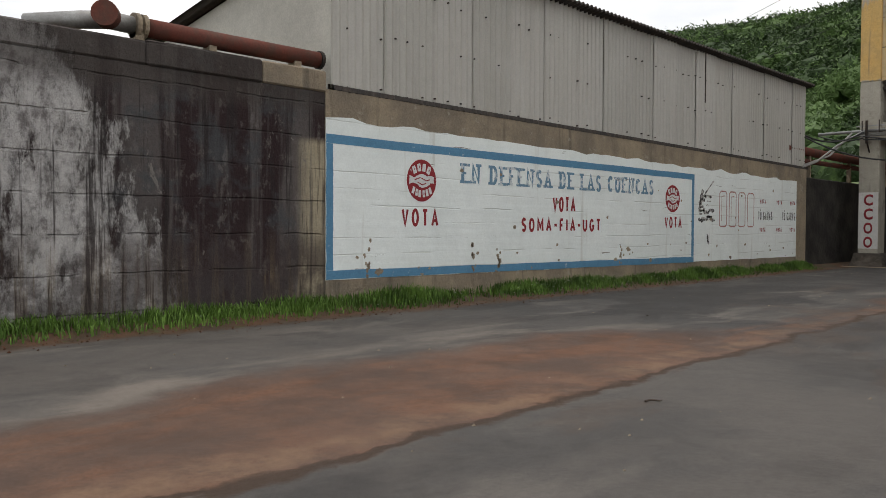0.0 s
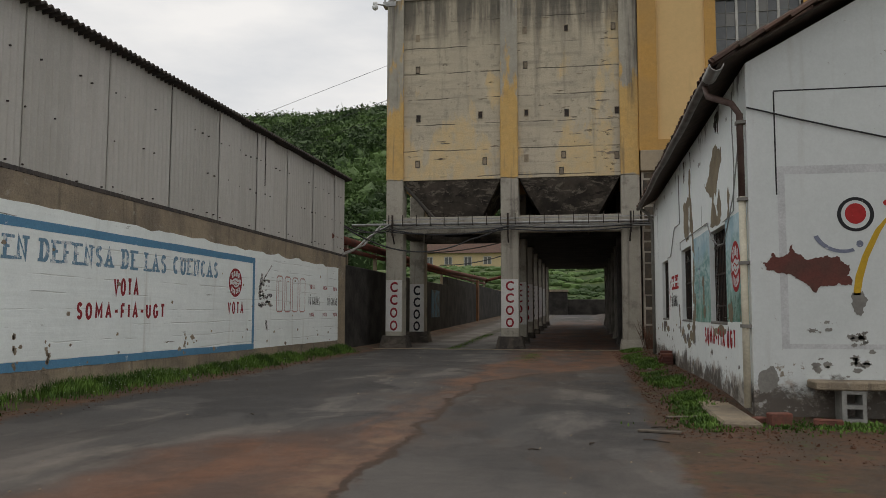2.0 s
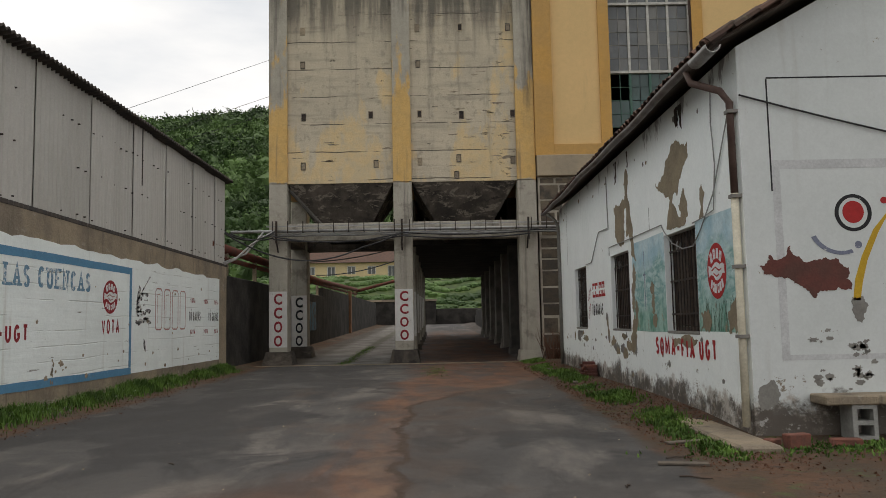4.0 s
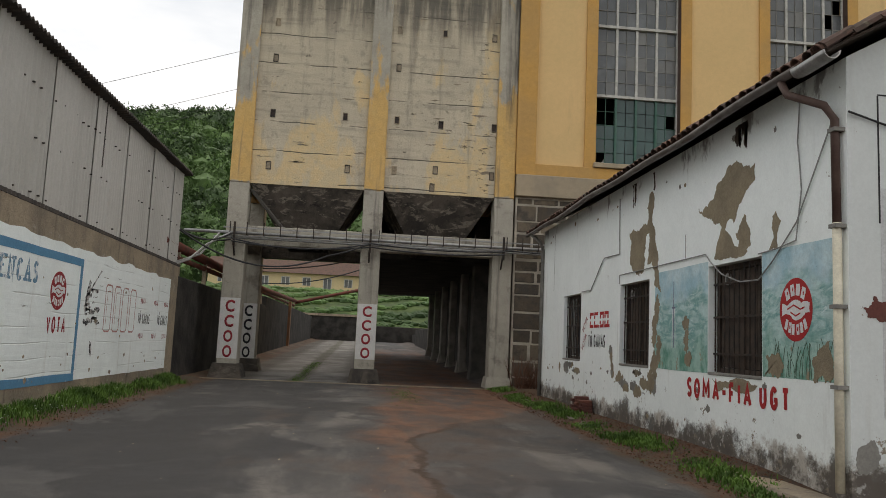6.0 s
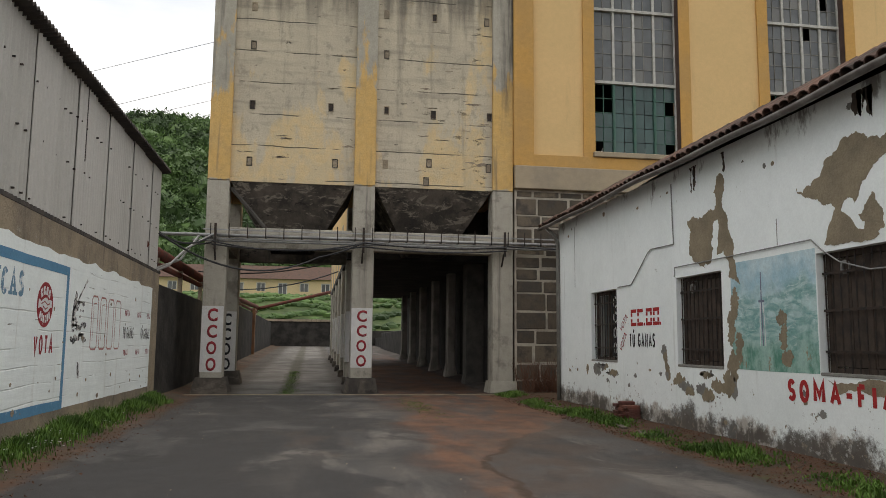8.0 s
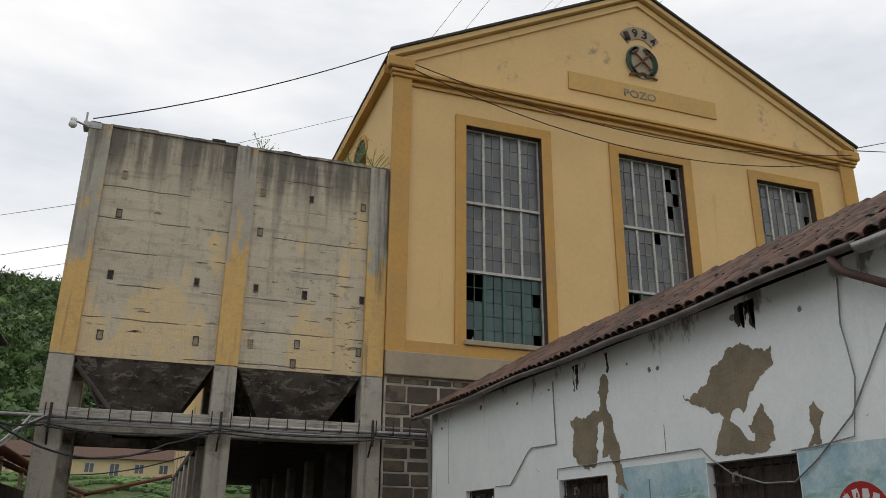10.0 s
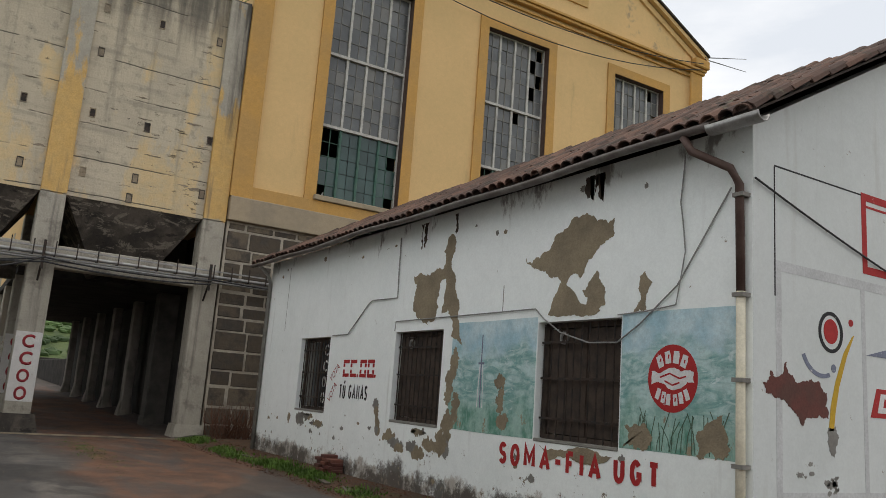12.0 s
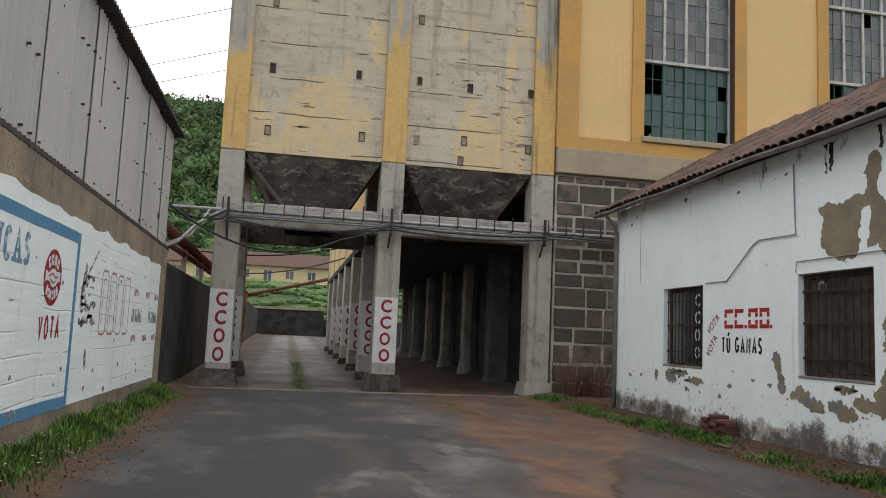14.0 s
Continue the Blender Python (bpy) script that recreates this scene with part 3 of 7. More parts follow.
CREAM = plain("cream_pipe_plastic", (0.74, 0.69, 0.55), (0.62, 0.57, 0.44), 3.0, 0.55, 0.0, 0.1)
BROWN_PIPE = plain("brown_painted_pipe", (0.085, 0.05, 0.042), (0.12, 0.08, 0.065), 4.0, 0.6)
FRAME_WHITE = plain("chalky_white_window_bars", (0.55, 0.54, 0.50), (0.40, 0.385, 0.35), 4.0, 0.7)
FRAME_GREEN = plain("dull_green_window_bars", (0.05, 0.125, 0.095), (0.085, 0.15, 0.12), 4.0, 0.7)
SHUTTER = plain("dirty_dark_wood", (0.085, 0.062, 0.048), (0.04, 0.032, 0.027), 5.0, 0.8)
# very dark plaster: unlit interiors get their shade from this colour
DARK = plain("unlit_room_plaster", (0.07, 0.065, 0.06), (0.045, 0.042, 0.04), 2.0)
ROOF_EDGE = plain("dark_roof_edge", (0.05, 0.045, 0.043), (0.08, 0.065, 0.055), 3.0)
PLASTER = plain("grey_render", (0.55, 0.53, 0.475), (0.46, 0.44, 0.39), 0.7)
BRICK = plain("crumbling_red_brick", (0.22, 0.085, 0.06), (0.13, 0.065, 0.05), 6.0, 0.9, 0.0, 0.6)
BLOCK = plain("grey_hollow_block", (0.34, 0.335, 0.31), (0.24, 0.235, 0.22), 6.0, 0.9, 0.0, 0.6)
WOOD = plain("grey_weathered_board", (0.14, 0.115, 0.09), (0.09, 0.075, 0.062), 6.0, 0.85)
FAR_YELLOW = plain("pale_yellow_render", (0.66, 0.52, 0.29), (0.58, 0.46, 0.27), 0.4)
GRASS = make_foliage("verge_grass", (0.06, 0.125, 0.018), (0.135, 0.235, 0.045), 1.2, 0.7)
LEAF = make_foliage("woodland_leaves", (0.045, 0.085, 0.026), (0.105, 0.175, 0.05), 0.075, 0.6, 0.5)
DEAD = plain("dead_brown_twigs", (0.135, 0.06, 0.035), (0.085, 0.045, 0.03), 9.0)
PETAL = plain("white_daisy_petals", (0.75, 0.75, 0.72), (0.65, 0.65, 0.6), 9.0)
GREEN_LEAF = plain("emblem_green", (0.07, 0.13, 0.09), (0.10, 0.14, 0.10), 4.0)
# near-black for sooty walls; in the covered lane it doubles as shade
BLACKENED = plain("soot_and_shade_black", (0.022, 0.02, 0.018), (0.06, 0.054, 0.048), 1.1, 0.9, 0.0, 0.7, 0.03, 9)
GUTTER = plain("dull_brown_gutter_zinc", (0.15, 0.13, 0.12), (0.24, 0.225, 0.21), 3.0, 0.6, 0.3, 0.1)
BARK = plain("grey_bark", (0.12, 0.10, 0.085), (0.07, 0.06, 0.05), 7.0)


# ---- builders ----
def part(name, bm, material, parent=None, label="", smooth=False):
    """Links a bmesh as one mesh object under a thing or a part."""
    mesh = bpy.data.meshes.new(name)
    bmesh.ops.recalc_face_normals(bm, faces=bm.faces)
    if smooth:
        for f in bm.faces:
            f.smooth = True
    bm.to_mesh(mesh)
    bm.free()
    mesh.materials.append(material)
    ob = new(name, mesh)
    ob.parent = parent
    return tagged(ob, label)


def thing(name, label, category, group="", kind="", at=(0, 0, 0)):
    ob = new(name)
    ob.location = at
    ob.empty_display_size = 0.2
    bpy.context.view_layer.update()
    return tagged(ob, label, category, group, kind)


def under(parent, ob):
    """Sets the parent without moving ob, whose mesh is in world places."""
    ob.parent = parent
    ob.matrix_parent_inverse = Matrix.Translation(parent.location).inverted()
    return ob


def box(bm, a, b, bevel=0.0):
    m = Matrix.LocRotScale([(p + q) / 2 for p, q in zip(a, b)], None, [abs(q - p) for p, q in zip(a, b)])
    made = bmesh.ops.create_cube(bm, size=1, matrix=m)["verts"]
    if bevel:
        edges = {e for v in made for e in v.link_edges}
        bmesh.ops.bevel(bm, geom=list(edges), offset=bevel, segments=1, affect="EDGES")
    return bm


def boxes(*pairs, bevel=0.0):
    bm = bmesh.new()
    for a, b in pairs:
        box(bm, a, b, bevel)
    return bm


def tube(bm, points, r, n=8, cap=True):
    """A round bar along points; r is one radius or one for each point."""
    pts = [Vector(p) for p in points]
    radii = r if isinstance(r, (list, tuple)) else [r] * len(pts)
    rings = []
    for i, p in enumerate(pts):
        way = (pts[min(i + 1, len(pts) - 1)] - pts[max(i - 1, 0)]).normalized()
        side = way.cross(Vector((0, 0, 1)) if abs(way.z) < 0.9 else Vector((1, 0, 0))).normalized()
        up = side.cross(way)
        rings.append([bm.verts.new(p + radii[i] * (math.cos(k * math.tau / n) * side + math.sin(k * math.tau / n) * up)) for k in range(n)])
    for a, b in zip(rings, rings[1:]):
        for k in range(n):
            bm.faces.new((a[k], a[(k + 1) % n], b[(k + 1) % n], b[k]))
    if cap:
        bm.faces.new(rings[0])
        bm.faces.new(rings[-1])
    return bm


def sag(a, b, drop, n=14):
    """Points of a wire hanging between a and b."""
    a, b = Vector(a), Vector(b)
    return [a.lerp(b, i / n) - Vector((0, 0, 4 * drop * (i / n) * (1 - i / n))) for i in range(n + 1)]


def plane(kind, at):
    """Local frame of a wall: u along it to the viewer's right, v up, w out towards the viewer."""
    u, n, o = {"east": ((0, 1, 0), (1, 0, 0), (at, 0, 0)), "west": ((0, -1, 0), (-1, 0, 0), (at, 0, 0)), "south": ((1, 0, 0), (0, -1, 0), (0, at, 0))}[kind]
    m = Matrix((u, (0, 0, 1), n)).transposed().to_4x4()
    m.translation = o
    return m


def ragged(points, amp, seed, steps=3):
    """A closed outline broken up into an uneven edge."""
    rnd = random.Random(seed)
    pts = [Vector(p) for p in points]
    for _ in range(steps):
        out = []
        for a, b in zip(pts, pts[1:] + pts[:1]):
            d = b - a
            out += [a, (a + b) / 2 + Vector((-d.y, d.x)) * rnd.uniform(-amp, amp)]
        pts = out
    return pts


def slab(bm, outline, w0, w1, m):
    """A flat piece with that outline in the wall's frame m, from depth w0 to w1."""
    front = [bm.verts.new(m @ Vector((p[0], p[1], w1))) for p in outline]
    back = [bm.verts.new(m @ Vector((p[0], p[1], w0))) for p in outline]
    bm.faces.new(front)
    n = len(front)
    for i in range(n):
        bm.faces.new((front[i], back[i], back[(i + 1) % n], front[(i + 1) % n]))
    return bm


def rect(u0, v0, u1, v1):
    return [(u0, v0), (u1, v0), (u1, v1), (u0, v1)]


def ellipse(u, v, ru, rv, n=40, a0=0.0, a1=360.0):
    return [(u + ru * math.cos(radians(a0 + (a1 - a0) * i / n)), v + rv * math.sin(radians(a0 + (a1 - a0) * i / n))) for i in range(n + (a1 - a0 < 360))]


def ring(bm, u, v, ro_u, ro_v, ri_u, ri_v, w0, w1, m, n=40, a0=0.0, a1=360.0):
    """A flat ring or arc."""
    k = n + 1
    rows = []
    for i in range(k):
        c, s = math.cos(radians(a0 + (a1 - a0) * i / n)), math.sin(radians(a0 + (a1 - a0) * i / n))
        rows.append([bm.verts.new(m @ Vector(q)) for q in ((u + ri_u * c, v + ri_v * s, w1), (u + ro_u * c, v + ro_v * s, w1), (u + ro_u * c, v + ro_v * s, w0), (u + ri_u * c, v + ri_v * s, w0))])
    for a, b in zip(rows, rows[1:]):
        for j in range(3):
            bm.faces.new((a[j], a[j + 1], b[j + 1], b[j]))
        bm.faces.new((a[3], a[0], b[0], b[3]))
    return bm


def pierced(u_range, v_range, holes, thick, m):
    """A wall of that thickness behind the frame's plane, with openings (u0, v0, u1, v1) right through it."""
    bm = bmesh.new()
    us = sorted({*u_range, *[h[0] for h in holes], *[h[2] for h in holes]})
    vs = sorted({*v_range, *[h[1] for h in holes], *[h[3] for h in holes]})
    grid = {}
    for i, u in enumerate(us):
        for j, v in enumerate(vs):
            grid[i, j] = bm.verts.new((u, v, 0))
    for i in range(len(us) - 1):
        for j in range(len(vs) - 1):
            cu, cv = (us[i] + us[i + 1]) / 2, (vs[j] + vs[j + 1]) / 2
            if not any(h[0] < cu < h[2] and h[1] < cv < h[3] for h in holes):
                bm.faces.new((grid[i, j], grid[i + 1, j], grid[i + 1, j + 1], grid[i, j + 1]))
    loose = [v for v in bm.verts if not v.link_faces]
    bmesh.ops.delete(bm, geom=loose, context="VERTS")
    made = bmesh.ops.extrude_face_region(bm, geom=list(bm.faces))["geom"]
    bmesh.ops.translate(bm, verts=[v for v in made if isinstance(v, bmesh.types.BMVert)], vec=(0, 0, -thick))
    bm.transform(m)
    return bm


def lettering(name, text, m, u0, v0, u1, v1, w, material, parent, label="", bold=0.0, tilt=0.0, gap=1.0):
    """Painted characters filling the box (u0, v0)-(u1, v1) on a wall's frame."""
    curve = bpy.data.curves.new(name, "FONT")
    curve.body, curve.offset, curve.resolution_u, curve.space_character = text, bold, 3, gap
    curve.extrude = 0.0
    temp = bpy.data.objects.new(name, curve)
    scene.collection.objects.link(temp)
    bpy.context.view_layer.update()
    mesh = bpy.data.meshes.new_from_object(temp.evaluated_get(bpy.context.evaluated_depsgraph_get()))
    bpy.data.objects.remove(temp)
    bm = bmesh.new()
    bm.from_mesh(mesh)
    bpy.data.meshes.remove(mesh)
    lo = [min(v.co[i] for v in bm.verts) for i in (0, 1)]
    hi = [max(v.co[i] for v in bm.verts) for i in (0, 1)]
    for v in bm.verts:
        v.co = Vector((u0 + (v.co.x - lo[0]) / (hi[0] - lo[0]) * (u1 - u0), v0 + (v.co.y - lo[1]) / (hi[1] - lo[1]) * (v1 - v0), w))
    if tilt:
        bmesh.ops.rotate(bm, verts=bm.verts, cent=((u0 + u1) / 2, (v0 + v1) / 2, w), matrix=Matrix.Rotation(radians(tilt), 3, "Z"))
    made = bmesh.ops.extrude_face_region(bm, geom=list(bm.faces))["geom"]
    bmesh.ops.translate(bm, verts=[v for v in made if isinstance(v, bmesh.types.BMVert)], vec=(0, 0, -0.0015))
    bm.transform(m)
    return part(name, bm, material, parent, label)


def arc_pts(cx, cy, rx, ry, a0, a1, n=12):
    return [(cx + rx * math.cos(radians(a0 + (a1 - a0) * i / n)), cy + ry * math.sin(radians(a0 + (a1 - a0) * i / n))) for i in range(n + 1)]


def glyph(ch):
    """Brush strokes of one capital in a unit box, and its width."""
    stem = [(0, 0), (0, 1)]
    bowl = [(0, 1)] + arc_pts(0.45, 0.5, 0.55, 0.5, 90, -90) + [(0, 0)]
    cee = arc_pts(0.5, 0.5, 0.5, 0.5, 42, 318, 16)
    ess = arc_pts(0.5, 0.74, 0.46, 0.26, 25, 270, 10) + arc_pts(0.5, 0.24, 0.48, 0.24, 90, -155, 10)[1:]
    return {
        "A": ([[(0, 0), (0.5, 1), (1, 0)], [(0.2, 0.33), (0.8, 0.33)]], 0.95),
        "C": ([cee], 0.85), "D": ([stem, bowl], 0.85), "E": ([stem, [(0, 1), (0.9, 1)], [(0, 0.52), (0.75, 0.52)], [(0, 0), (0.95, 0)]], 0.75),
        "F": ([stem, [(0, 1), (0.95, 1)], [(0, 0.5), (0.75, 0.5)]], 0.72), "G": ([cee, [(0.6, 0.42), (1, 0.42), (1, 0.1)]], 0.9),
        "I": ([[(0.5, 0), (0.5, 1)]], 0.3), "L": ([stem, [(0, 0), (0.95, 0)]], 0.7), "M": ([[(0, 0), (0, 1), (0.5, 0.3), (1, 1), (1, 0)]], 1.05),
        "N": ([[(0, 0), (0, 1), (1, 0), (1, 1)]], 0.9), "O": ([arc_pts(0.5, 0.5, 0.5, 0.5, 0, 360, 20)], 0.92), "S": ([ess], 0.75),
        "T": ([[(0.5, 0), (0.5, 1)], [(0, 1), (1, 1)]], 0.85), "U": ([[(0, 1), (0, 0.35)] + arc_pts(0.5, 0.35, 0.5, 0.35, 180, 360)[1:] + [(1, 1)]], 0.85),
        "V": ([[(0, 1), (0.5, 0), (1, 1)]], 0.9), "Ú": ([[(0, 1), (0, 0.35)] + arc_pts(0.5, 0.35, 0.5, 0.35, 180, 360)[1:] + [(1, 1)], [(0.4, 1.15), (0.75, 1.4)]], 0.85),
        "-": ([[(-0.1, 0.48), (1.1, 0.48)]], 0.55), " ": ([], 0.45)}[ch]


def brush_stroke(bm, pts, wide, thin, w, m, rnd):
    """One flat stroke, broad where it runs up or down and narrower across."""
    pts = [Vector(p) for p in pts]
    closed = (pts[0] - pts[-1]).length < 1e-4
    rows = []
    for i, p in enumerate(pts):
        before = pts[i - 1] if i else (pts[-2] if closed else None)
        after = pts[i + 1] if i + 1 < len(pts) else (pts[1] if closed else None)
        d0 = (p - before).normalized() if before is not None else (after - p).normalized()
        d1 = (after - p).normalized() if after is not None else d0
        mid = (d0 + d1).normalized() if (d0 + d1).length > 0.05 else d0
        half = 0.5 * (thin + (wide - thin) * abs(mid.y)) * rnd.uniform(0.9, 1.1) / max(0.45, mid.dot(d0))
        side = Vector((-mid.y, mid.x)) * half
        rows.append((bm.verts.new(m @ Vector((p.x + side.x, p.y + side.y, w))), bm.verts.new(m @ Vector((p.x - side.x, p.y - side.y, w)))))
    for a, b in zip(rows, rows[1:]):
        bm.faces.new((a[0], a[1], b[1], b[0]))


def brush_lettering(text, m, u0, v0, u1, v1, w, material, parent, label="", wide=0.06, thin=None, serif=False, gap=0.32, seed=1):
    """Hand-painted capitals of brush strokes filling the box (u0, v0)-(u1, v1)."""
    thin = wide if thin is None else thin
    rnd = random.Random(seed)
    widths = [glyph(ch)[1] for ch in text]
    unit = (u1 - u0) / (sum(widths) + gap * (len(text) - 1))
    u, normal = u0, (m.to_3x3() @ Vector((0, 0, 1))).normalized()
    for ch, wd in zip(text, widths):
        bm, k = bmesh.new(), 0
        rise, tip = rnd.uniform(-0.02, 0.02) * (v1 - v0), rnd.uniform(-0.02, 0.02)
        inset = min(wide, wd * unit * 0.35) * 0.5
        for stroke in glyph(ch)[0]:
            place = [(u + (x + tip * y) * wd * unit + inset * (1 - 2 * x), v0 + rise + wide * 0.3 + y * (v1 - v0 - wide * 0.6)) for x, y in stroke]
            brush_stroke(bm, place, wide, thin, w + 0.0003 * (k % 5), m, rnd)
            k += 1
            if serif:
                for (x, y), q in ((stroke[0], place[0]), (stroke[-1], place[-1])):
                    if y in (0, 1) and ch not in "OSCG":
                        brush_stroke(bm, [(q[0] - wide * 0.95, q[1]), (q[0] + wide * 0.95, q[1])], thin, thin, w + 0.0003 * (k % 5), m, rnd)
                        k += 1
        u += (wd + gap) * unit
        if not k:
            bm.free()
            continue
        made = bmesh.ops.extrude_face_region(bm, geom=list(bm.faces))["geom"]
        bmesh.ops.translate(bm, verts=[v for v in made if isinstance(v, bmesh.types.BMVert)], vec=-normal * 0.0015)
        part("painted_letter", bm, material, parent, label)


def medallion(m, u, v, ru, rv, w, parent, red):
    """A round union badge: red disc, pale clasped shapes across it, pale blocks above and below for its writing."""
    badge = part("painted_badge", slab(bmesh.new(), ragged(ellipse(u, v, ru, rv), 0.03, 2, 1), w - 0.003, w, m), red, parent, "round red painted badge with pale clasped shapes")
    bm = bmesh.new()
    cuff = [(-0.84, 0.22), (-0.5, 0.14), (-0.2, 0.27), (0.12, 0.3), (0.34, 0.2), (0.55, 0.24), (0.84, 0.2), (0.86, -0.12), (0.6, -0.1), (0.42, -0.24), (0.1, -0.34), (-0.16, -0.3), (-0.34, -0.16), (-0.56, -0.12), (-0.86, -0.2)]
    slab(bm, ragged([(u + a * ru, v + b * rv) for a, b in cuff], 0.10, 5, 2), w, w + 0.002, m)

    def block(cx, cy, tilt, wide, tall):
        c, q = math.cos(radians(tilt)), math.sin(radians(tilt))
        outer = [(-wide, -tall), (wide * 0.9, -tall), (wide, tall * 0.2), (wide * 0.7, tall), (-wide, tall * 0.9)]
        part("badge_block", slab(bmesh.new(), [(u + ru * (cx + a * c - b * q), v + rv * (cy + a * q + b * c)) for a, b in outer], w, w + 0.002, m), WHITE, badge)

    for cx, cy, tilt in ((-0.5, 0.5, 22), (-0.18, 0.62, 8), (0.16, 0.62, -8), (0.48, 0.5, -22)):
        block(cx, cy, tilt, 0.12, 0.19)
    for cx, cy, tilt in ((-0.56, -0.46, -22), (-0.34, -0.56, -12), (-0.14, -0.62, -6), (0.14, -0.62, 6), (0.36, -0.56, 12), (0.58, -0.46, 22)):
        block(cx, cy, tilt, 0.085, 0.17)
    part("badge_clasp", bm, WHITE, badge, "pale clasped shape")
    for k, (x0, y0, x1, y1) in enumerate(((-0.5, 0.02, -0.1, 0.14), (-0.1, 0.14, 0.3, 0.0), (0.3, 0.0, 0.55, 0.06), (-0.3, -0.08, 0.02, -0.2), (0.02, -0.2, 0.3, -0.12), (-0.5, 0.48, -0.47, 0.58), (-0.16, 0.58, -0.14, 0.7), (0.48, 0.44, 0.5, 0.54), (0.13, -0.68, 0.15, -0.56), (-0.35, -0.6, -0.33, -0.5))):
        d = Vector((x1 - x0, y1 - y0)).normalized() * 0.025
        part("badge_line", slab(bmesh.new(), [(u + ru * (x0 + d.y), v + rv * (y0 - d.x)), (u + ru * (x1 + d.y), v + rv * (y1 - d.x)), (u + ru * (x1 - d.y), v + rv * (y1 + d.x)), (u + ru * (x0 - d.y), v + rv * (y0 + d.x))], w + 0.002, w + 0.0035 + 0.0002 * k, m), red, badge)
    return badge


# ---- ground ----
def smooth01(a, b, v):
    t = min(max((v - a) / (b - a), 0.0), 1.0)
    return t * t * (3 - 2 * t)


def ground_z(x, y):
    z = 0.02 * noise.noise(Vector((x * 0.3, y * 0.3, 0)))
    z += max(0.0, min(y, 96.0) - 34.0) * 0.0195
    z += 0.12 * smooth01(0.7, 1.5, x) * smooth01(12.0, 15.0, y) + 0.1 * smooth01(-8.7, -9.3, x)
    if y > 97:
        z += 7.0 * smooth01(97, 126, y)
    return z


def lines(*spans):
    out = []
    for a, b, n in spans:
        out += [a + (b - a) * i / n for i in range(n)]
    return out + [spans[-1][1]]


gx = lines((-1600, -40, 12), (-40, -10, 12), (-10, 6, 54), (6, 40, 14), (40, 1600, 12))
gy = lines((-900, -12, 10), (-12, 40, 130), (40, 96, 40), (96, 130, 22), (130, 1800, 14))
verts = [(x, y, ground_z(x, y)) for y in gy for x in gx]
nx = len(gx)
faces = [(j * nx + i, j * nx + i + 1, (j + 1) * nx + i + 1, (j + 1) * nx + i) for j in range(len(gy) - 1) for i in range(nx - 1)]
mesh = bpy.data.meshes.new("ground")
mesh.from_pydata(verts, [], faces)
mesh.polygons.foreach_set("use_smooth", [True] * len(faces))
mesh.materials.append(ASPHALT)
tagged(new("ground", mesh), "worn grey asphalt yard with rusty silt trails", "ground", "", "structure")

# ---- mural wall on the west side ----
WEST = plane("east", -9.35)
wall_dark = part("wall_west_1", boxes(((-9.75, -14, -0.3), (-9.35, 8.42, 3.58)), bevel=0.02), STAINED)
tagged(wall_dark, "rain-blackened concrete wall with lime crust", "wall", "", "structure")
# uneven shuttered top course in worn lengths
rnd = random.Random(15)
y = -14.0
while y < 8.4:
    long = min(rnd.uniform(1.4, 2.6), 8.44 - y)
    part("coping", boxes(((-9.78, y, 3.58), (-9.338 + rnd.uniform(0, 0.02), y + long - 0.008, 3.9 + rnd.uniform(-0.03, 0.03))), bevel=0.025), STAINED if y + long < 8.4 else BARE, wall_dark)
    y += long
bm = slab(bmesh.new(), [(8.42, -0.3), (29.3, -0.3), (29.3, 3.46), (8.42, 3.64)], -0.4, 0.0, WEST)
wall_mural = tagged(part("wall_west_2", bm, BARE), "brown concrete wall with a white painted mural", "wall", "", "structure")

rnd = random.Random(4)
top = [(8.42 + 20.0 * i / 70, 3.17 - 0.16 * i / 70 + 0.10 * noise.noise(Vector((i * 0.37, 1, 0))) + 0.05 * noise.noise(Vector((i * 1.3, 4, 0)))) for i in range(71)]
low = [(8.42 + 20.0 * i / 40, 0.50 - 0.07 * i / 40 + 0.02 * noise.noise(Vector((i * 0.8, 9, 0)))) for i in range(41)]
paint = part("white_paint_panel", slab(bmesh.new(), low + top[::-1], 0, 0.004, WEST), LIME, wall_mural, "flaking white painted panel")


def strip(u0, v0, u1, v1, wide, seed):
    """A hand-painted line, a little uneven."""
    r = random.Random(seed)
    n = 24
    d = Vector((u1 - u0, v1 - v0))
    side = Vector((-d.y, d.x)).normalized() * wide / 2
    a = [Vector((u0, v0)) + d * i / n + side * r.uniform(0.92, 1.08) for i in range(n + 1)]
    b = [Vector((u0, v0)) + d * i / n - side * r.uniform(0.92, 1.08) for i in range(n + 1)]
    return a + b[::-1]


for k, (u0, v0, u1, v1, wide) in enumerate(((8.43, 2.83, 21.07, 2.80, 0.15), (8.43, 0.58, 21.07, 0.52, 0.15), (8.5, 0.655, 8.5, 2.755, 0.14), (21.0, 0.595, 21.0, 2.725, 0.13))):
    part("painted_border", slab(bmesh.new(), strip(u0, v0, u1, v1, wide, k), 0.004, 0.007, WEST), BLUE, wall_mural, "blue painted border line")

MW = 0.0075
brush_lettering("EN DEFENSA DE LAS CUENCAS", WEST, 11.66, 2.24, 18.86, 2.62, MW, BLUE_TEXT, wall_mural, "faded blue serif capitals", 0.085, 0.05, True, 0.3, 3)
brush_lettering("VOTA", WEST, 14.58, 1.74, 15.43, 2.06, MW, RED, wall_mural, "dark red capital letters", 0.062, 0.062, False, 0.3, 4)
brush_lettering("SOMA-FIA-UGT", WEST, 13.5, 1.30, 16.45, 1.58, MW, RED, wall_mural, "dark red capital letters", 0.062, 0.06, False, 0.42, 5)
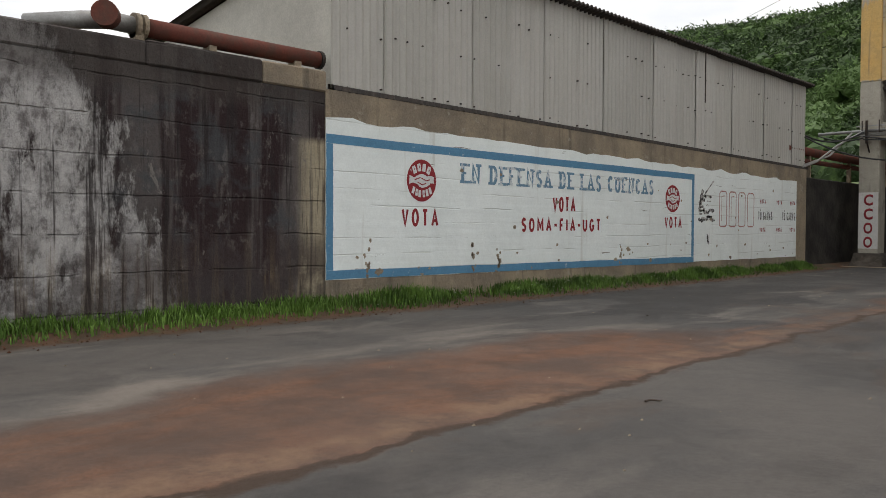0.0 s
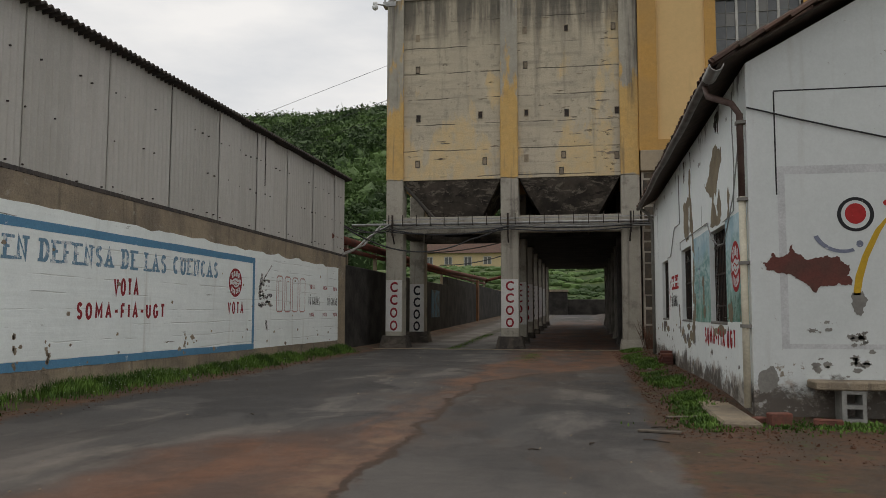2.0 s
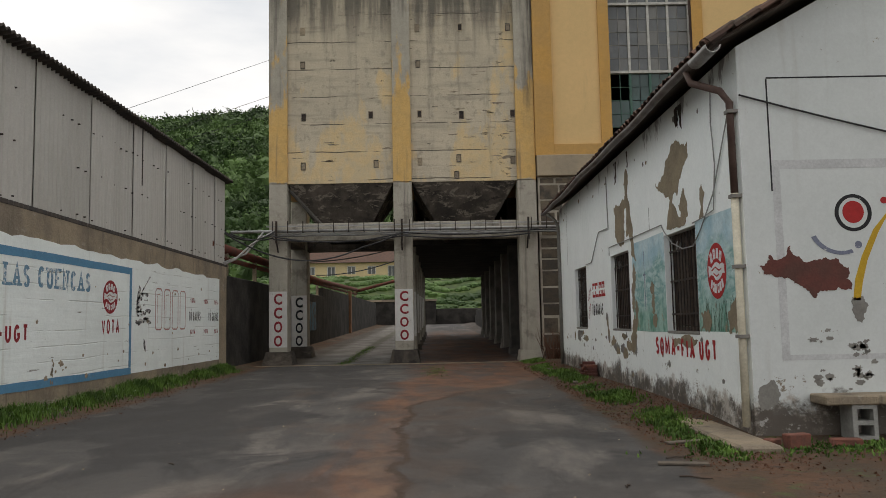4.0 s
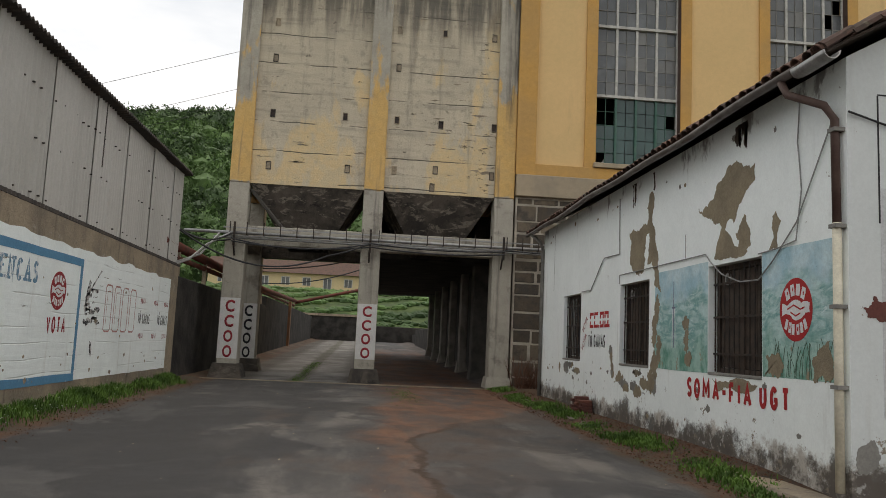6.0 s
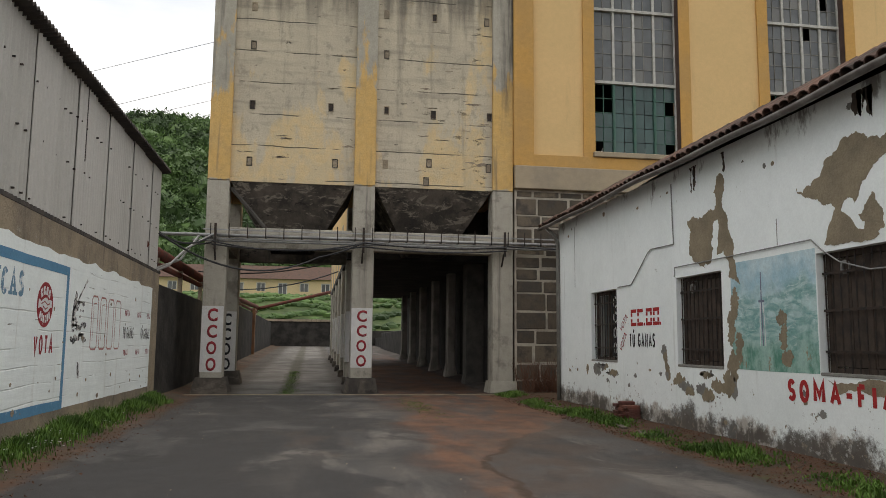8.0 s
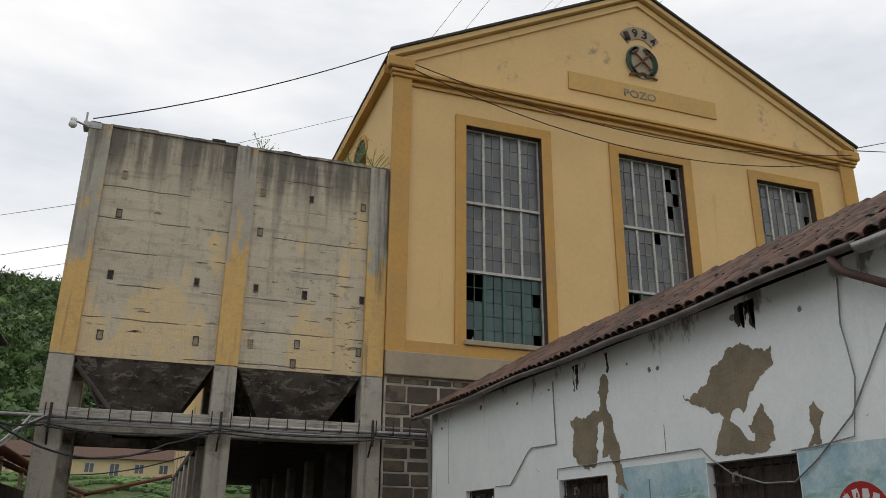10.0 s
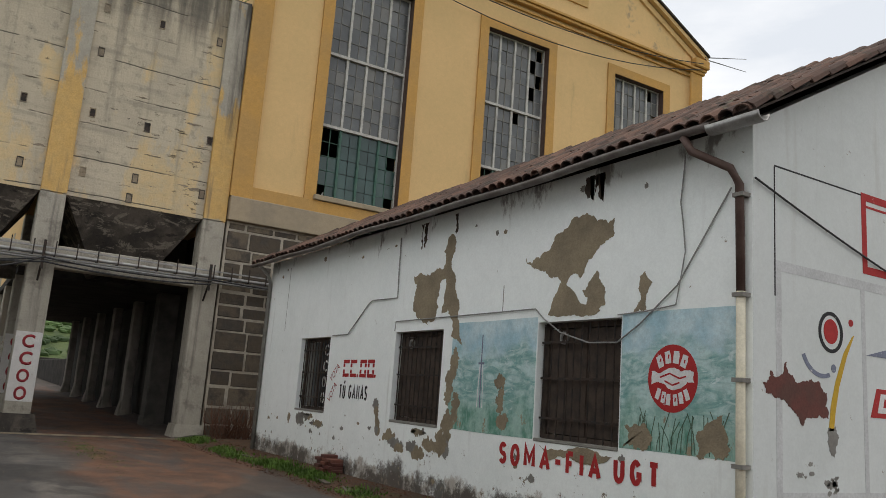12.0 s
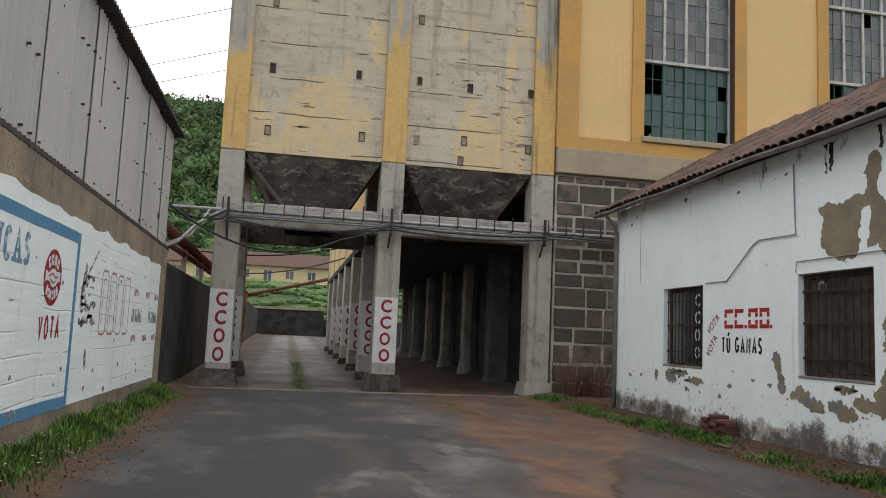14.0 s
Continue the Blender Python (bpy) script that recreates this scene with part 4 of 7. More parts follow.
brush_lettering("VOTA", WEST, 10.1, 1.40, 11.03, 1.71, MW, RED, wall_mural, "dark red capital letters", 0.055, 0.055, False, 0.4, 6)
brush_lettering("VOTA", WEST, 19.45, 1.39, 20.37, 1.68, MW, RED, wall_mural, "dark red capital letters", 0.055, 0.055, False, 0.4, 7)
medallion(WEST, 10.6, 2.235, 0.37, 0.385, 0.007, wall_mural, RED)
medallion(WEST, 19.87, 2.17, 0.38, 0.36, 0.007, wall_mural, RED)
# outlined letters and small slogans on the plain end of the panel
for k in range(4):
    u = 22.62 + 0.63 * k
    bm = bmesh.new()
    shape = [(u, 1.48), (u, 2.4), (u + 0.08, 2.47), (u + 0.38, 2.47), (u + 0.46, 2.4), (u + 0.46, 1.5), (u + 0.38, 1.44), (u + 0.08, 1.44), (u, 1.48)]
    brush_stroke(bm, shape, 0.035, 0.035, MW, WEST, random.Random(k))
    if k < 2:
        brush_stroke(bm, [(u + 0.13, 1.6), (u + 0.13, 2.32), (u + 0.33, 2.34)], 0.02, 0.02, MW + 0.0004, WEST, random.Random(k))
    part("painted_letter", bm, RED_OUTLINE, wall_mural, "thin pinkish outlined letter")
for u in (25.42, 26.72, 27.85):
    for v in (2.18, 1.28):
        brush_lettering("VOTA", WEST, u, v, u + 0.45, v + 0.13, MW, RED, wall_mural, "small dark red letters", 0.03, 0.025, False, 0.35, 8)
for u in (25.3, 27.2):
    brush_lettering("TÚ GANAS", WEST, u, 1.66, u + 1.08, 1.92, MW, BLACK, wall_mural, "thin black hand lettering", 0.035, 0.03, False, 0.35, 9)
# scribbled black figure beside the border
bm = bmesh.new()
r2 = random.Random(9)
for k in range(20):
    u, v = 21.3 + r2.random() * 0.9, 1.55 + r2.random() * 0.75
    slab(bm, ragged(rect(u, v, u + r2.uniform(0.1, 0.45), v + r2.uniform(0.02, 0.06)), 0.25, k, 2), 0.004, MW, WEST)
slab(bm, ragged([(21.3, 2.1), (21.38, 2.1), (22.25, 2.72), (22.2, 2.76)], 0.03, 3, 3), 0.004, MW, WEST)
slab(bm, ragged([(21.35, 1.95), (21.5, 1.95), (21.62, 2.45), (21.52, 2.5)], 0.08, 4, 3), 0.004, MW, WEST)
slab(bm, ragged([(21.9, 0.95), (22.0, 0.9), (21.92, 1.2), (21.84, 1.22)], 0.1, 4, 3), 0.004, MW, WEST)
part("painted_scribble", bm, SCRIBBLE, wall_mural, "black scribbled figure")
# peeled spots and crumbled places through the paint
bm = bmesh.new()
for k in range(46):
    u, v = r2.uniform(8.4, 28.4), r2.choice((r2.uniform(0.45, 1.0), r2.uniform(0.5, 2.9)))
    s = r2.uniform(0.015, 0.05)
    slab(bm, ragged(ellipse(u, v, s * r2.uniform(1, 2.4), s, 6), 0.35, k, 2), 0.0085, 0.0095, WEST)
for u in (12.0, 12.75, 17.35, 9.3):
    for k in range(14):
        v = 0.28 + k * 0.062 * r2.uniform(0.6, 1.1)
        du = r2.uniform(-0.07, 0.07)
        s = r2.uniform(0.015, 0.04)
        slab(bm, ragged(ellipse(u + du, v, s, s * 1.5, 6), 0.4, k, 2), 0.0085, 0.0097, WEST)
part("bare_spot", bm, BARE, wall_mural, "small spots of bare concrete")

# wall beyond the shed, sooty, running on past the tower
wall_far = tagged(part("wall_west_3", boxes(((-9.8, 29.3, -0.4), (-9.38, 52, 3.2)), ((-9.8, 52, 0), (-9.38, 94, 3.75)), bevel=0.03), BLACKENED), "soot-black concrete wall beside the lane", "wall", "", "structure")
part("pier", boxes(((-9.40, 66.0, 0.4), (-9.2, 66.6, 4.1))), plain("rust_stained_pier", (0.26, 0.13, 0.07), (0.16, 0.09, 0.06), 2.0), wall_far, "rust-stained wall pier")
part("blue_panel", boxes(((-9.385, 46.4, 1.15), (-9.35, 48.9, 2.75)), bevel=0.01), worn_paint("faded_blue_door_paint", (0.10, 0.19, 0.27), (0.09, 0.085, 0.08), 0.55, 2.0), wall_far, "faded blue painted panel")

# ---- shed above the mural wall ----
shed = thing("corrugated_shed", "grey corrugated fibre-cement shed standing on the wall", "shed")


def corrugated(y0, y1, z0, z1, x, amp, pitch=0.165):
    bm = bmesh.new()
    n = int((y1 - y0) / pitch * 10)
    rows = []
    for i in range(n + 1):
        y = y0 + (y1 - y0) * i / n
        dx = amp * math.cos(math.tau * (y - y0) / pitch)
        rows.append([bm.verts.new((x + dx + o, y, z)) for o, z in ((0, z0), (0, z1), (-0.012, z1), (-0.012, z0))])
    for a, b in zip(rows, rows[1:]):
        for j in range(4):
            bm.faces.new((a[j], a[(j + 1) % 4], b[(j + 1) % 4], b[j]))
    bm.faces.new(rows[0])
    bm.faces.new(rows[-1])
    return bm


rnd = random.Random(11)
for k in range(18):
    y0 = 8.6 + 1.15 * k
    y1 = min(y0 + 1.182, 29.42)
    dx = 0.03 * (k % 2) + rnd.uniform(0, 0.008)
    part("cladding_sheet", corrugated(y0, y1, 3.68 - 0.18 * (y0 - 8.6) / 20.8 + rnd.uniform(-0.015, 0.015), 6.4, -9.47 + dx, 0.022 if y0 < 21.5 else 0.012), SHEET, shed)
for k in range(60):
    y = 8.6 + k * 0.35 + rnd.uniform(-0.05, 0.05)
    for z in (3.75, 4.7, 5.6):
        if rnd.random() < 0.5:
            zz = z + rnd.uniform(-0.04, 0.04)
            part("bolt_head", boxes(((-9.46, y - 0.013, zz - 0.013), (-9.415, y + 0.013, zz + 0.013))), IRON, shed)
part("cover_strip", boxes(((-9.46, 21.78, 4.95), (-9.42, 21.84, 6.4))), IRON, shed)
# wavy roof edge and roof, gable of grey render
bm = bmesh.new()
n = 520
rows = []
for i in range(n + 1):
    y = 8.4 + 21.2 * i / n
    dz = 0.03 * math.cos(math.tau * y / 0.165)
    rows.append([bm.verts.new(p) for p in ((-9.22, y, 6.44 + dz), (-9.22, y, 6.40 + dz), (-16.0, y, 5.42 + dz), (-16.0, y, 5.46 + dz))])
for a, b in zip(rows, rows[1:]):
    for j in range(4):
        bm.faces.new((a[j], a[(j + 1) % 4], b[(j + 1) % 4], b[j]))
part("roof", bm, ROOF_EDGE, shed, "dark corrugated roof sheet")
# dark wavy strip: lower sheet edge plus the shadow under its overhang
bm = bmesh.new()
rows = []
for i in range(n + 1):
    y = 8.58 + 20.82 * i / n
    lift = 0.18 * (1 - i / n)
    dx = 0.025 * math.cos(math.tau * y / 0.165)
    rows.append([bm.verts.new(p) for p in ((-9.35 + dx, y, 3.465 + lift), (-9.36 + dx, y, 3.54 + lift), (-9.5, y, 3.58 + lift), (-9.5, y, 3.465 + lift))])
for a, b in zip(rows, rows[1:]):
    for j in range(4):
        bm.faces.new((a[j], a[(j + 1) % 4], b[(j + 1) % 4], b[j]))
part("drip_edge_shadow", bm, ROOF_EDGE, shed, "dark wavy lower edge with the overhang's shadow")
bm = bmesh.new()
prof = [(-9.53, 0.0), (-9.53, 6.3), (-15.7, 5.4), (-15.7, 0.0)]
slab(bm, [(x, z) for x, z in prof], -20.7, 0.0, plane("south", 8.66))
part("render_wall", bm, PLASTER, shed, "grey rendered end wall")

# rusty pipe lying along the wall top
pipe = thing("rusty_pipe", "rust-red flanged steel pipe on the wall top", "pipe")
part("pipe_run", tube(bmesh.new(), [(-9.55, 5.47, 4.13), (-9.55, 8.41, 4.13)], 0.13, 16), RUST, pipe, smooth=True)
part("end_flange", tube(bmesh.new(), [(-9.55, 8.41, 4.13), (-9.55, 8.47, 4.13)], 0.15, 16), IRON, pipe)
part("collar", tube(tube(bmesh.new(), [(-9.55, 5.30, 4.13), (-9.55, 5.37, 4.13)], 0.175, 16), [(-9.55, 5.41, 4.13), (-9.55, 5.47, 4.13)], 0.17, 16), BARE, pipe, "rope-wrapped flange collar")
part("grey_pipe_run", tube(bmesh.new(), [(-9.55, 5.30, 4.13), (-9.55, 4.97, 4.14), (-9.7, 4.69, 4.12), (-10.2, 4.14, 4.07)], 0.12, 14), GALV, pipe, "grey bent pipe length", smooth=True)
part("blank_flange", tube(bmesh.new(), [(-9.50, 4.94, 4.17), (-9.32, 4.82, 4.17)], 0.17, 20), RUST, pipe, "red blank end disc")
for y in (5.3, 6.4, 7.9):
    part("pipe_rest", boxes(((-9.65, y, 3.86), (-9.45, y + 0.12, 4.03))), BARE, pipe)

# rusty pipe above the sooty wall, on short posts
pipe2 = thing("lane_pipe", "rusty steel pipe on posts above the lane wall", "pipe")
part("pipe_run", tube(bmesh.new(), [(-9.6, 28.0, 4.15), (-9.6, 52, 4.15), (-9.6, 74, 4.5)], 0.16, 12), RUST, pipe2, smooth=True)
part("pipe_run", tube(bmesh.new(), [(-9.62, 29.0, 3.8), (-9.62, 74, 4.1)], 0.09, 10), RUST, pipe2, smooth=True)
part("crossing_pipe", tube(bmesh.new(), [(-9.6, 74, 4.35), (-2.6, 75.5, 6.2)], 0.14, 10), RUST, pipe2, smooth=True)
for y in (30.2, 34.5, 39.5, 45, 51, 58, 66, 73):
    part("post", boxes(((-9.68, y - 0.06, 3.15), (-9.54, y + 0.06, 4.02 + (0.3 if y > 52 else 0)))), BARE, pipe2)

# ---- concrete loading tower over the road ----
FY = 32.3
FRONT = plane("south", FY)
tower = thing("concrete_tower", "tall stained concrete loading tower on pillars", "tower")
panel_front = part("panel_wall", pierced((-8.55, 1.52), (6.8, 14.38), [], 0.35, plane("south", FY + 0.12)), TOWER, tower, "board-marked concrete with peeling ochre paint")
part("side_wall", boxes(((-8.5, FY + 0.47, 6.8), (-8.2, 37.0, 14.3)), ((-8.5, 36.7, 6.8), (1.5, 37.0, 14.3)), ((1.2, FY + 0.47, 6.8), (1.5, 62, 14.3)), ((-3.85, 37.0, 4.9), (-3.5, 62, 14.3)), ((-3.85, 61.7, 4.9), (1.5, 62, 14.3))), YELLOW, tower)
part("roof_slab", boxes(((-8.5, FY + 0.2, 14.1), (1.5, 37, 14.32)), ((-3.8, 37, 14.1), (1.5, 62, 14.32))), SOOT, tower)
for k in range(34):
    x = -8.55 + 10.07 * k / 34
    h = 0.05 + 0.07 * noise.noise(Vector((k * 0.45, 0, 7)))
    part("parapet_block", boxes(((x, FY + 0.06, 14.36), (x + 0.296, FY + 0.5, 14.40 + max(0.01, h)))), TOWER, tower)
for x0, x1 in ((-8.57, -7.88), (-3.88, -3.18), (0.82, 1.53)):
    part("pilaster", boxes(((x0, FY - 0.02, 6.8), (x1, FY + 0.13, 14.36 + 0.03 * (x0 < -8))), bevel=0.015), PILASTER, tower, "pilaster with peeling orange paint")
# small formwork holes with raised rims
for k, (x, z) in enumerate(((-7.3, 12.69), (-7.29, 11.35), (-7.26, 9.31), (-4.7, 9.36), (-4.52, 7.46), (-7.29, 7.41), (-1.23, 12.76), (0.62, 12.74), (-2.87, 11.33), (-2.84, 9.37), (-1.24, 9.3), (0.72, 9.32), (-2.85, 7.52), (-1.37, 7.62), (0.69, 7.53), (-2.89, 12.77), (-1.46, 6.98))):
    bm = bmesh.new()
    z += 0.06
    m = plane("south", FY + 0.12)
    for a in (rect(x - 0.09, z - 0.15, x - 0.07, z + 0.15), rect(x + 0.07, z - 0.15, x + 0.09, z + 0.15), rect(x - 0.07, z + 0.12, x + 0.07, z + 0.15), rect(x - 0.07, z - 0.15, x + 0.07, z - 0.12)):
        slab(bm, a, 0, 0.025, m)
    rim = part("hole_rim", bm, SOOT if k % 3 else BARE, panel_front)
    # flat plate per opening; the iron-dark ones imitate shaded depth
    part("hole_plate", slab(bmesh.new(), rect(x - 0.068, z - 0.118, x + 0.068, z + 0.118), 0, 0.004, m), IRON if k in (2, 3, 6, 9, 10, 11) else BARE, rim)
# ledges where boards have spalled
r3 = random.Random(21)
for k in range(34):
    right = k < 10
    x = r3.uniform(-0.3, 0.75) if right else r3.uniform(-7.7, 0.5)
    z = r3.uniform(7.2, 9.6) if right else r3.uniform(7.2, 13.6)
    if not -3.95 < x < -3.1:
        part("spalled_gap", slab(bmesh.new(), ragged(rect(x - r3.uniform(0.05, 0.3), z, x + r3.uniform(0.05, 0.3), z + r3.uniform(0.006, 0.016)), 0.12, k, 3), 0, 0.006, plane("south", FY + 0.12)), BARE, panel_front)

# pillars with their painted panels
ROWS = [FY + 4.5 * k for k in range(7)]


def pillar(x0, x1, y, top, mat, plinth, foot=1.0):
    bm = boxes(((x0, y, -0.2), (x1, y + 0.75, top)), bevel=0.03)
    p = part("pillar", bm, mat, tower, "weathered square concrete pillar")
    z0 = ground_z((x0 + x1) / 2, y)
    bm = bmesh.new()
    bmesh.ops.create_cone(bm, cap_ends=True, segments=4, radius1=0.56 + 0.28 * foot, radius2=0.53 + 0.11 * foot, depth=0.3 + 0.32 * foot, matrix=Matrix.Translation(((x0 + x1) / 2, y + 0.37, z0 + 0.05 + 0.13 * foot)) @ Matrix.Rotation(radians(45), 4, "Z"))
    part("plinth", bm, plinth, p, "chamfered concrete foot")
    return p


def painted_pillar(p, x0, x1, y, z0, z1, ink):
    m = plane("south", y)
    part("white_panel", slab(bmesh.new(), ragged(rect(x0 + 0.01, z0, x1 - 0.01, z1), 0.006, 3, 3), 0, 0.003, m), LABEL, p, "white painted panel")
    h = (z1 - z0) / 4
    for k, ch in enumerate("CCOO"):
        v1 = z1 - h * k - 0.07
        lettering("painted_letter", ch, m, x0 + 0.19, v1 - h + 0.1, x1 - 0.19, v1, 0.0055, ink, p, "", 0.03)
    if x0 < -8 and y < 33:
        part("side_panel", boxes(((x1, y + 0.02, z0), (x1 + 0.003, y + 0.73, z1))), COLUMN, p)


for k, y in enumerate(ROWS):
    if k < 2:
        p = pillar(-8.57, -7.88, y, 6.8, PILASTER if k == 0 else COLUMN, SOOT)
        painted_pillar(p, -8.57, -7.88, y, 0.66 if k == 0 else 0.55, 2.73, RED if k == 0 else BLACK)
    p = pillar(-3.88, -3.18, y, 6.8, PILASTER if k == 0 else COLUMN, SOOT, 1.0 if k == 0 else 0.3)
    if k < 6:
        painted_pillar(p, -3.88, -3.18, y, 0.82 + 0.08 * k, 2.74 + 0.06 * k, RED if k < 3 else BLACK)
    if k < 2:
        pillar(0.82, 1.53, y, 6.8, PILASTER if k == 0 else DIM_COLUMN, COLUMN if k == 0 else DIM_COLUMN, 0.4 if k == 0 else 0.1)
    else:
        slim = part("pillar", boxes(((0.86, y, 0), (1.2, y + 0.6, 4.9)), bevel=0.03), SLIM, tower, "slim concrete wall pillar")
        zg = ground_z(1.0, y)
        bm = bmesh.new()
        bmesh.ops.create_cone(bm, cap_ends=True, segments=4, radius1=0.42, radius2=0.27, depth=0.6, matrix=Matrix.Translation((1.03, y + 0.3, zg + 0.25)) @ Matrix.Rotation(radians(45), 4, "Z"))
        part("plinth", bm, SLIM, slim, "flared pillar foot")
# crossbeams, ceiling of the covered lane and its dark back wall
part("beam", boxes(((-7.88, FY + 0.1, 4.62), (-3.88, FY + 0.6, 5.28)), ((-3.18, FY + 0.1, 4.62), (0.82, FY + 0.6, 5.28)), bevel=0.02), COLUMN, tower, "concrete crossbeam")
part("beam", boxes(((-7.88, 36.9, 4.62), (-3.88, 37.4, 5.2)), ((-8.5, FY + 0.7, 4.7), (-7.95, 36.8, 5.2))), SOOT, tower)
# ceiling and side wall carry the lane's shade in their near-black colour
part("lane_ceiling", boxes(((-3.88, 36.0, 4.75), (1.5, 62, 5.0))), BLACKENED, tower, "sooty lane ceiling, blackened further for shade")
part("lane_side_wall", boxes(((1.5, FY + 0.8, -0.3), (1.9, 62, 6.8))), BLACKENED, tower, "sooty side wall, blackened further for shade")


def hopper(x0, x1, y0, y1, z1, z0):
    """Inverted concrete pyramid under a bay."""
    bm = bmesh.new()
    cx, cy = (x0 + x1) / 2, (y0 + y1) / 2
    for inset in (0.0, 0.18):
        t = [bm.verts.new(p) for p in ((x0 + inset, y0 + inset, z1), (x1 - inset, y0 + inset, z1), (x1 - inset, y1 - inset, z1), (x0 + inset, y1 - inset, z1))]
        s = 0.75 - inset
        b = [bm.verts.new(p) for p in ((cx - s, cy - s, z0), (cx + s, cy - s, z0), (cx + s, cy + s, z0), (cx - s, cy + s, z0))]
        for i in range(4):
            bm.faces.new((t[i], t[(i + 1) % 4], b[(i + 1) % 4], b[i]))
    return bm


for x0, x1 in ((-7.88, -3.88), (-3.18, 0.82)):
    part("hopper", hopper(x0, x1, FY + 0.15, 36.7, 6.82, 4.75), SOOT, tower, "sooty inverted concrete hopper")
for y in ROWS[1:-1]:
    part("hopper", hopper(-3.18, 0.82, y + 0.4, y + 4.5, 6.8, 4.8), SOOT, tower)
part("diagonal_brace", tube(bmesh.new(), [(-7.85, FY + 0.3, 6.6), (-6.6, FY + 0.7, 5.2)], 0.07, 6), DIM_COLUMN, tower)

# security camera and mast on the corner
cctv = thing("security_camera", "white security camera on a steel bracket at the tower corner", "camera")
part("bracket", boxes(((-8.75, FY - 0.05, 14.15), (-8.2, FY + 0.35, 14.35)), ((-8.72, FY + 0.0, 14.35), (-8.66, FY + 0.06, 14.7))), GALV, cctv)
part("arm", tube(bmesh.new(), [(-8.6, FY, 14.2), (-8.95, FY - 0.35, 14.15)], 0.035, 8), GALV, cctv)
bm = bmesh.new()
bmesh.ops.create_uvsphere(bm, u_segments=14, v_segments=8, radius=0.13, matrix=Matrix.Translation((-9.0, FY - 0.4, 14.0)))
tube(bm, [(-9.0, FY - 0.4, 14.05), (-9.0, FY - 0.4, 14.2)], 0.1, 12)
part("dome", bm, WHITE, cctv, smooth=True)
part("cap_plate", boxes(((-4.75, FY + 0.02, 14.42), (-4.3, FY + 0.5, 14.5))), IRON, tower, "dark cap plate on the parapet")

# ---- cable tray and pipes across the front ----
tray = thing("cable_tray", "steel cable tray with pipes across the pillars", "cable tray")
part("pipe_run", tube(bmesh.new(), [(-9.9, 31.95, 4.95), (9.5, 31.95, 4.95)], 0.055, 10), GALV, tray, "pale steel conduit", smooth=True)
part("pipe_run", tube(bmesh.new(), [(-8.9, 31.98, 4.78), (9.5, 31.98, 4.78)], 0.035, 8), GALV, tray, smooth=True)
part("angle_rail", boxes(((-8.6, 32.0, 5.12), (9.5, 32.06, 5.16)), ((-8.6, 32.0, 4.84), (9.5, 32.12, 4.88))), GALV, tray)
for k in range(32):
    x = -8.35 + 0.565 * k
    part("bracket", boxes(((x - 0.016, 31.86, 4.92), (x + 0.016, 31.89, 5.32)), ((x - 0.016, 31.86, 4.88), (x + 0.016, 32.26, 4.92))), IRON, tray)
for x in (-8.2, -3.55, 1.15):
    part("stay", boxes(((x - 0.04, 31.85, 4.5), (x + 0.03, 31.92, 5.32))), IRON, tray)
    part("stay", tube(bmesh.new(), [(x - 0.02, FY, 4.2), (x - 0.02, 31.95, 4.6)], 0.03, 6), IRON, tray)


def wire(label, paths, r, mat=CABLE, name="cable", category="cable"):
    t = thing(name, label, category)
    for p in paths:
        part("strand", tube(bmesh.new(), p, r, 6), mat, t)
    return t


wire("black cables drooping along the tray", [sag((-9.9, 31.9, 4.9), (-8.3, 31.85, 4.7), 0.15), sag((-8.3, 31.85, 4.75), (-3.5, 31.85, 4.82), 0.28), sag((-8.3, 31.85, 4.65), (-3.5, 31.85, 4.7), 0.16), sag((-3.5, 31.85, 4.82), (1.2, 31.85, 4.8), 0.10), sag((-3.5, 31.85, 4.7), (1.2, 31.85, 4.7), 0.12), sag((1.2, 31.85, 4.85), (6.0, 31.85, 4.85), 0.06)], 0.028)
wire("black cables slung from the shed to the tower", [sag((-9.4, 29.2, 4.6), (-5.0, 31.8, 4.3), 0.7), sag((-9.5, 29.4, 4.7), (-8.3, 31.8, 4.9), 0.3), sag((-5.0, 31.8, 4.3), (-3.5, 31.85, 4.85), 0.05)], 0.03)
wire("pale conduits bending from the shed to the tray", [[(-9.4, 28.9, 3.5), (-9.2, 29.8, 3.75), (-8.9, 31.0, 4.4), (-8.3, 31.9, 4.95)], [(-9.45, 29.2, 3.6), (-9.0, 30.5, 4.0), (-8.7, 31.9, 4.9)]], 0.035, GALV)
wire("old cables strung above the lane", [sag((-9.5, 38, 4.3), (-3.7, 41.3, 5.3), 0.3), sag((-9.5, 50, 4.4), (-3.7, 46, 5.2), 0.3)], 0.03)

# ---- yellow winding hall ----
hall = thing("yellow_hall", "tall ochre-yellow gabled winding hall of 1934", "building")
X0, X1, XC = 1.54, 24.0, 12.8
WINDOWS = [(4.5, 7.72), (11.25, 14.42), (18.26, 21.4)]
HEAD = 16.8
m_hall = plane("south", FY + 0.04)
part("facade_wall", pierced((X0, X1), (7.7, 18.9), [(a, 8.3, b, HEAD) for a, b in WINDOWS], 0.5, m_hall), YELLOW, hall, "ochre-yellow rendered front")
part("gable", slab(bmesh.new(), [(X0, 18.9), (X1, 18.9), (X1, 19.2), (XC, 24.7), (X0, 19.2)], -0.5, 0.0, m_hall), YELLOW, hall)
part("pilaster", boxes(((X0, FY - 0.12, 7.7), (2.25, FY + 0.04, 18.6)), bevel=0.01), ORANGE, hall, "orange corner pilaster")
part("pilaster", boxes(((23.3, FY - 0.12, 7.7), (X1, FY + 0.04, 18.6)), bevel=0.01), ORANGE, hall)
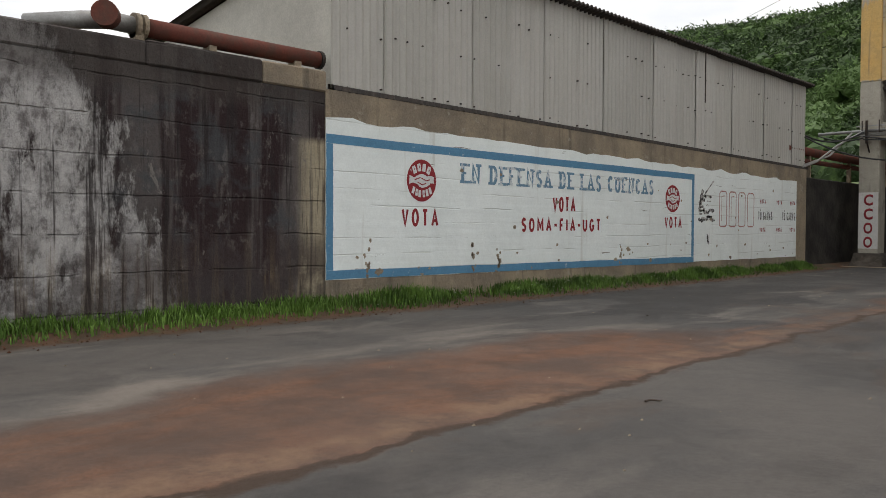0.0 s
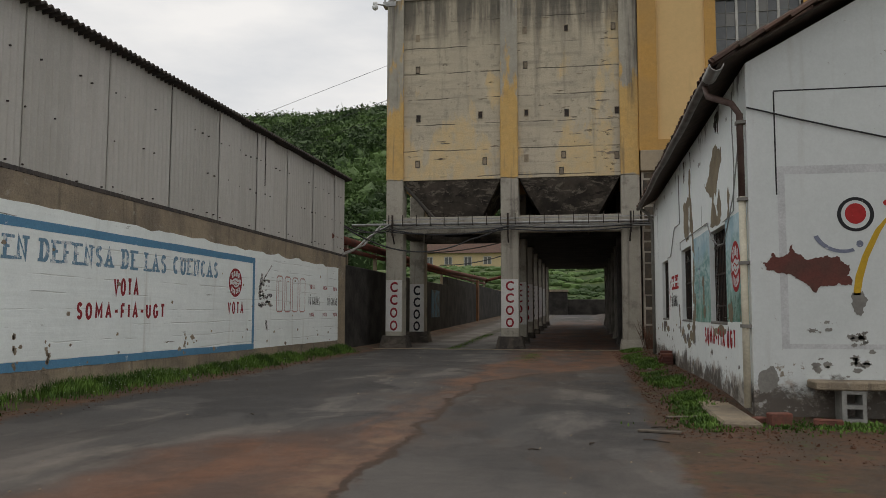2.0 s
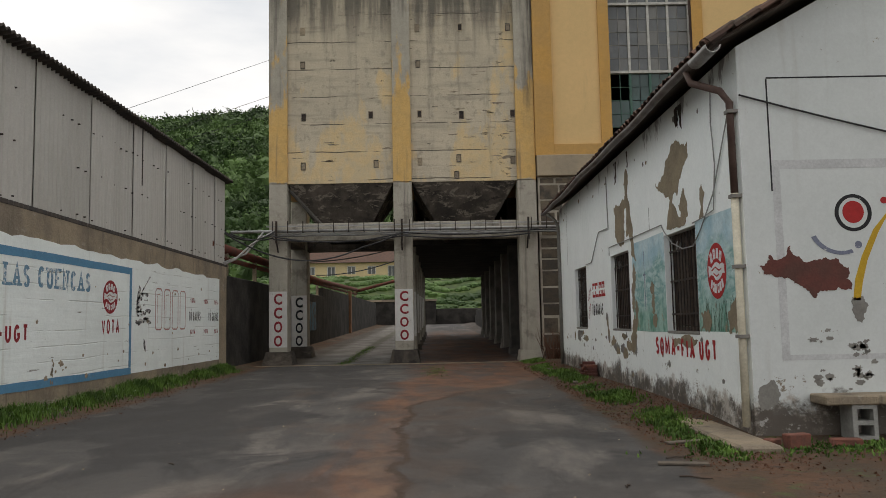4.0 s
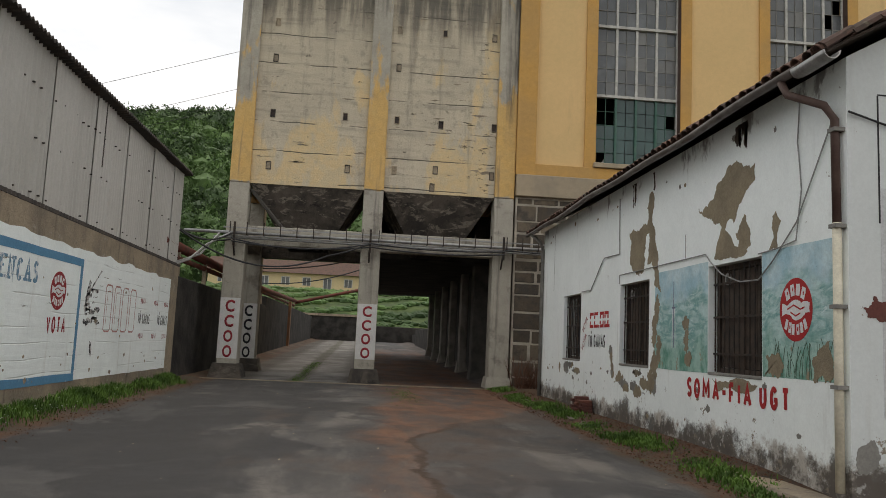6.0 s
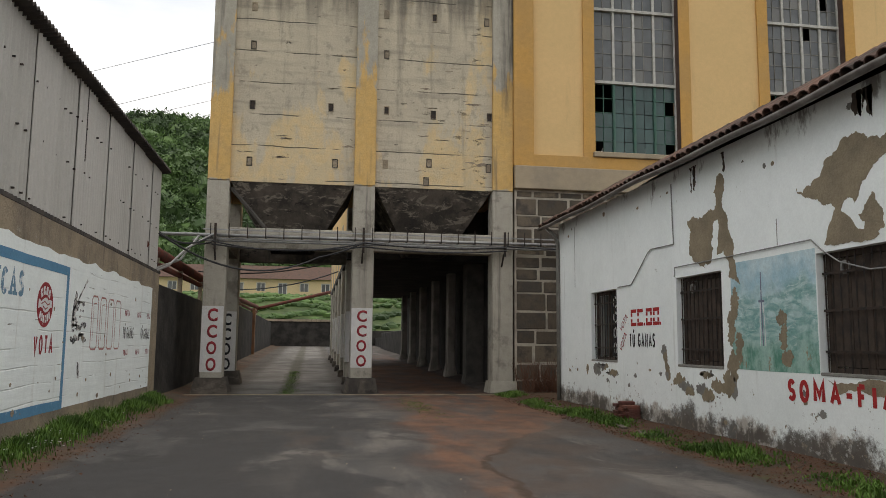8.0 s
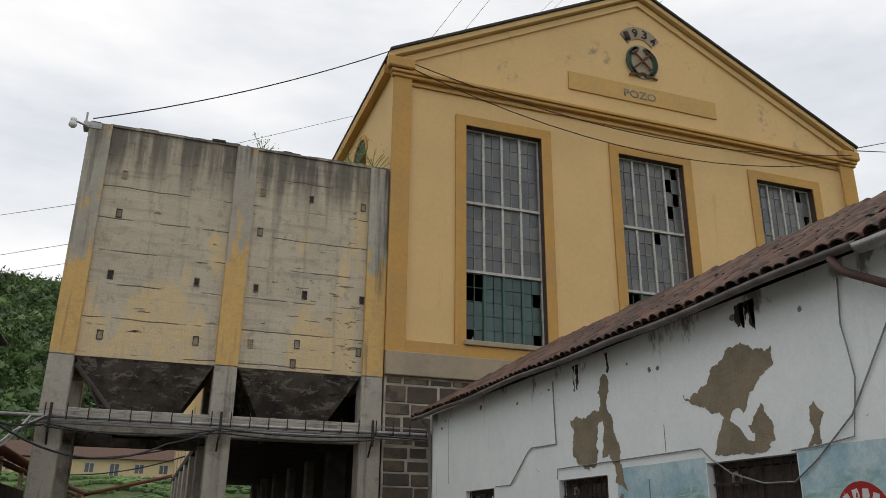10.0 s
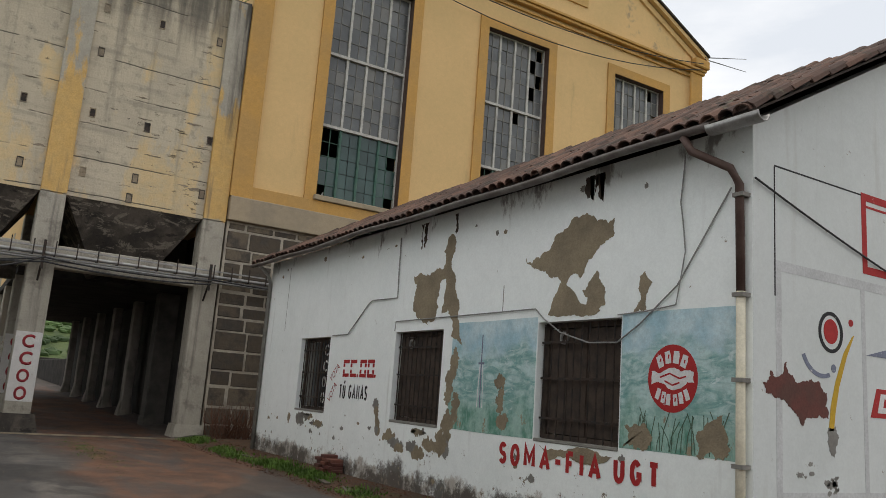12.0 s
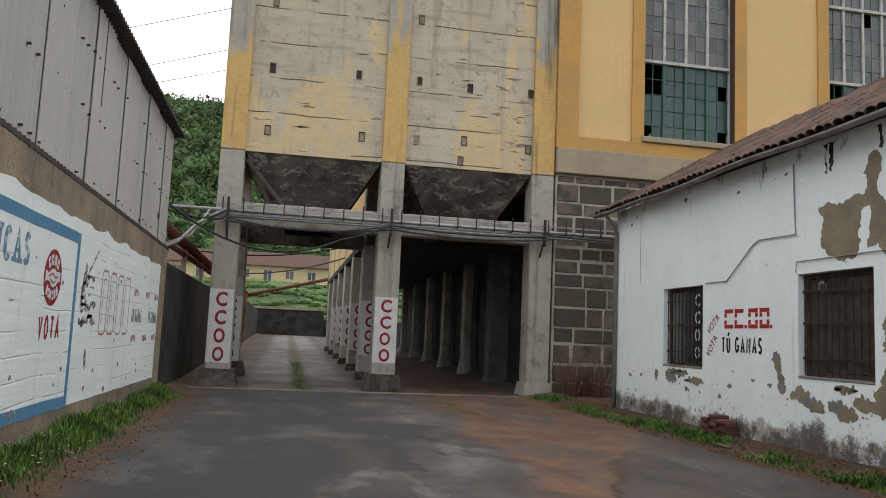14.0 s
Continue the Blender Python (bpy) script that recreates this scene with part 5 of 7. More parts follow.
part("cornice", boxes(((X0 - 0.1, FY - 0.2, 18.28), (X1 + 0.1, FY + 0.04, 18.42)), bevel=0.02), ORANGE, hall, "moulded string course")
part("cornice_lip", boxes(((X0 - 0.14, FY - 0.28, 18.424), (X1 + 0.14, FY + 0.04, 18.55)), bevel=0.02), ORANGE, hall)
part("lower_string", boxes(((2.25, FY - 0.05, 18.05), (23.3, FY + 0.04, 18.13))), ORANGE, hall)
for a, b in ((X0 - 0.25, XC), (X1 + 0.25, XC)):
    for lift, out, thick, mat, nm in ((-0.55, 0.10, 0.3, YELLOW, "raking_band"), (-0.18, 0.32, 0.22, YELLOW, "raking_cornice"), (0.06, 0.42, 0.1, ROOF_EDGE, "verge")):
        z_lo = 19.18 + lift
        bm = slab(bmesh.new(), [(a, z_lo), (b, 25.0 + lift), (b, 25.0 + lift + thick), (a, z_lo + thick)], -0.02 if nm != "verge" else -20, out, m_hall)
        part(nm, bm, mat, hall)
part("kneeler", boxes(((X0 - 0.3, FY - 0.35, 18.6), (2.3, FY + 0.04, 19.05)), bevel=0.05), ORANGE, hall)
part("kneeler", boxes(((23.3, FY - 0.35, 18.6), (X1 + 0.3, FY + 0.04, 19.05)), bevel=0.05), ORANGE, hall)
part("base_band", boxes(((X0, FY - 0.1, 7.70), (X1, FY + 0.04, 8.12)), bevel=0.01), ORANGE, hall, "orange band")
part("plinth_band", boxes(((X0 + 0.03, FY - 0.16, 6.9), (X1, FY + 0.5, 7.70)), bevel=0.02), BEIGE, hall, "beige rendered band")
part("name_panel", boxes(((9.1, FY - 0.03, 19.42), (16.5, FY + 0.04, 20.25))), plain("faded_panel_paint", (0.62, 0.385, 0.135), (0.56, 0.36, 0.14), 0.8), hall, "faded ochre name panel")
lettering("raised_lettering", "POZO", m_hall, 11.75, 19.62, 13.35, 19.98, 0.09, GREY_PATCH, hall, "faded raised letters", 0.01)
for k, ch in enumerate("1934"):
    a = 78 - (k - 1.5) * 26 + 12
    lettering("date_numeral", ch, m_hall, XC + 1.25 * math.cos(radians(a)) * 0.85 - 0.14, 21.75 + 1.25 * math.sin(radians(a)) - 0.2, XC + 1.25 * math.cos(radians(a)) * 0.85 + 0.14, 21.75 + 1.25 * math.sin(radians(a)) + 0.22, 0.08, IRON, hall, "dark raised numeral", 0.01, (1.5 - k) * 14)
part("date_band", ring(bmesh.new(), XC, 21.75, 1.35, 1.58, 0.8, 0.98, 0, 0.05, m_hall, 16, 42, 138), BEIGE, hall)
emblem = part("emblem_disc", slab(bmesh.new(), ellipse(XC, 21.55, 0.78, 0.85), 0, 0.05, m_hall), BEIGE, hall, "round mining emblem")
bm = bmesh.new()
for k in range(18):
    a = radians(-70 + 140 * k / 17)
    for s in (1, -1):
        cu, cv = XC + s * 0.68 * math.cos(a), 21.5 + 0.72 * math.sin(a)
        slab(bm, ragged(ellipse(cu, cv, 0.13, 0.085, 8), 0.2, k, 1), 0.05, 0.12, m_hall)
part("laurel", bm, GREEN_LEAF, emblem, "green laurel wreath")
bm = bmesh.new()
for s in (1, -1):
    tube(bm, [m_hall @ Vector((XC - s * 0.42, 21.15, 0.13)), m_hall @ Vector((XC + s * 0.4, 21.95, 0.13))], 0.045, 6)
    tube(bm, [m_hall @ Vector((XC + s * 0.22, 22.05, 0.13)), m_hall @ Vector((XC + s * 0.52, 21.85, 0.13))], 0.06, 6)
    tube(bm, [m_hall @ Vector((XC - s * 0.7, 20.75, 0.1)), m_hall @ Vector((XC + s * 0.1, 20.95, 0.1))], 0.05, 6)
part("crossed_hammers", bm, BRICK, emblem)
# side wall seen over the tower, with an arched opening
bm = pierced((-52.0, -FY - 0.54), (6.8, 18.6), [(-38.4, 14.5, -36.2, 17.0), (-44.4, 14.5, -42.2, 17.0)], 0.45, plane("west", X0 + 0.02))
part("side_wall", bm, YELLOW, hall)
for y in (37.3, 43.3):
    part("arch_trim", ring(bmesh.new(), -y, 17.0, 1.3, 1.1, 1.1, 0.9, 0, 0.06, plane("west", X0 + 0.02), 20, 0, 180), ORANGE, hall)
    # dark slab imitates the shaded opening within the arch top
    part("arch_shade", slab(bmesh.new(), [(-y - 1.1, 17.0)] + ellipse(-y, 17.0, 1.1, 0.9, 16, 0, 180)[::-1], 0, 0.01, plane("west", X0 + 0.02)), DARK, hall)
part("eave_moulding", boxes(((X0 - 0.3, FY + 0.3, 18.6), (X0 + 0.1, 52, 19.0))), ORANGE, hall)
part("east_wall", boxes(((X1 - 0.4, FY + 0.55, 0), (X1 - 0.02, 52, 18.9)), ((X0, 51.6, 0), (X1, 52, 19))), YELLOW, hall)
# inner box added behind the windows, coloured dark to look unlit
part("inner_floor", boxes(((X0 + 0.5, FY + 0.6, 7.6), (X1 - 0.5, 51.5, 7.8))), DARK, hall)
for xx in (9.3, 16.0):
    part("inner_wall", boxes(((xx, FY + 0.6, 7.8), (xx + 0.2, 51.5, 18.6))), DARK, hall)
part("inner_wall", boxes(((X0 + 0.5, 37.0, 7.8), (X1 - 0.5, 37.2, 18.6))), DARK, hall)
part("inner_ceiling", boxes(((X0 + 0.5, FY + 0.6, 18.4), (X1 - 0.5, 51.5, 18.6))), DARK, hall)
part("base_wall", boxes(((X0 + 0.06, FY + 0.075, -0.3), (X1, FY + 0.6, 6.9))), MORTAR, hall, "mortar of the stone base")


def hall_window(x0, x1):
    """Tall iron window in three tiers with many small panes."""
    y = FY + 0.34
    tiers = ((8.3, 10.92), (11.02, 13.64), (13.74, HEAD))
    wide = (x1 - x0 - 0.12) / 4
    win = part("window", pierced((x0, x1), (8.3, HEAD), [(x0 + 0.06, 8.36, x1 - 0.06, HEAD - 0.06)], 0.1, plane("south", y - 0.05)), FRAME_WHITE, hall, "tall white-barred window with broken panes")
    for z in (10.92, 13.64):
        part("transom", boxes(((x0 + 0.06, y - 0.12, z), (x1 - 0.06, y + 0.06, z + 0.1))), FRAME_WHITE, win)
    for t, (z0, z1) in enumerate(tiers):
        thick, thin = (FRAME_GREEN, FRAME_GREEN) if t == 0 else (FRAME_WHITE, GREY_PATCH)
        for k in range(1, 4):
            xx = x0 + 0.06 + wide * k
            part("mullion", boxes(((xx - 0.045, y - 0.07, z0), (xx + 0.045, y + 0.05, z1))), thick, win)
        for k in range(4):
            if t == 0 and k in (1, 2):
                continue
            xm = x0 + 0.06 + wide * (k + 0.5)
            part("glazing_bar", boxes(((xm - 0.012, y - 0.03, z0), (xm + 0.012, y + 0.02, z1))), thin, win)
        for j in range(1, 5):
            zz = z0 + (z1 - z0) * j / 5
            for a, b in ((x0 + 0.06, x0 + 0.06 + wide), (x1 - 0.06 - wide, x1 - 0.06)) if t == 0 else ((x0 + 0.06, x1 - 0.06),):
                part("glazing_bar", boxes(((a, y - 0.026, zz - 0.011), (b, y + 0.016, zz + 0.011))), thin, win)
    rp = random.Random(int(x0 * 10))
    for t, (z0, z1) in enumerate(tiers):
        h = (z1 - z0) / 5
        me = bpy.data.meshes.new("pane")
        b2 = boxes(((0.012, -0.003, 0.012), (wide / 2 - 0.012, 0.003, h - 0.012)))
        b2.to_mesh(me)
        b2.free()
        me.materials.append(GREEN_GLASS if t == 0 else GLASS)
        for k in range(8):
            for j in range(5):
                gone = 0.015 + (0.22 if t == 2 and k > 5 else 0) + (0.5 if t == 0 and k in (0, 1, 7) and j in (0, 3, 4) else 0)
                if rp.random() < gone:
                    continue
                p = new("pane", me)
                p.location = (x0 + 0.06 + wide / 2 * k, y, z0 + h * j)
                p.rotation_euler = (radians(rp.uniform(-1.2, 1.2)), 0, radians(rp.uniform(-1.2, 1.2)))
                p.parent = win
    # torn pale sheeting low down behind the glass
    bm = bmesh.new()
    for k in range(5):
        cx = x0 + 0.5 + 0.5 * k
        slab(bm, ragged([(cx - 0.16, 8.32), (cx + 0.16, 8.32), (cx + 0.07, 8.62 + 0.1 * rp.random()), (cx - 0.08, 8.58)], 0.2, k, 2), -0.42, -0.415, m_hall)
    part("torn_sheeting", bm, WHITE, win, "torn white sheeting")
    # orange surround and sill
    bm = boxes(((x0 - 0.42, FY - 0.04, 8.12), (x0, FY + 0.04, HEAD + 0.4)), ((x1, FY - 0.04, 8.12), (x1 + 0.42, FY + 0.04, HEAD + 0.4)), ((x0, FY - 0.04, HEAD), (x1, FY + 0.04, HEAD + 0.4)))
    part("surround", bm, ORANGE, win, "orange painted surround")
    # dark brown lining puts the lintel's shadow into the opening's sides
    part("shaded_reveal", boxes(((x0 - 0.004, FY + 0.0, 8.3), (x0 + 0.004, FY + 0.5, HEAD)), ((x1 - 0.004, FY + 0.0, 8.3), (x1 + 0.004, FY + 0.5, HEAD)), ((x0 + 0.004, FY + 0.0, HEAD - 0.004), (x1 - 0.004, FY + 0.5, HEAD + 0.005))), BROWN_PIPE, win)
    part("sill", boxes(((x0 - 0.1, FY - 0.2, 8.13), (x1 + 0.1, FY + 0.3, 8.31)), bevel=0.02), BEIGE, win)


for a, b in WINDOWS:
    hall_window(a, b)
part("downpipe", tube(bmesh.new(), [(23.1, FY - 0.2, 8), (23.1, FY - 0.2, 18.2)], 0.07, 8), ORANGE, hall)

# weeds on the tower top
for x, s, seed in ((-3.0, 0.6, 1), (0.2, 0.75, 2), (1.0, 1.0, 3)):
    rw = random.Random(seed)
    bm = bmesh.new()
    for k in range(46):
        base = Vector((x + rw.uniform(-0.15, 0.15), FY + 0.28, 14.4))
        tip = base + Vector((rw.uniform(-0.7, 0.7) * s, rw.uniform(-0.3, 0.3), rw.uniform(0.3, 1.1) * s))
        d = Vector((rw.uniform(-1, 1), rw.uniform(-1, 1), rw.uniform(-1, 1))) * 0.07
        bm.faces.new([bm.verts.new(p) for p in (tip, tip + d, tip + d * 0.4 + Vector((0.03, 0.05, 0.08)))])
        if k % 5 == 0:
            tube(bm, [base, tip], 0.012, 4)
    tagged(part("parapet_weed", bm, GRASS), "scraggy green weed rooted in the parapet", "plant")

# ---- overhead wires ----
wire("thin overhead wire from the tower to the gable", [sag((-8.5, FY, 14.5), (1.3, FY - 0.3, 19.2), 0.3), sag((1.5, FY - 0.3, 19.0), (23.8, FY - 0.35, 18.8), 1.2), sag((1.6, FY - 0.3, 18.8), (23.8, FY - 0.3, 18.5), 1.7)], 0.02, name="overhead_wire", category="wire")
for name_label, a, b in (("high line", (11.2, 38.6), (15.6, 46.0)), ("high line", (13.9, 39.8), (18.3, 46.8)), ("high line", (20.8, 43.5), (25.1, 49.0)), ("high line", (21.6, 43.5), (25.9, 49.0)), ("high line", (28.95, 48.0), (31.4, 51.0)), ("high line", (34.95, 49.7), (38.5, 53.2))):
    d = Vector((b[0] - a[0], b[1] - a[1]))
    p, q = Vector(a) - d * 0.5, Vector(a) + d * 4
    wire("thin power line passing high over the roof", [[(p.x, 60, p.y), (q.x, 60, q.y)]], 0.02, name="overhead_wire", category="wire")
wire("wires running off from the gable corner", [[(24.0, 32.0, 19.2), (64, 60, 40.8)], [(24.0, 32.0, 19.1), (64, 60, 39.3)]], 0.03, name="overhead_wire", category="wire")
wire("thin wires crossing behind the tower", [[(-40, 60, 12.5), (-8, 60, 23.2)], [(-40, 60, 9.9), (-8, 60, 20.4)], [(-40, 60, 9.2), (-8, 60, 19.0)], [(-8, 60, 25.4), (10, 60, 33.8)]], 0.015, name="overhead_wire", category="wire")

# ---- white house on the east side ----
HX, HY0, HY1 = 1.62, 12.58, 27.55
HOUSE = plane("west", HX)
house = thing("white_house", "low white house with flaking plaster and painted slogans", "house")
HOLES = [(14.5, 16.15), (18.7, 20.38), (23.35, 25.0)]
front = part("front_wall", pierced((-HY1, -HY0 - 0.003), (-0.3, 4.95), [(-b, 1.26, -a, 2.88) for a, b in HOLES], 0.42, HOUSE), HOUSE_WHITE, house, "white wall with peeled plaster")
GY = HY0
GABLE = plane("south", GY)
RIDGE_X, SLOPE = 5.9, 0.55
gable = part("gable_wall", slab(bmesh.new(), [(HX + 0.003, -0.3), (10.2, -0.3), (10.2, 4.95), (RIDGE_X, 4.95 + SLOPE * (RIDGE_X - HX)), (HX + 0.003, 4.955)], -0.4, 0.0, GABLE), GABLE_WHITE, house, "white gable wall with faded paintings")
part("rear_walls", boxes(((HX + 0.43, HY1 - 0.4, -0.3), (10.2, HY1 - 0.02, 4.95)), ((9.8, HY0 + 0.42, -0.3), (10.2, HY1 - 0.42, 4.95))), HOUSE_WHITE, house)
part("far_gable", slab(bmesh.new(), [(HX + 0.45, 4.95), (10.2, 4.95), (RIDGE_X, 4.95 + SLOPE * (RIDGE_X - HX))], -0.4, 0.0, plane("south", HY1 - 0.4)), HOUSE_WHITE, house)
# added room surfaces, coloured dark so the inside looks unlit
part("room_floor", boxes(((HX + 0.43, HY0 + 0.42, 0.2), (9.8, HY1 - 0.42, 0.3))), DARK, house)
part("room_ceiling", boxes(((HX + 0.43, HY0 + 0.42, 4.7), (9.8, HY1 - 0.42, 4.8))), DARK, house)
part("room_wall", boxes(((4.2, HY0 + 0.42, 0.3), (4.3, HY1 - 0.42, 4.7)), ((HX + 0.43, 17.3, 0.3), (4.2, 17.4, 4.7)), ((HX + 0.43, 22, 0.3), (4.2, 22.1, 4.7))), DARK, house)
# roof: deck, clay tiles, gutter
EX, EZ = 1.22, 4.88


def roof_pt(s, y, lift=0.0):
    """Point on the west slope, s metres up from the eave."""
    c = 1 / math.hypot(1, SLOPE)
    return Vector((EX + s * c - lift * SLOPE * c, y, EZ + s * SLOPE * c + lift * c))


bm = bmesh.new()
zr = EZ + SLOPE * (RIDGE_X - EX)
slab(bm, [(EX, EZ), (RIDGE_X, zr), (10.6, EZ), (10.6, EZ + 0.03), (RIDGE_X, zr + 0.03), (EX, EZ + 0.03)], -(HY1 - HY0 + 0.5), 0.28, GABLE)
roof = part("roof", bm, SHUTTER, house, "old brown clay-tiled roof")

def tile_mesh(long, r0, r1):
    bm = bmesh.new()
    rows = []
    for s, r in ((0, r0), (long, r1)):
        rows.append([(bm.verts.new((s, r * math.cos(radians(a)), r * 0.75 * math.sin(radians(a)))), bm.verts.new((s, (r - 0.02) * math.cos(radians(a)), (r - 0.02) * 0.75 * math.sin(radians(a))))) for a in (0, 36, 72, 108, 144, 180)])
    a, b = rows
    for i in range(5):
        bm.faces.new((a[i][0], a[i + 1][0], b[i + 1][0], b[i][0]))
        bm.faces.new((a[i][1], b[i][1], b[i + 1][1], a[i + 1][1]))
        bm.faces.new((a[i][0], a[i][1], a[i + 1][1], a[i + 1][0]))
    me = bpy.data.meshes.new("roof_tile")
    bm.to_mesh(me)
    bm.free()
    me.materials.append(TILE)
    return me


TILE_ME = tile_mesh(0.46, 0.115, 0.095)
rt = random.Random(31)
c = 1 / math.hypot(1, SLOPE)
tile_rot = Matrix(((c, 0, -SLOPE * c), (0, 1, 0), (SLOPE * c, 0, c)))
pitch_y = 0.213
cols = int((HY1 - HY0 + 0.7) / pitch_y)
tile_spots = []
for j in range(13):
    for i in range(cols):
        y = HY0 - 0.22 + pitch_y * i + rt.uniform(-0.012, 0.012)
        p = roof_pt(-0.06 + 0.40 * j + rt.uniform(-0.02, 0.02), y, 0.035 + 0.025 * rt.random())
        q = tile_rot.to_4x4() @ pose(0, 0, 0, rt.uniform(-8, 8), -3.0 + rt.uniform(-3, 3), rt.uniform(-6, 6))
        q.translation = p
        tile_spots.append((j, q))
for j, q in tile_spots:
    if j < 4:
        t = new("roof_tile", TILE_ME)
        t.matrix_world = q
        t.parent = roof
vs, fs = [], []
tv = [v.co.copy() for v in TILE_ME.vertices]
tf = [tuple(p.vertices) for p in TILE_ME.polygons]
for j, q in tile_spots:
    if j >= 4:
        o = len(vs)
        vs += [tuple(q @ v) for v in tv]
        fs += [tuple(o + i for i in f) for f in tf]
me = bpy.data.meshes.new("upper_tiles")
me.from_pydata(vs, [], fs)
me.materials.append(TILE)
up = new("upper_tiles", me)
up.parent = roof
tagged(up, "upper courses of clay tiles", "", "", "stuff")
# verge tiles along the gable edge
for k in range(14):
    t = new("verge_tile", TILE_ME)
    q = tile_rot.to_4x4() @ pose(0, 0, 0, rt.uniform(-8, 8), -4, rt.uniform(-4, 4))
    q.translation = roof_pt(-0.05 + 0.39 * k, HY0 - 0.27, 0.05)
    t.matrix_world = q
    t.parent = roof


def half_gutter(y0, y1, x, z, r, dip):
    bm = bmesh.new()
    rows = []
    n = 30
    for i in range(n + 1):
        y = y0 + (y1 - y0) * i / n
        zz = z + dip * noise.noise(Vector((y * 0.4, 0, 2)))
        rows.append([bm.verts.new((x + q * math.cos(radians(a)), y, zz + q * math.sin(radians(a)))) for q, seq in ((r, range(180, 361, 30)), (r - 0.012, range(360, 179, -30))) for a in seq])
    m = len(rows[0])
    for a, b in zip(rows, rows[1:]):
        for j in range(m):
            bm.faces.new((a[j], a[(j + 1) % m], b[(j + 1) % m], b[j]))
    bm.faces.new(rows[0])
    bm.faces.new(rows[-1])
    return bm


part("gutter", half_gutter(12.75, HY1 + 0.35, 1.16, 4.86, 0.07, 0.06), GUTTER, house, "dull brown half-round gutter", smooth=True)
part("gutter_lip", half_gutter(12.1, 12.78, 1.16, 4.82, 0.10, 0.25), GALV, house, "bent loose end of the gutter", smooth=True)
part("downpipe", tube(bmesh.new(), [(1.16, 13.15, 4.8), (1.18, 13.05, 4.62), (1.45, 12.74, 4.42), (1.55, 12.70, 4.25), (1.55, 12.68, 3.03)], 0.048, 12), BROWN_PIPE, house, "brown iron downpipe", smooth=True)
part("downpipe", tube(bmesh.new(), [(1.55, 12.68, 3.06), (1.55, 12.68, 0.12)], 0.05, 12), CREAM, house, "cream plastic downpipe", smooth=True)
for z in (1.22, 2.1, 3.0, 4.1):
    part("pipe_clip", boxes(((1.49, 12.61, z), (1.63, 12.75, z + 0.045))), GREY_PATCH, house)
part("downpipe", tube(bmesh.new(), [(1.16, 27.3, 4.82), (1.45, 27.42, 4.62), (1.56, 27.46, 4.4), (1.56, 27.46, 0.1)], 0.05, 10), GREY_PATCH, house, "grey far downpipe", smooth=True)


def house_window(y0, y1, boarded):
    z0, z1 = 1.26, 2.88
    xi = HX + 0.14
    fr = boxes(((xi, y0, z0), (xi + 0.07, y0 + 0.08, z1)), ((xi, y1 - 0.08, z0), (xi + 0.07, y1, z1)), ((xi, y0 + 0.08, z1 - 0.08), (xi + 0.07, y1 - 0.08, z1)), ((xi, y0 + 0.08, z0), (xi + 0.07, y1 - 0.08, z0 + 0.08)), ((xi, (y0 + y1) / 2 - 0.05, z0 + 0.08), (xi + 0.07, (y0 + y1) / 2 + 0.05, z1 - 0.08)), bevel=0.006)
    win = part("window", fr, SHUTTER, house, "barred window with dirty dark shutters" if boarded else "barred window with grimy glass")
    n = 4
    for k in range(n):
        a = y0 + 0.09 + (y1 - y0 - 0.18) * k / n
        b = a + (y1 - y0 - 0.18) / n - 0.012
        part("pane" if not boarded else "shutter_board", boxes(((xi + 0.03, a, z0 + 0.09), (xi + 0.045, b, z1 - 0.09))), GLASS if not boarded else SHUTTER, win)
    bars = max(6, int((y1 - y0) / 0.16))
    for k in range(bars + 1):
        y = y0 + 0.05 + (y1 - y0 - 0.1) * k / bars
        part("bar", tube(bmesh.new(), [(HX + 0.09, y, z0 + 0.02), (HX + 0.09, y, z1 - 0.02)], 0.011, 6), IRON, win)
    for z in (1.55, 2.1, 2.6):
        part("cross_bar", boxes(((HX + 0.08, y0 - 0.0, z - 0.015), (HX + 0.102, y1, z + 0.015))), IRON, win)
    part("sill", boxes(((HX - 0.012, y0 + 0.004, z0 - 0.03), (HX + 0.14, y1 - 0.004, z0 + 0.012)), bevel=0.006), GREY_PATCH, win)
    return win


for (a, b), boarded in zip(HOLES, (True, True, False)):
    win = house_window(a, b, boarded)
    if not boarded:
        m = plane("west", HX + 0.132)
        part("sticker_strip", slab(bmesh.new(), rect(-23.98, 1.36, -23.58, 2.80), 0, 0.004, m), BLACK, win, "black strip with white capitals")
        for k, ch in enumerate("CCOO"):
            lettering("sticker_letter", ch, m, -23.88, 2.47 - 0.35 * k, -23.68, 2.73 - 0.35 * k, 0.007, WHITE, win, "", 0.02)
    else:
        part("round_vent", ring(bmesh.new(), -(b - 0.45), 2.66, 0.09, 0.09, 0.055, 0.055, 0, 0.03, plane("west", HX + 0.12), 16), GALV, win)

# landscape painting in two fields either side of the large window
part("painted_landscape", slab(bmesh.new(), ragged(rect(-18.4, 1.25, -16.17, 2.96), 0.004, 1, 4), 0, 0.003, HOUSE), LANDSCAPE, front, "faded teal mountain painting")
part("painted_landscape", slab(bmesh.new(), ragged(rect(-14.48, 1.28, -12.76, 2.92), 0.004, 2, 4), 0, 0.003, HOUSE), LANDSCAPE, front, "faded teal mountain painting")
medallion(HOUSE, -13.66, 2.13, 0.37, 0.39, 0.007, house, RED_BRIGHT)
r5 = random.Random(77)


def flake(points, seed, mat=RENDER, amp=0.3, steps=5, m=HOUSE, parent=None, w=0.006, label="patch of bare tan render"):
    part("bare_patch", slab(bmesh.new(), ragged(points, amp, seed, steps), 0, w, m), mat, parent or front, label)


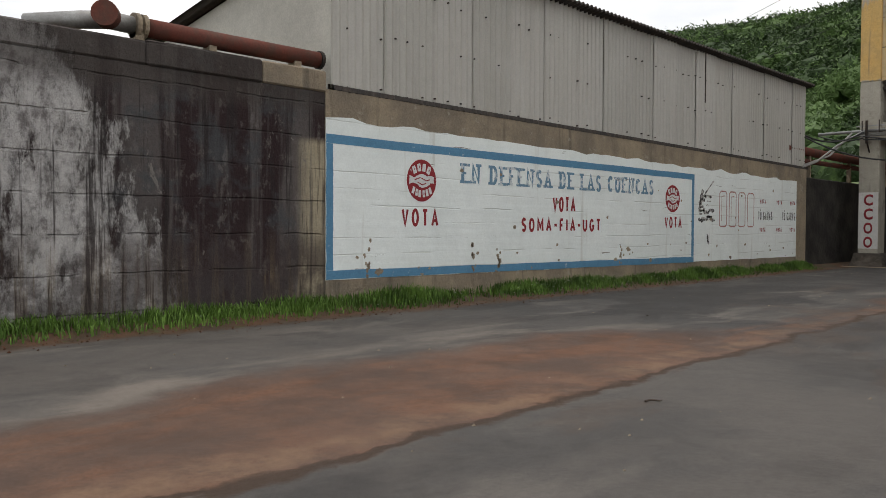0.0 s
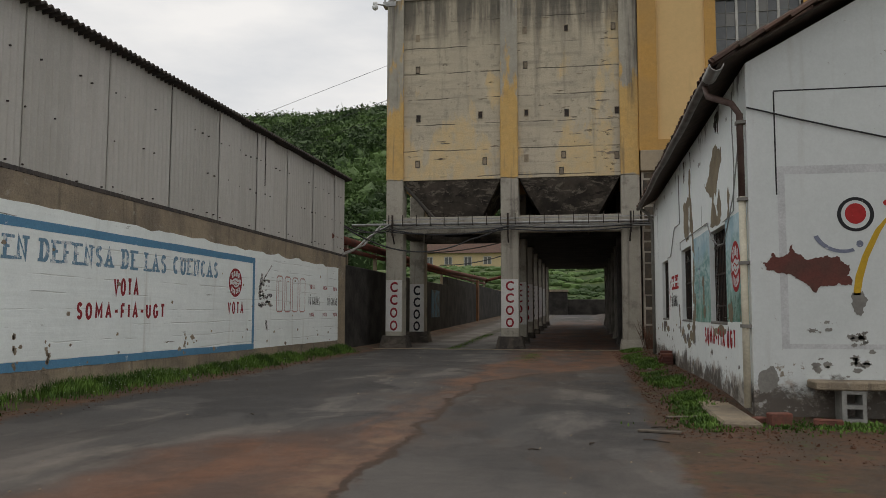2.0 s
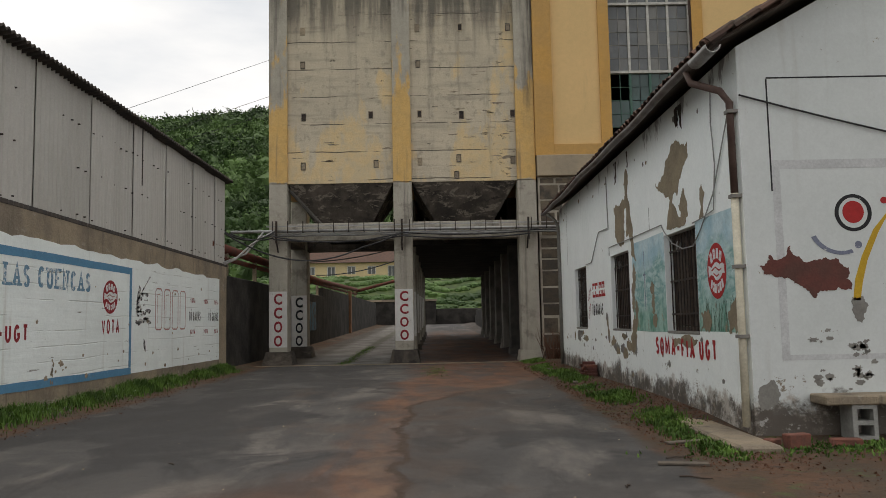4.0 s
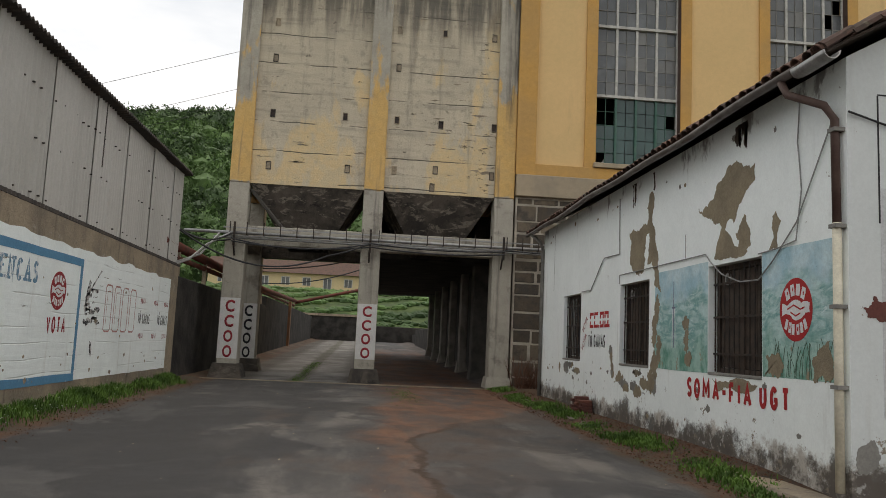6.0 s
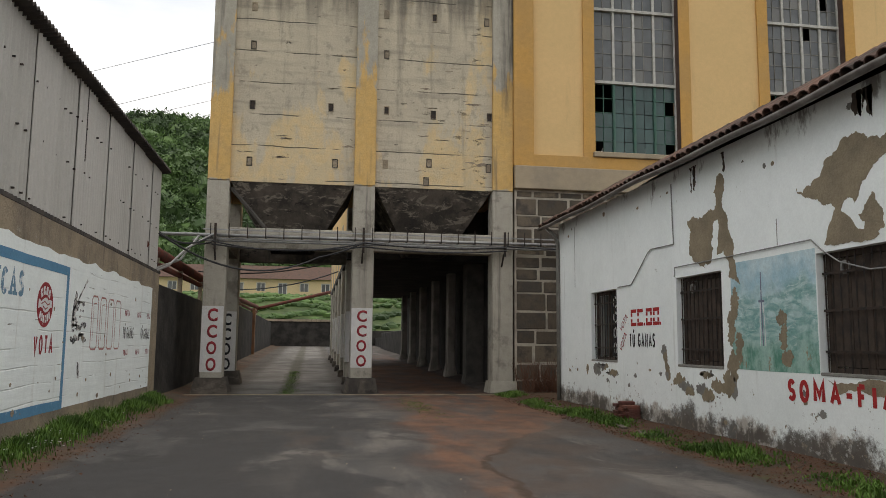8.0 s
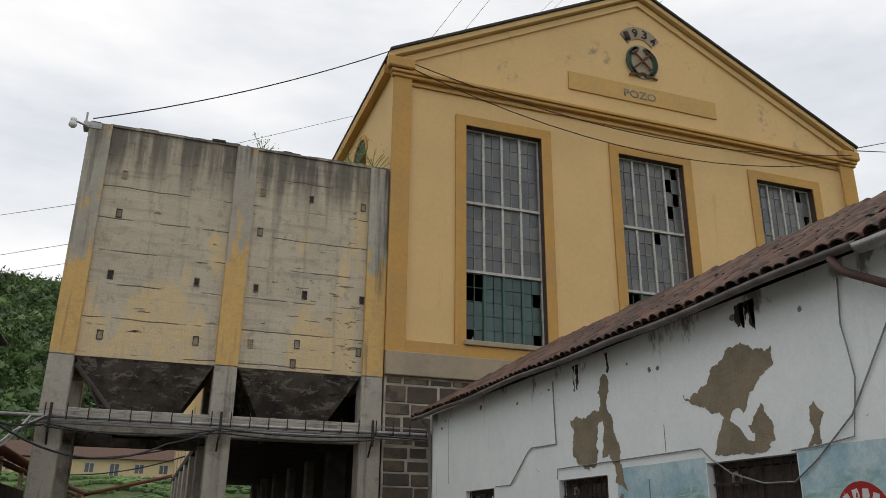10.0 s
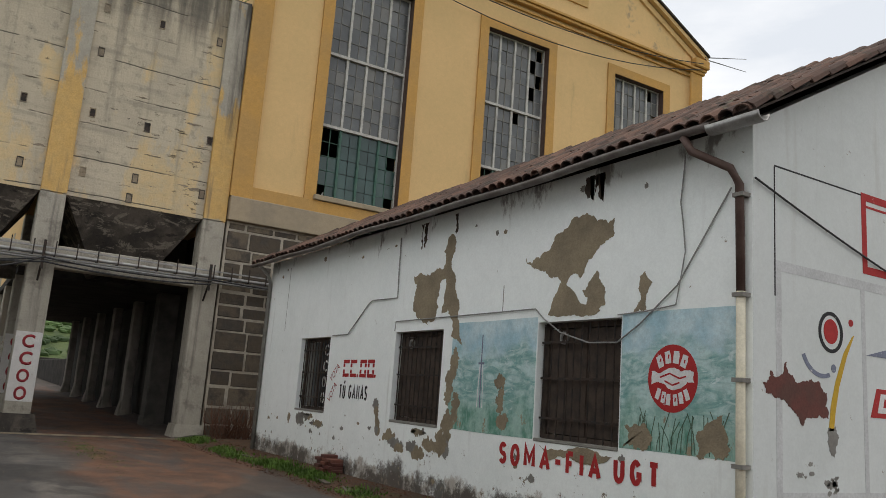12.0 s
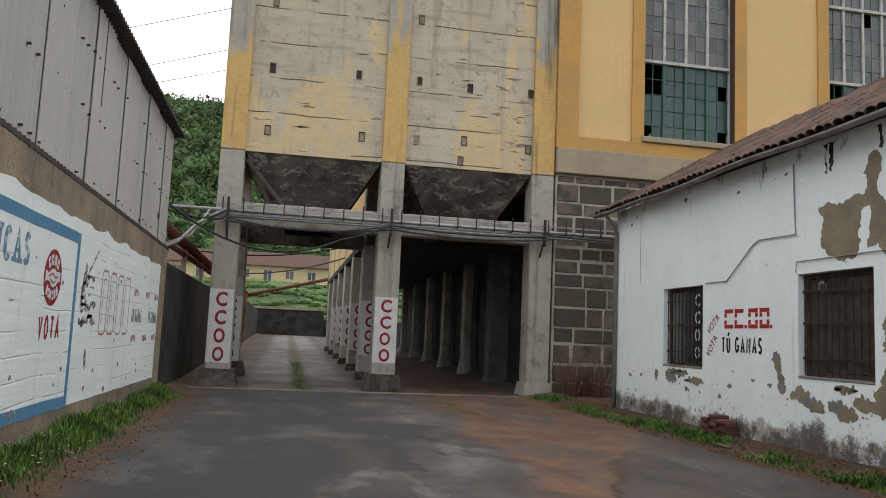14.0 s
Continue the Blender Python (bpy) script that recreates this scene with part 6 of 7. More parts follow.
flake([(-16.52, 3.86), (-15.93, 3.99), (-15.62, 4.19), (-15.09, 4.29), (-14.68, 4.19), (-14.71, 3.94), (-15.0, 3.8), (-15.2, 3.62), (-15.31, 3.44), (-15.45, 3.53), (-15.56, 3.3), (-15.7, 3.4), (-16.05, 3.62)], 1, amp=0.24)
flake([(-15.72, 3.42), (-15.56, 3.36), (-15.3, 3.12), (-14.97, 3.1), (-14.9, 2.98), (-15.4, 2.96), (-15.95, 2.98)], 2, amp=0.1, w=0.0075)
flake([(-15.25, 3.28), (-15.08, 3.42), (-14.99, 3.52), (-14.86, 3.32), (-14.81, 3.06), (-15.15, 3.04)], 3, amp=0.24)
flake([(-14.21, 3.37), (-14.12, 3.43), (-14.0, 3.28), (-14.07, 3.19), (-14.09, 2.95), (-14.31, 2.92), (-14.18, 3.09)], 4, amp=0.14)
flake([(-19.85, 3.9), (-19.3, 3.86), (-18.84, 3.95), (-18.75, 4.5), (-18.56, 4.48), (-18.6, 3.93), (-18.66, 3.6), (-18.85, 3.75), (-19.0, 3.4), (-19.0, 3.12), (-19.41, 3.02), (-19.79, 3.42)], 5, amp=0.24)
flake([(-18.6, 3.95), (-18.43, 3.62), (-18.3, 3.05), (-18.12, 2.6), (-18.45, 2.75), (-18.6, 3.2), (-18.8, 3.15), (-18.72, 3.6)], 6, amp=0.2, w=0.0072)
for k, (u, v, ru, rv) in enumerate(((-18.3, 2.3, 0.12, 0.28), (-18.42, 1.9, 0.13, 0.3), (-18.2, 1.6, 0.12, 0.25), (-18.38, 1.3, 0.16, 0.25), (-18.55, 1.0, 0.2, 0.2), (-17.0, 2.02, 0.13, 0.12), (-16.95, 1.75, 0.09, 0.2), (-16.9, 1.45, 0.14, 0.12))):
    flake(ellipse(u, v, ru, rv, 9), 80 + k, amp=0.42, steps=4, w=0.0052 + 0.0004 * k)
# slender monument and weeds in the painting


def painted_stroke(pts, wide, w, mat, seed):
    bm = bmesh.new()
    brush_stroke(bm, pts, wide, wide, w, HOUSE, random.Random(seed))
    part("painted_stroke", bm, mat, front)


painted_stroke([(-17.52, 2.75), (-17.52, 2.2), (-17.5, 1.62)], 0.03, 0.0042, SLATE, 1)
painted_stroke([(-17.6, 2.3), (-17.44, 2.3)], 0.03, 0.0045, SLATE, 2)
painted_stroke([(-17.58, 1.62), (-17.57, 2.0), (-17.55, 2.3)], 0.025, 0.0040, WHITE, 3)
painted_stroke([(-17.44, 1.62), (-17.45, 2.0), (-17.48, 2.3)], 0.02, 0.0040, WHITE, 4)
for k in range(26):
    rr = random.Random(k)
    u, tall, lean = rr.uniform(-14.35, -12.9), rr.uniform(0.15, 0.5), rr.uniform(-0.18, 0.18)
    painted_stroke([(u, 1.3), (u + lean * 0.25, 1.3 + tall * 0.5), (u + lean, 1.3 + tall)], 0.013, 0.0042 + 0.0001 * k, GREEN_LEAF, k)
for k, (u, v, ru, rv) in enumerate(((-20.93, 1.4, 0.12, 0.26), (-20.78, 1.1, 0.16, 0.17), (-20.45, 0.93, 0.3, 0.12), (-19.95, 0.82, 0.3, 0.1), (-19.35, 0.8, 0.36, 0.12), (-18.75, 0.9, 0.32, 0.13), (-18.3, 1.0, 0.2, 0.22), (-19.3, 1.12, 0.3, 0.05), (-25.25, 1.0, 0.12, 0.13), (-24.6, 1.02, 0.28, 0.12), (-23.75, 0.98, 0.33, 0.08), (-24.2, 1.14, 0.4, 0.05))):
    for s in range(3):
        flake(ellipse(u + r5.uniform(-0.6, 0.6) * ru, v + r5.uniform(-0.5, 0.5) * rv, ru * r5.uniform(0.35, 0.9), rv * r5.uniform(0.35, 0.9), 9), 300 + 3 * k + s, r5.choice((RENDER, RENDER, GREY_PATCH)), 0.45, 4, w=0.0040 + 0.00012 * (3 * k + s))
flake([(-13.2, 1.6), (-12.95, 1.75), (-12.85, 1.4), (-12.95, 1.28), (-13.3, 1.3)], 10, w=0.008)
flake([(-14.4, 1.55), (-14.1, 1.6), (-13.95, 1.4), (-14.1, 1.27), (-14.42, 1.28)], 12, w=0.008)
flake([(-16.0, 1.18), (-15.3, 1.2), (-14.6, 1.15), (-14.9, 1.02), (-15.4, 1.08), (-15.8, 1.0)], 13, amp=0.12)
for k in range(36):
    u, v = -r5.uniform(12.9, 27.2), r5.choice((r5.uniform(0.3, 1.15), r5.uniform(0.3, 1.15), r5.uniform(4.3, 4.8)))
    s = r5.uniform(0.012, 0.05)
    flake(ellipse(u, v, s * r5.uniform(0.8, 2.2), s, 7), 100 + k, r5.choice((RENDER, GREY_PATCH)), 0.45, 3, w=0.004)
for k in range(9):
    u = r5.choice((-15.0, -15.1, -18.3, -18.5, -19.6, -15.2)) + r5.uniform(-0.15, 0.15)
    flake([(u - 0.05, 4.86), (u + 0.05, 4.86), (u + 0.03, 4.86 - r5.uniform(0.2, 0.55)), (u - 0.02, 4.55)], 200 + k, SHUTTER, 0.25, 3, w=0.0045, label="dark damp run below the eave")
HW = 0.0065
brush_lettering("SOMA-FIA", HOUSE, -16.92, 0.86, -14.78, 1.15, HW, RED_BRIGHT, front, "red capital letters", 0.07, 0.065, False, 0.4, 11)
brush_lettering("UGT", HOUSE, -14.56, 0.87, -13.82, 1.15, HW, RED_BRIGHT, front, "red capital letters", 0.07, 0.065, False, 0.45, 12)
bm = bmesh.new()
for k, ch in enumerate("CC.OO."):
    u = -22.55 + (0, 0.34, 0.66, 0.78, 1.12, 1.42)[k]
    if ch == ".":
        slab(bm, rect(u, 2.02, u + 0.06, 2.08), 0, HW, HOUSE)
        continue
    slab(bm, rect(u, 2.30, u + 0.28, 2.37), 0, HW, HOUSE)
    slab(bm, rect(u, 2.02, u + 0.28, 2.09), 0, HW, HOUSE)
    for a in ((u,) if ch == "C" else (u, u + 0.21)):
        slab(bm, rect(a, 2.22, a + 0.07, 2.295), 0, HW, HOUSE)
        slab(bm, rect(a, 2.095, a + 0.07, 2.17), 0, HW, HOUSE)
part("painted_lettering", bm, RED_BRIGHT, front, "red stencilled block capitals")
brush_lettering("TÚ GANAS", HOUSE, -22.65, 1.58, -21.36, 1.86, HW, BLACK, front, "black hand lettering", 0.045, 0.035, False, 0.3, 13)
lettering("painted_lettering", "VOTA", HOUSE, -23.2, 2.03, -22.7, 2.18, HW, RED, front, "small red slanted letters", 0.0, 40)
lettering("painted_lettering", "VOTA", HOUSE, -23.25, 1.62, -22.75, 1.77, HW, RED, front, "small red slanted letters", 0.0, 50)
# cables clipped to the front
for run, rad in ((((-23.2, 2.9), (-22.45, 2.9), (-22.0, 3.2), (-21.6, 3.48), (-21.43, 3.55), (-20.39, 3.53), (-20.42, 4.0), (-20.44, 4.7)), 0.012), (((-20.4, 2.9), (-20.38, 3.08), (-18.17, 3.08), (-16.21, 3.08), (-16.02, 2.93), (-15.64, 2.72), (-15.07, 2.57), (-14.55, 2.56), (-14.17, 2.78), (-13.59, 3.21), (-13.2, 3.75), (-12.84, 4.25)), 0.01), (((-13.5, 4.8), (-13.51, 4.64), (-13.56, 4.2), (-13.52, 3.95), (-13.48, 3.6), (-13.52, 3.4), (-13.61, 2.98), (-14.07, 2.93), (-14.55, 2.91)), 0.009)):
    part("wall_cable", tube(bmesh.new(), [HOUSE @ Vector((u, v, 0.014 + rad)) for u, v in run], rad, 6), PALE_CABLE, house, "grey cable clipped to the wall")
part("wall_cable", tube(bmesh.new(), [GABLE @ Vector((p.x, p.z, 0.03)) for p in sag((1.62, 0, 4.31), (7.5, 0, 2.98), 0.1, 10)], 0.012, 6), CABLE, house, "dark cable across the gable")
for u in (-17.05, -26.2):
    part("crack_seam", slab(bmesh.new(), rect(u, 3.1, u + 0.015, 4.7 if u < -20 else 3.5), 0, 0.003, HOUSE), GREY_PATCH, front)

# paintings on the gable
ART = GABLE @ Matrix(((1, 0, 0, 0), (0, 0.945, 0, 0.04), (0, 0, 1, 0), (0, 0, 0, 1)))
GW = 0.005
bm = bmesh.new()
slab(bm, rect(1.99, 4.745, 6.5, 4.765), 0, 0.003, ART)
slab(bm, rect(1.98, 3.2, 2.0, 4.745), 0, 0.003, ART)
part("ruled_line", bm, BLACK, gable, "thin dark ruled line")
bm = bmesh.new()
slab(bm, rect(2.0, 3.5, 6.5, 3.62), 0, 0.003, ART)
slab(bm, rect(2.0, 0.95, 6.5, 1.02), 0, 0.003, ART)
slab(bm, rect(2.0, 1.02, 2.1, 3.5), 0, 0.003, ART)
slab(bm, rect(3.62, 1.02, 3.7, 3.5), 0, 0.003, ART)
part("faded_frame", bm, plain("faded_grey_band", (0.52, 0.53, 0.53), (0.60, 0.61, 0.61), 2.0), gable, "faded grey painted frame")
bm = bmesh.new()
for a in (rect(3.68, 3.72, 3.78, 4.79), rect(3.78, 3.72, 5.4, 3.82), rect(3.78, 4.69, 5.4, 4.79), rect(3.78, 4.60, 5.4, 4.63), rect(5.3, 3.82, 5.4, 4.6)):
    slab(bm, a, 0, GW, ART)
part("painted_frame", bm, RED_BRIGHT, gable, "red painted rectangle")
bm = ring(bmesh.new(), 3.0, 2.89, 0.235, 0.25, 0.185, 0.205, 0, GW, ART)
part("painted_ring", bm, BLACK, gable, "black painted ring")
part("painted_dot", slab(bmesh.new(), ellipse(3.0, 2.9, 0.135, 0.15), 0, GW, ART), RED_BRIGHT, gable, "red painted dot")
part("painted_dot", slab(bmesh.new(), ellipse(3.4, 3.05, 0.045, 0.045, 20), 0, GW, ART), RED_BRIGHT, gable)
part("painted_curve", ring(bmesh.new(), 2.83, 2.75, 0.42, 0.42, 0.355, 0.37, 0, GW, ART, 24, 205, 290), SLATE, gable, "slate-blue painted arc")
part("painted_dot", slab(bmesh.new(), ellipse(3.04, 2.46, 0.045, 0.05, 20), 0, GW, ART), SLATE, gable)
part("painted_curve", slab(bmesh.new(), [(3.46, 2.9), (3.3, 2.62), (3.14, 2.25), (3.06, 1.95), (3.02, 1.72), (2.93, 1.72), (2.97, 2.0), (3.07, 2.3), (3.24, 2.66), (3.42, 2.88)], 0, GW, ART), GOLD, gable, "mustard painted stroke")
flake([(1.78, 2.2), (1.9, 2.34), (2.02, 2.28), (2.12, 2.34), (2.18, 2.46), (2.24, 2.32), (2.5, 2.26), (2.62, 2.3), (2.9, 2.16), (2.92, 1.86), (2.75, 1.9), (2.55, 1.85), (2.45, 1.76), (2.35, 1.88), (2.2, 1.96), (1.95, 2.06)], 31, MAROON, 0.26, 4, ART, gable, 0.006, "flaked patch of maroon underpaint")
flake([(2.92, 1.76), (3.05, 1.78), (3.12, 1.65), (3.02, 1.42), (2.9, 1.6)], 32, GREY_PATCH, 0.2, 3, ART, gable, 0.005)
part("painted_block", slab(bmesh.new(), [(3.76, 1.92), (5.2, 1.92), (5.3, 2.28), (3.9, 2.28)], 0, GW, ART), RED_BRIGHT, gable, "red painted slanted block")
part("painted_block", slab(bmesh.new(), [(3.9, 1.98), (4.2, 1.98), (4.3, 2.05), (4.02, 2.05), (4.05, 2.16), (4.35, 2.16), (4.38, 2.22), (3.98, 2.22)], GW, GW + 0.003, ART), WHITE, gable)
part("painted_block", slab(bmesh.new(), [(3.7, 2.68), (5.2, 2.68), (5.2, 3.2), (4.4, 2.85)], 0, GW, ART), SLATE, gable, "slate-blue painted wedge")
for k in range(30):
    u, v = r5.choice(((2.5, 1.25), (2.5, 1.0), (2.5, 0.75), (2.95, 1.1), (3.05, 0.85), (2.95, 0.65)))
    s = r5.uniform(0.02, 0.07)
    part("flaked_spot", slab(bmesh.new(), ragged(ellipse(u + r5.uniform(-0.14, 0.14), v + r5.uniform(-0.1, 0.1), s, s * 0.6, 6), 0.45, k, 3), 0, 0.004, ART), GREY_PATCH, gable)
flake([(1.72, 0.62), (1.88, 0.7), (1.95, 0.5), (1.86, 0.35), (1.7, 0.32)], 34, GREY_PATCH, 0.2, 4, ART, gable, 0.005)

# ledge on a hollow block beside the gable
bench = thing("stone_ledge", "grey stone bench slab along the gable", "bench")
part("seat_slab", boxes(((2.3, 12.15, 0.42), (6.2, 12.57, 0.53)), bevel=0.015), BARE, bench)
part("leg", boxes(((5.2, 12.2, -0.05), (5.45, 12.55, 0.42))), BARE, bench)
blk = thing("hollow_block", "grey hollow concrete block propping the bench", "block")
part("block_body", pierced((2.62, 2.92), (0.0, 0.42), [(2.68, 0.05, 2.87, 0.18), (2.68, 0.23, 2.87, 0.37)], 0.3, plane("south", 12.18)), BLOCK, blk)

# loose things along the verge
for k, (x, y, rz, s) in enumerate(((1.75, 11.75, 12, 1.0), (2.35, 11.85, -8, 1.2), (1.55, 11.95, 40, 0.6))):
    bm = boxes(((-0.14 * s, -0.07, 0), (0.14 * s, 0.07, 0.17 if k == 0 else 0.09)), bevel=0.012)
    for v in bm.verts:
        v.co += Vector((noise.noise(v.co * 9 + Vector((k, 0, 0))), noise.noise(v.co * 9 + Vector((0, k, 5))), 0)) * 0.02
    b = tagged(part("brick", bm, BRICK), "broken red brick lying on the verge", "brick", "loose bricks on the verge")
    b.matrix_world = pose(x, y, ground_z(x, y) - 0.01, 0, 0, rz)
stack = thing("brick_stack", "small stack of red bricks against the house", "brick stack")
rb = random.Random(8)
for j in range(5):
    for i in range(3):
        if j == 4 and i != 1:
            continue
        dy = rb.uniform(-0.03, 0.03)
        bm = boxes(((1.28 + rb.uniform(-0.05, 0.03), 22.0 + i * 0.25 + dy, 0.12 + j * 0.066), (1.56, 22.22 + i * 0.25 + dy, 0.185 + j * 0.066)), bevel=0.01)
        part("brick", bm, MAROON if rb.random() < 0.6 else BRICK, stack)
for x, y, rz, l in ((0.95, 21.6, 80, 0.9), (0.9, 20.4, 70, 0.7), (1.0, 26.2, 95, 0.8), (0.7, 12.3, 15, 0.6), (0.2, 10.9, -12, 0.5)):
    b = tagged(part("board", boxes(((-l / 2, -0.06, 0), (l / 2, 0.06, 0.025)), bevel=0.004), WOOD), "short grey board lying on the dirt", "board", "boards on the verge")
    b.matrix_world = pose(x, y, ground_z(x, y) + 0.004, 0, 0, rz)
kerb = part("kerb", boxes(((1.02, 11.5, -0.1), (1.5, 14.4, 0.07)), bevel=0.03), BARE)
tagged(kerb, "worn concrete strip at the foot of the house", "kerb", "", "structure")

# manhole cover and slot drain
man = thing("manhole_cover", "round iron manhole cover in the asphalt", "manhole cover")
gm = ground_z(0.12, 6.02)
part("cover_disc", tube(bmesh.new(), [(0.12, 6.02, gm - 0.03), (0.12, 6.02, gm + 0.012)], 0.2, 24), SHUTTER, man)
part("cover_rim", ring(bmesh.new(), 0.12, 6.02, 0.235, 0.235, 0.205, 0.205, gm - 0.03, gm + 0.01, Matrix.Identity(4), 28), BROWN_PIPE, man)
part("concrete_joint", boxes(((-9.2, 31.42, -0.1), (1.6, 31.5, 0.03))), BARE).name = "threshold"
tagged(bpy.data.objects["threshold"], "raised concrete joint across the road", "joint", "", "structure")

for x, y, rz, l in ((-2.0, 6.1, 60, 0.16), (-1.2, 9.4, 10, 0.12), (-5.2, 11.5, 130, 0.1), (0.1, 10.2, -30, 0.3), (0.3, 11.3, 15, 0.35), (-0.6, 9.9, 70, 0.14)):
    bm = tube(bmesh.new(), [(-l / 2, 0, 0.012), (-l / 6, 0.02, 0.016), (l / 4, -0.01, 0.012), (l / 2, 0.02, 0.01)], [0.009, 0.008, 0.007, 0.004], 5)
    t = tagged(part("twig", bm, SHUTTER), "small dark twig lying on the asphalt", "twig", "twigs on the asphalt")
    t.matrix_world = pose(x, y, ground_z(x, y), 0, 0, rz)
vs, fs = [], []
rpb = random.Random(41)
for k in range(150):
    x, y = rpb.uniform(-8.2, 0.6), rpb.uniform(2, 30)
    z, s = ground_z(x, y), rpb.uniform(0.006, 0.018)
    o = len(vs)
    vs += [(x - s, y, z), (x + s * 0.8, y + s * 0.5, z), (x, y - s, z), (x + s * 0.2, y, z + s)]
    fs += [(o, o + 1, o + 3), (o + 1, o + 2, o + 3), (o + 2, o, o + 3)]
me = bpy.data.meshes.new("pebbles")
me.from_pydata(vs, [], fs)
me.materials.append(BARE)
tagged(new("pebbles", me), "loose grit and pebbles on the asphalt", "pebbles", "", "stuff")

# dead shrub by the stone base
bm = bmesh.new()
rs = random.Random(3)
for k in range(170):
    a = Vector((rs.uniform(1.5, 2.9), rs.uniform(30.6, 31.8), ground_z(2, 31)))
    b = a + Vector((rs.uniform(-0.5, 0.5), rs.uniform(-0.5, 0.4), rs.uniform(0.3, 1.1)))
    tube(bm, [a, a.lerp(b, 0.5) + Vector((rs.uniform(-0.1, 0.1), 0, 0.1)), b], [0.012, 0.009, 0.004], 3, False)
tagged(part("dead_shrub", bm, DEAD), "dry rust-brown shrub beside the stone base", "shrub")

# bare tree behind the wall
tree = thing("bare_tree", "leafless tree behind the stained wall", "tree")
rtree = random.Random(5)
bm = bmesh.new()
tube(bm, [(-16, 2.2, -0.1), (-16, 2.3, 2.2), (-15.8, 2.4, 4.0)], [0.16, 0.13, 0.09], 8)
part("trunk", bm, BARK, tree)
bm = bmesh.new()
for k in range(60):
    a = Vector((-15.8, 2.4, rtree.uniform(2.8, 4.0)))
    b = a + Vector((rtree.uniform(-1.4, 2.0), rtree.uniform(-1.5, 3.2), rtree.uniform(0.3, 2.2)))
    mid = a.lerp(b, 0.5) + Vector((rtree.uniform(-0.2, 0.2), rtree.uniform(-0.2, 0.2), rtree.uniform(0, 0.3)))
    tube(bm, [a, mid, b], [0.035, 0.02, 0.006], 4, False)
    for j in range(4):
        c2 = mid.lerp(b, rtree.random())
        tube(bm, [c2, c2 + Vector((rtree.uniform(-0.5, 0.5), rtree.uniform(-0.5, 0.5), rtree.uniform(-0.1, 0.5)))], [0.01, 0.004], 3, False)
part("limbs", bm, BARK, tree)

# ---- end of the lane: retaining wall, terrace house ----
end_wall = tagged(part("wall_north", boxes(((-13, 95.4, 0), (-2.5, 96.2, 3.9)), ((-2.5, 95.8, 0), (14, 96.6, 3.0)), bevel=0.05), BLACKENED), "dark retaining wall at the end of the lane", "wall", "", "structure")
part("coping", boxes(((-13.1, 95.25, 3.9), (-2.4, 96.3, 4.15))), BARE, end_wall)
side = part("wall_east", boxes(((1.6, 62, 0), (2.0, 84, 2.6)), ((2.0, 84, 0), (2.4, 95.7, 2.2)), bevel=0.05), BLACKENED)
tagged(side, "low dark wall along the far lane", "wall", "", "structure")
bank = bmesh.new()
bz = []
for j in range(25):
    row = []
    for i in range(30):
        x, y = 2.2 + i * 1.2, 62 + j * 1.5
        row.append(bank.verts.new((x, y, 1.0 + 5.0 * smooth01(0, 14, x - 2.2) + 0.5 * noise.noise(Vector((x * 0.3, y * 0.3, 0))))))
    bz.append(row)
for a, b in zip(bz, bz[1:]):
    for i in range(29):
        bank.faces.new((a[i], a[i + 1], b[i + 1], b[i]))
tagged(part("grass_bank", bank, plain("bank_grass", (0.05, 0.08, 0.02), (0.085, 0.08, 0.035), 0.7, 0.9, 0.0, 0.8, 0.1, 9), smooth=True), "rough green bank beside the lane", "bank", "", "structure")

terrace = thing("terrace_house", "long pale-yellow house with dark windows on the hillside", "house")
TY = 130.0
wins = []
for k in range(9):
    u = -26.5 + 3.25 * k
    wins.append((u, 9.35 if k % 3 != 2 else 8.6, u + 1.35, 10.65))
part("front_wall", pierced((-28, 4), (7.2, 11.2), wins, 0.4, plane("south", TY)), FAR_YELLOW, terrace)
part("back_walls", boxes(((-28, TY + 0.4, 7), (-27.6, 138, 11.2)), ((3.6, TY + 0.4, 7), (4, 138, 11.2)), ((-28, 138, 7), (4, 138.4, 11.2)), ((-27.5, TY + 1.5, 7), (3.5, TY + 1.7, 11.2))), DARK, terrace)
part("roof", slab(bmesh.new(), [(TY - 0.7, 11.2), (TY + 4.2, 13.6), (139, 11.2)], -28.5, 4.5, Matrix(((0, 0, 1, 0), (1, 0, 0, 0), (0, 1, 0, 0), (0, 0, 0, 1)))), TILE, terrace, "brown tiled roof")
for k, (u0, v0, u1, v1) in enumerate(wins):
    w = part("window", boxes(((u0, TY - 0.05, v0), (u0 + 0.12, TY + 0.1, v1)), ((u1 - 0.12, TY - 0.05, v0), (u1, TY + 0.1, v1)), ((u0, TY - 0.05, v1 - 0.12), (u1, TY + 0.1, v1)), (((u0 + u1) / 2 - 0.05, TY - 0.02, v0), ((u0 + u1) / 2 + 0.05, TY + 0.08, v1))), FRAME_WHITE, terrace)
    part("pane", boxes(((u0 + 0.12, TY + 0.1, v0), (u1 - 0.12, TY + 0.12, v1 - 0.12))), GLASS, w)


def leafy(centres, radii, seed, sub=1):
    """Many rough leaf clumps as one mesh."""
    base = bmesh.new()
    bmesh.ops.create_icosphere(base, subdivisions=sub, radius=1)
    bv = np.array([v.co for v in base.verts])
    bf = np.array([[v.index for v in f.verts] for f in base.faces])
    base.free()
    rng = np.random.default_rng(seed)
    n, k = len(centres), len(bv)
    jig = rng.uniform(0.62, 1.3, (n, k, 1))
    allv = bv[None] * jig * np.asarray(radii)[:, None, :] + np.asarray(centres)[:, None, :]
    allf = bf[None] + (np.arange(n) * k)[:, None, None]
    return allv.reshape(-1, 3), allf.reshape(-1, 3)


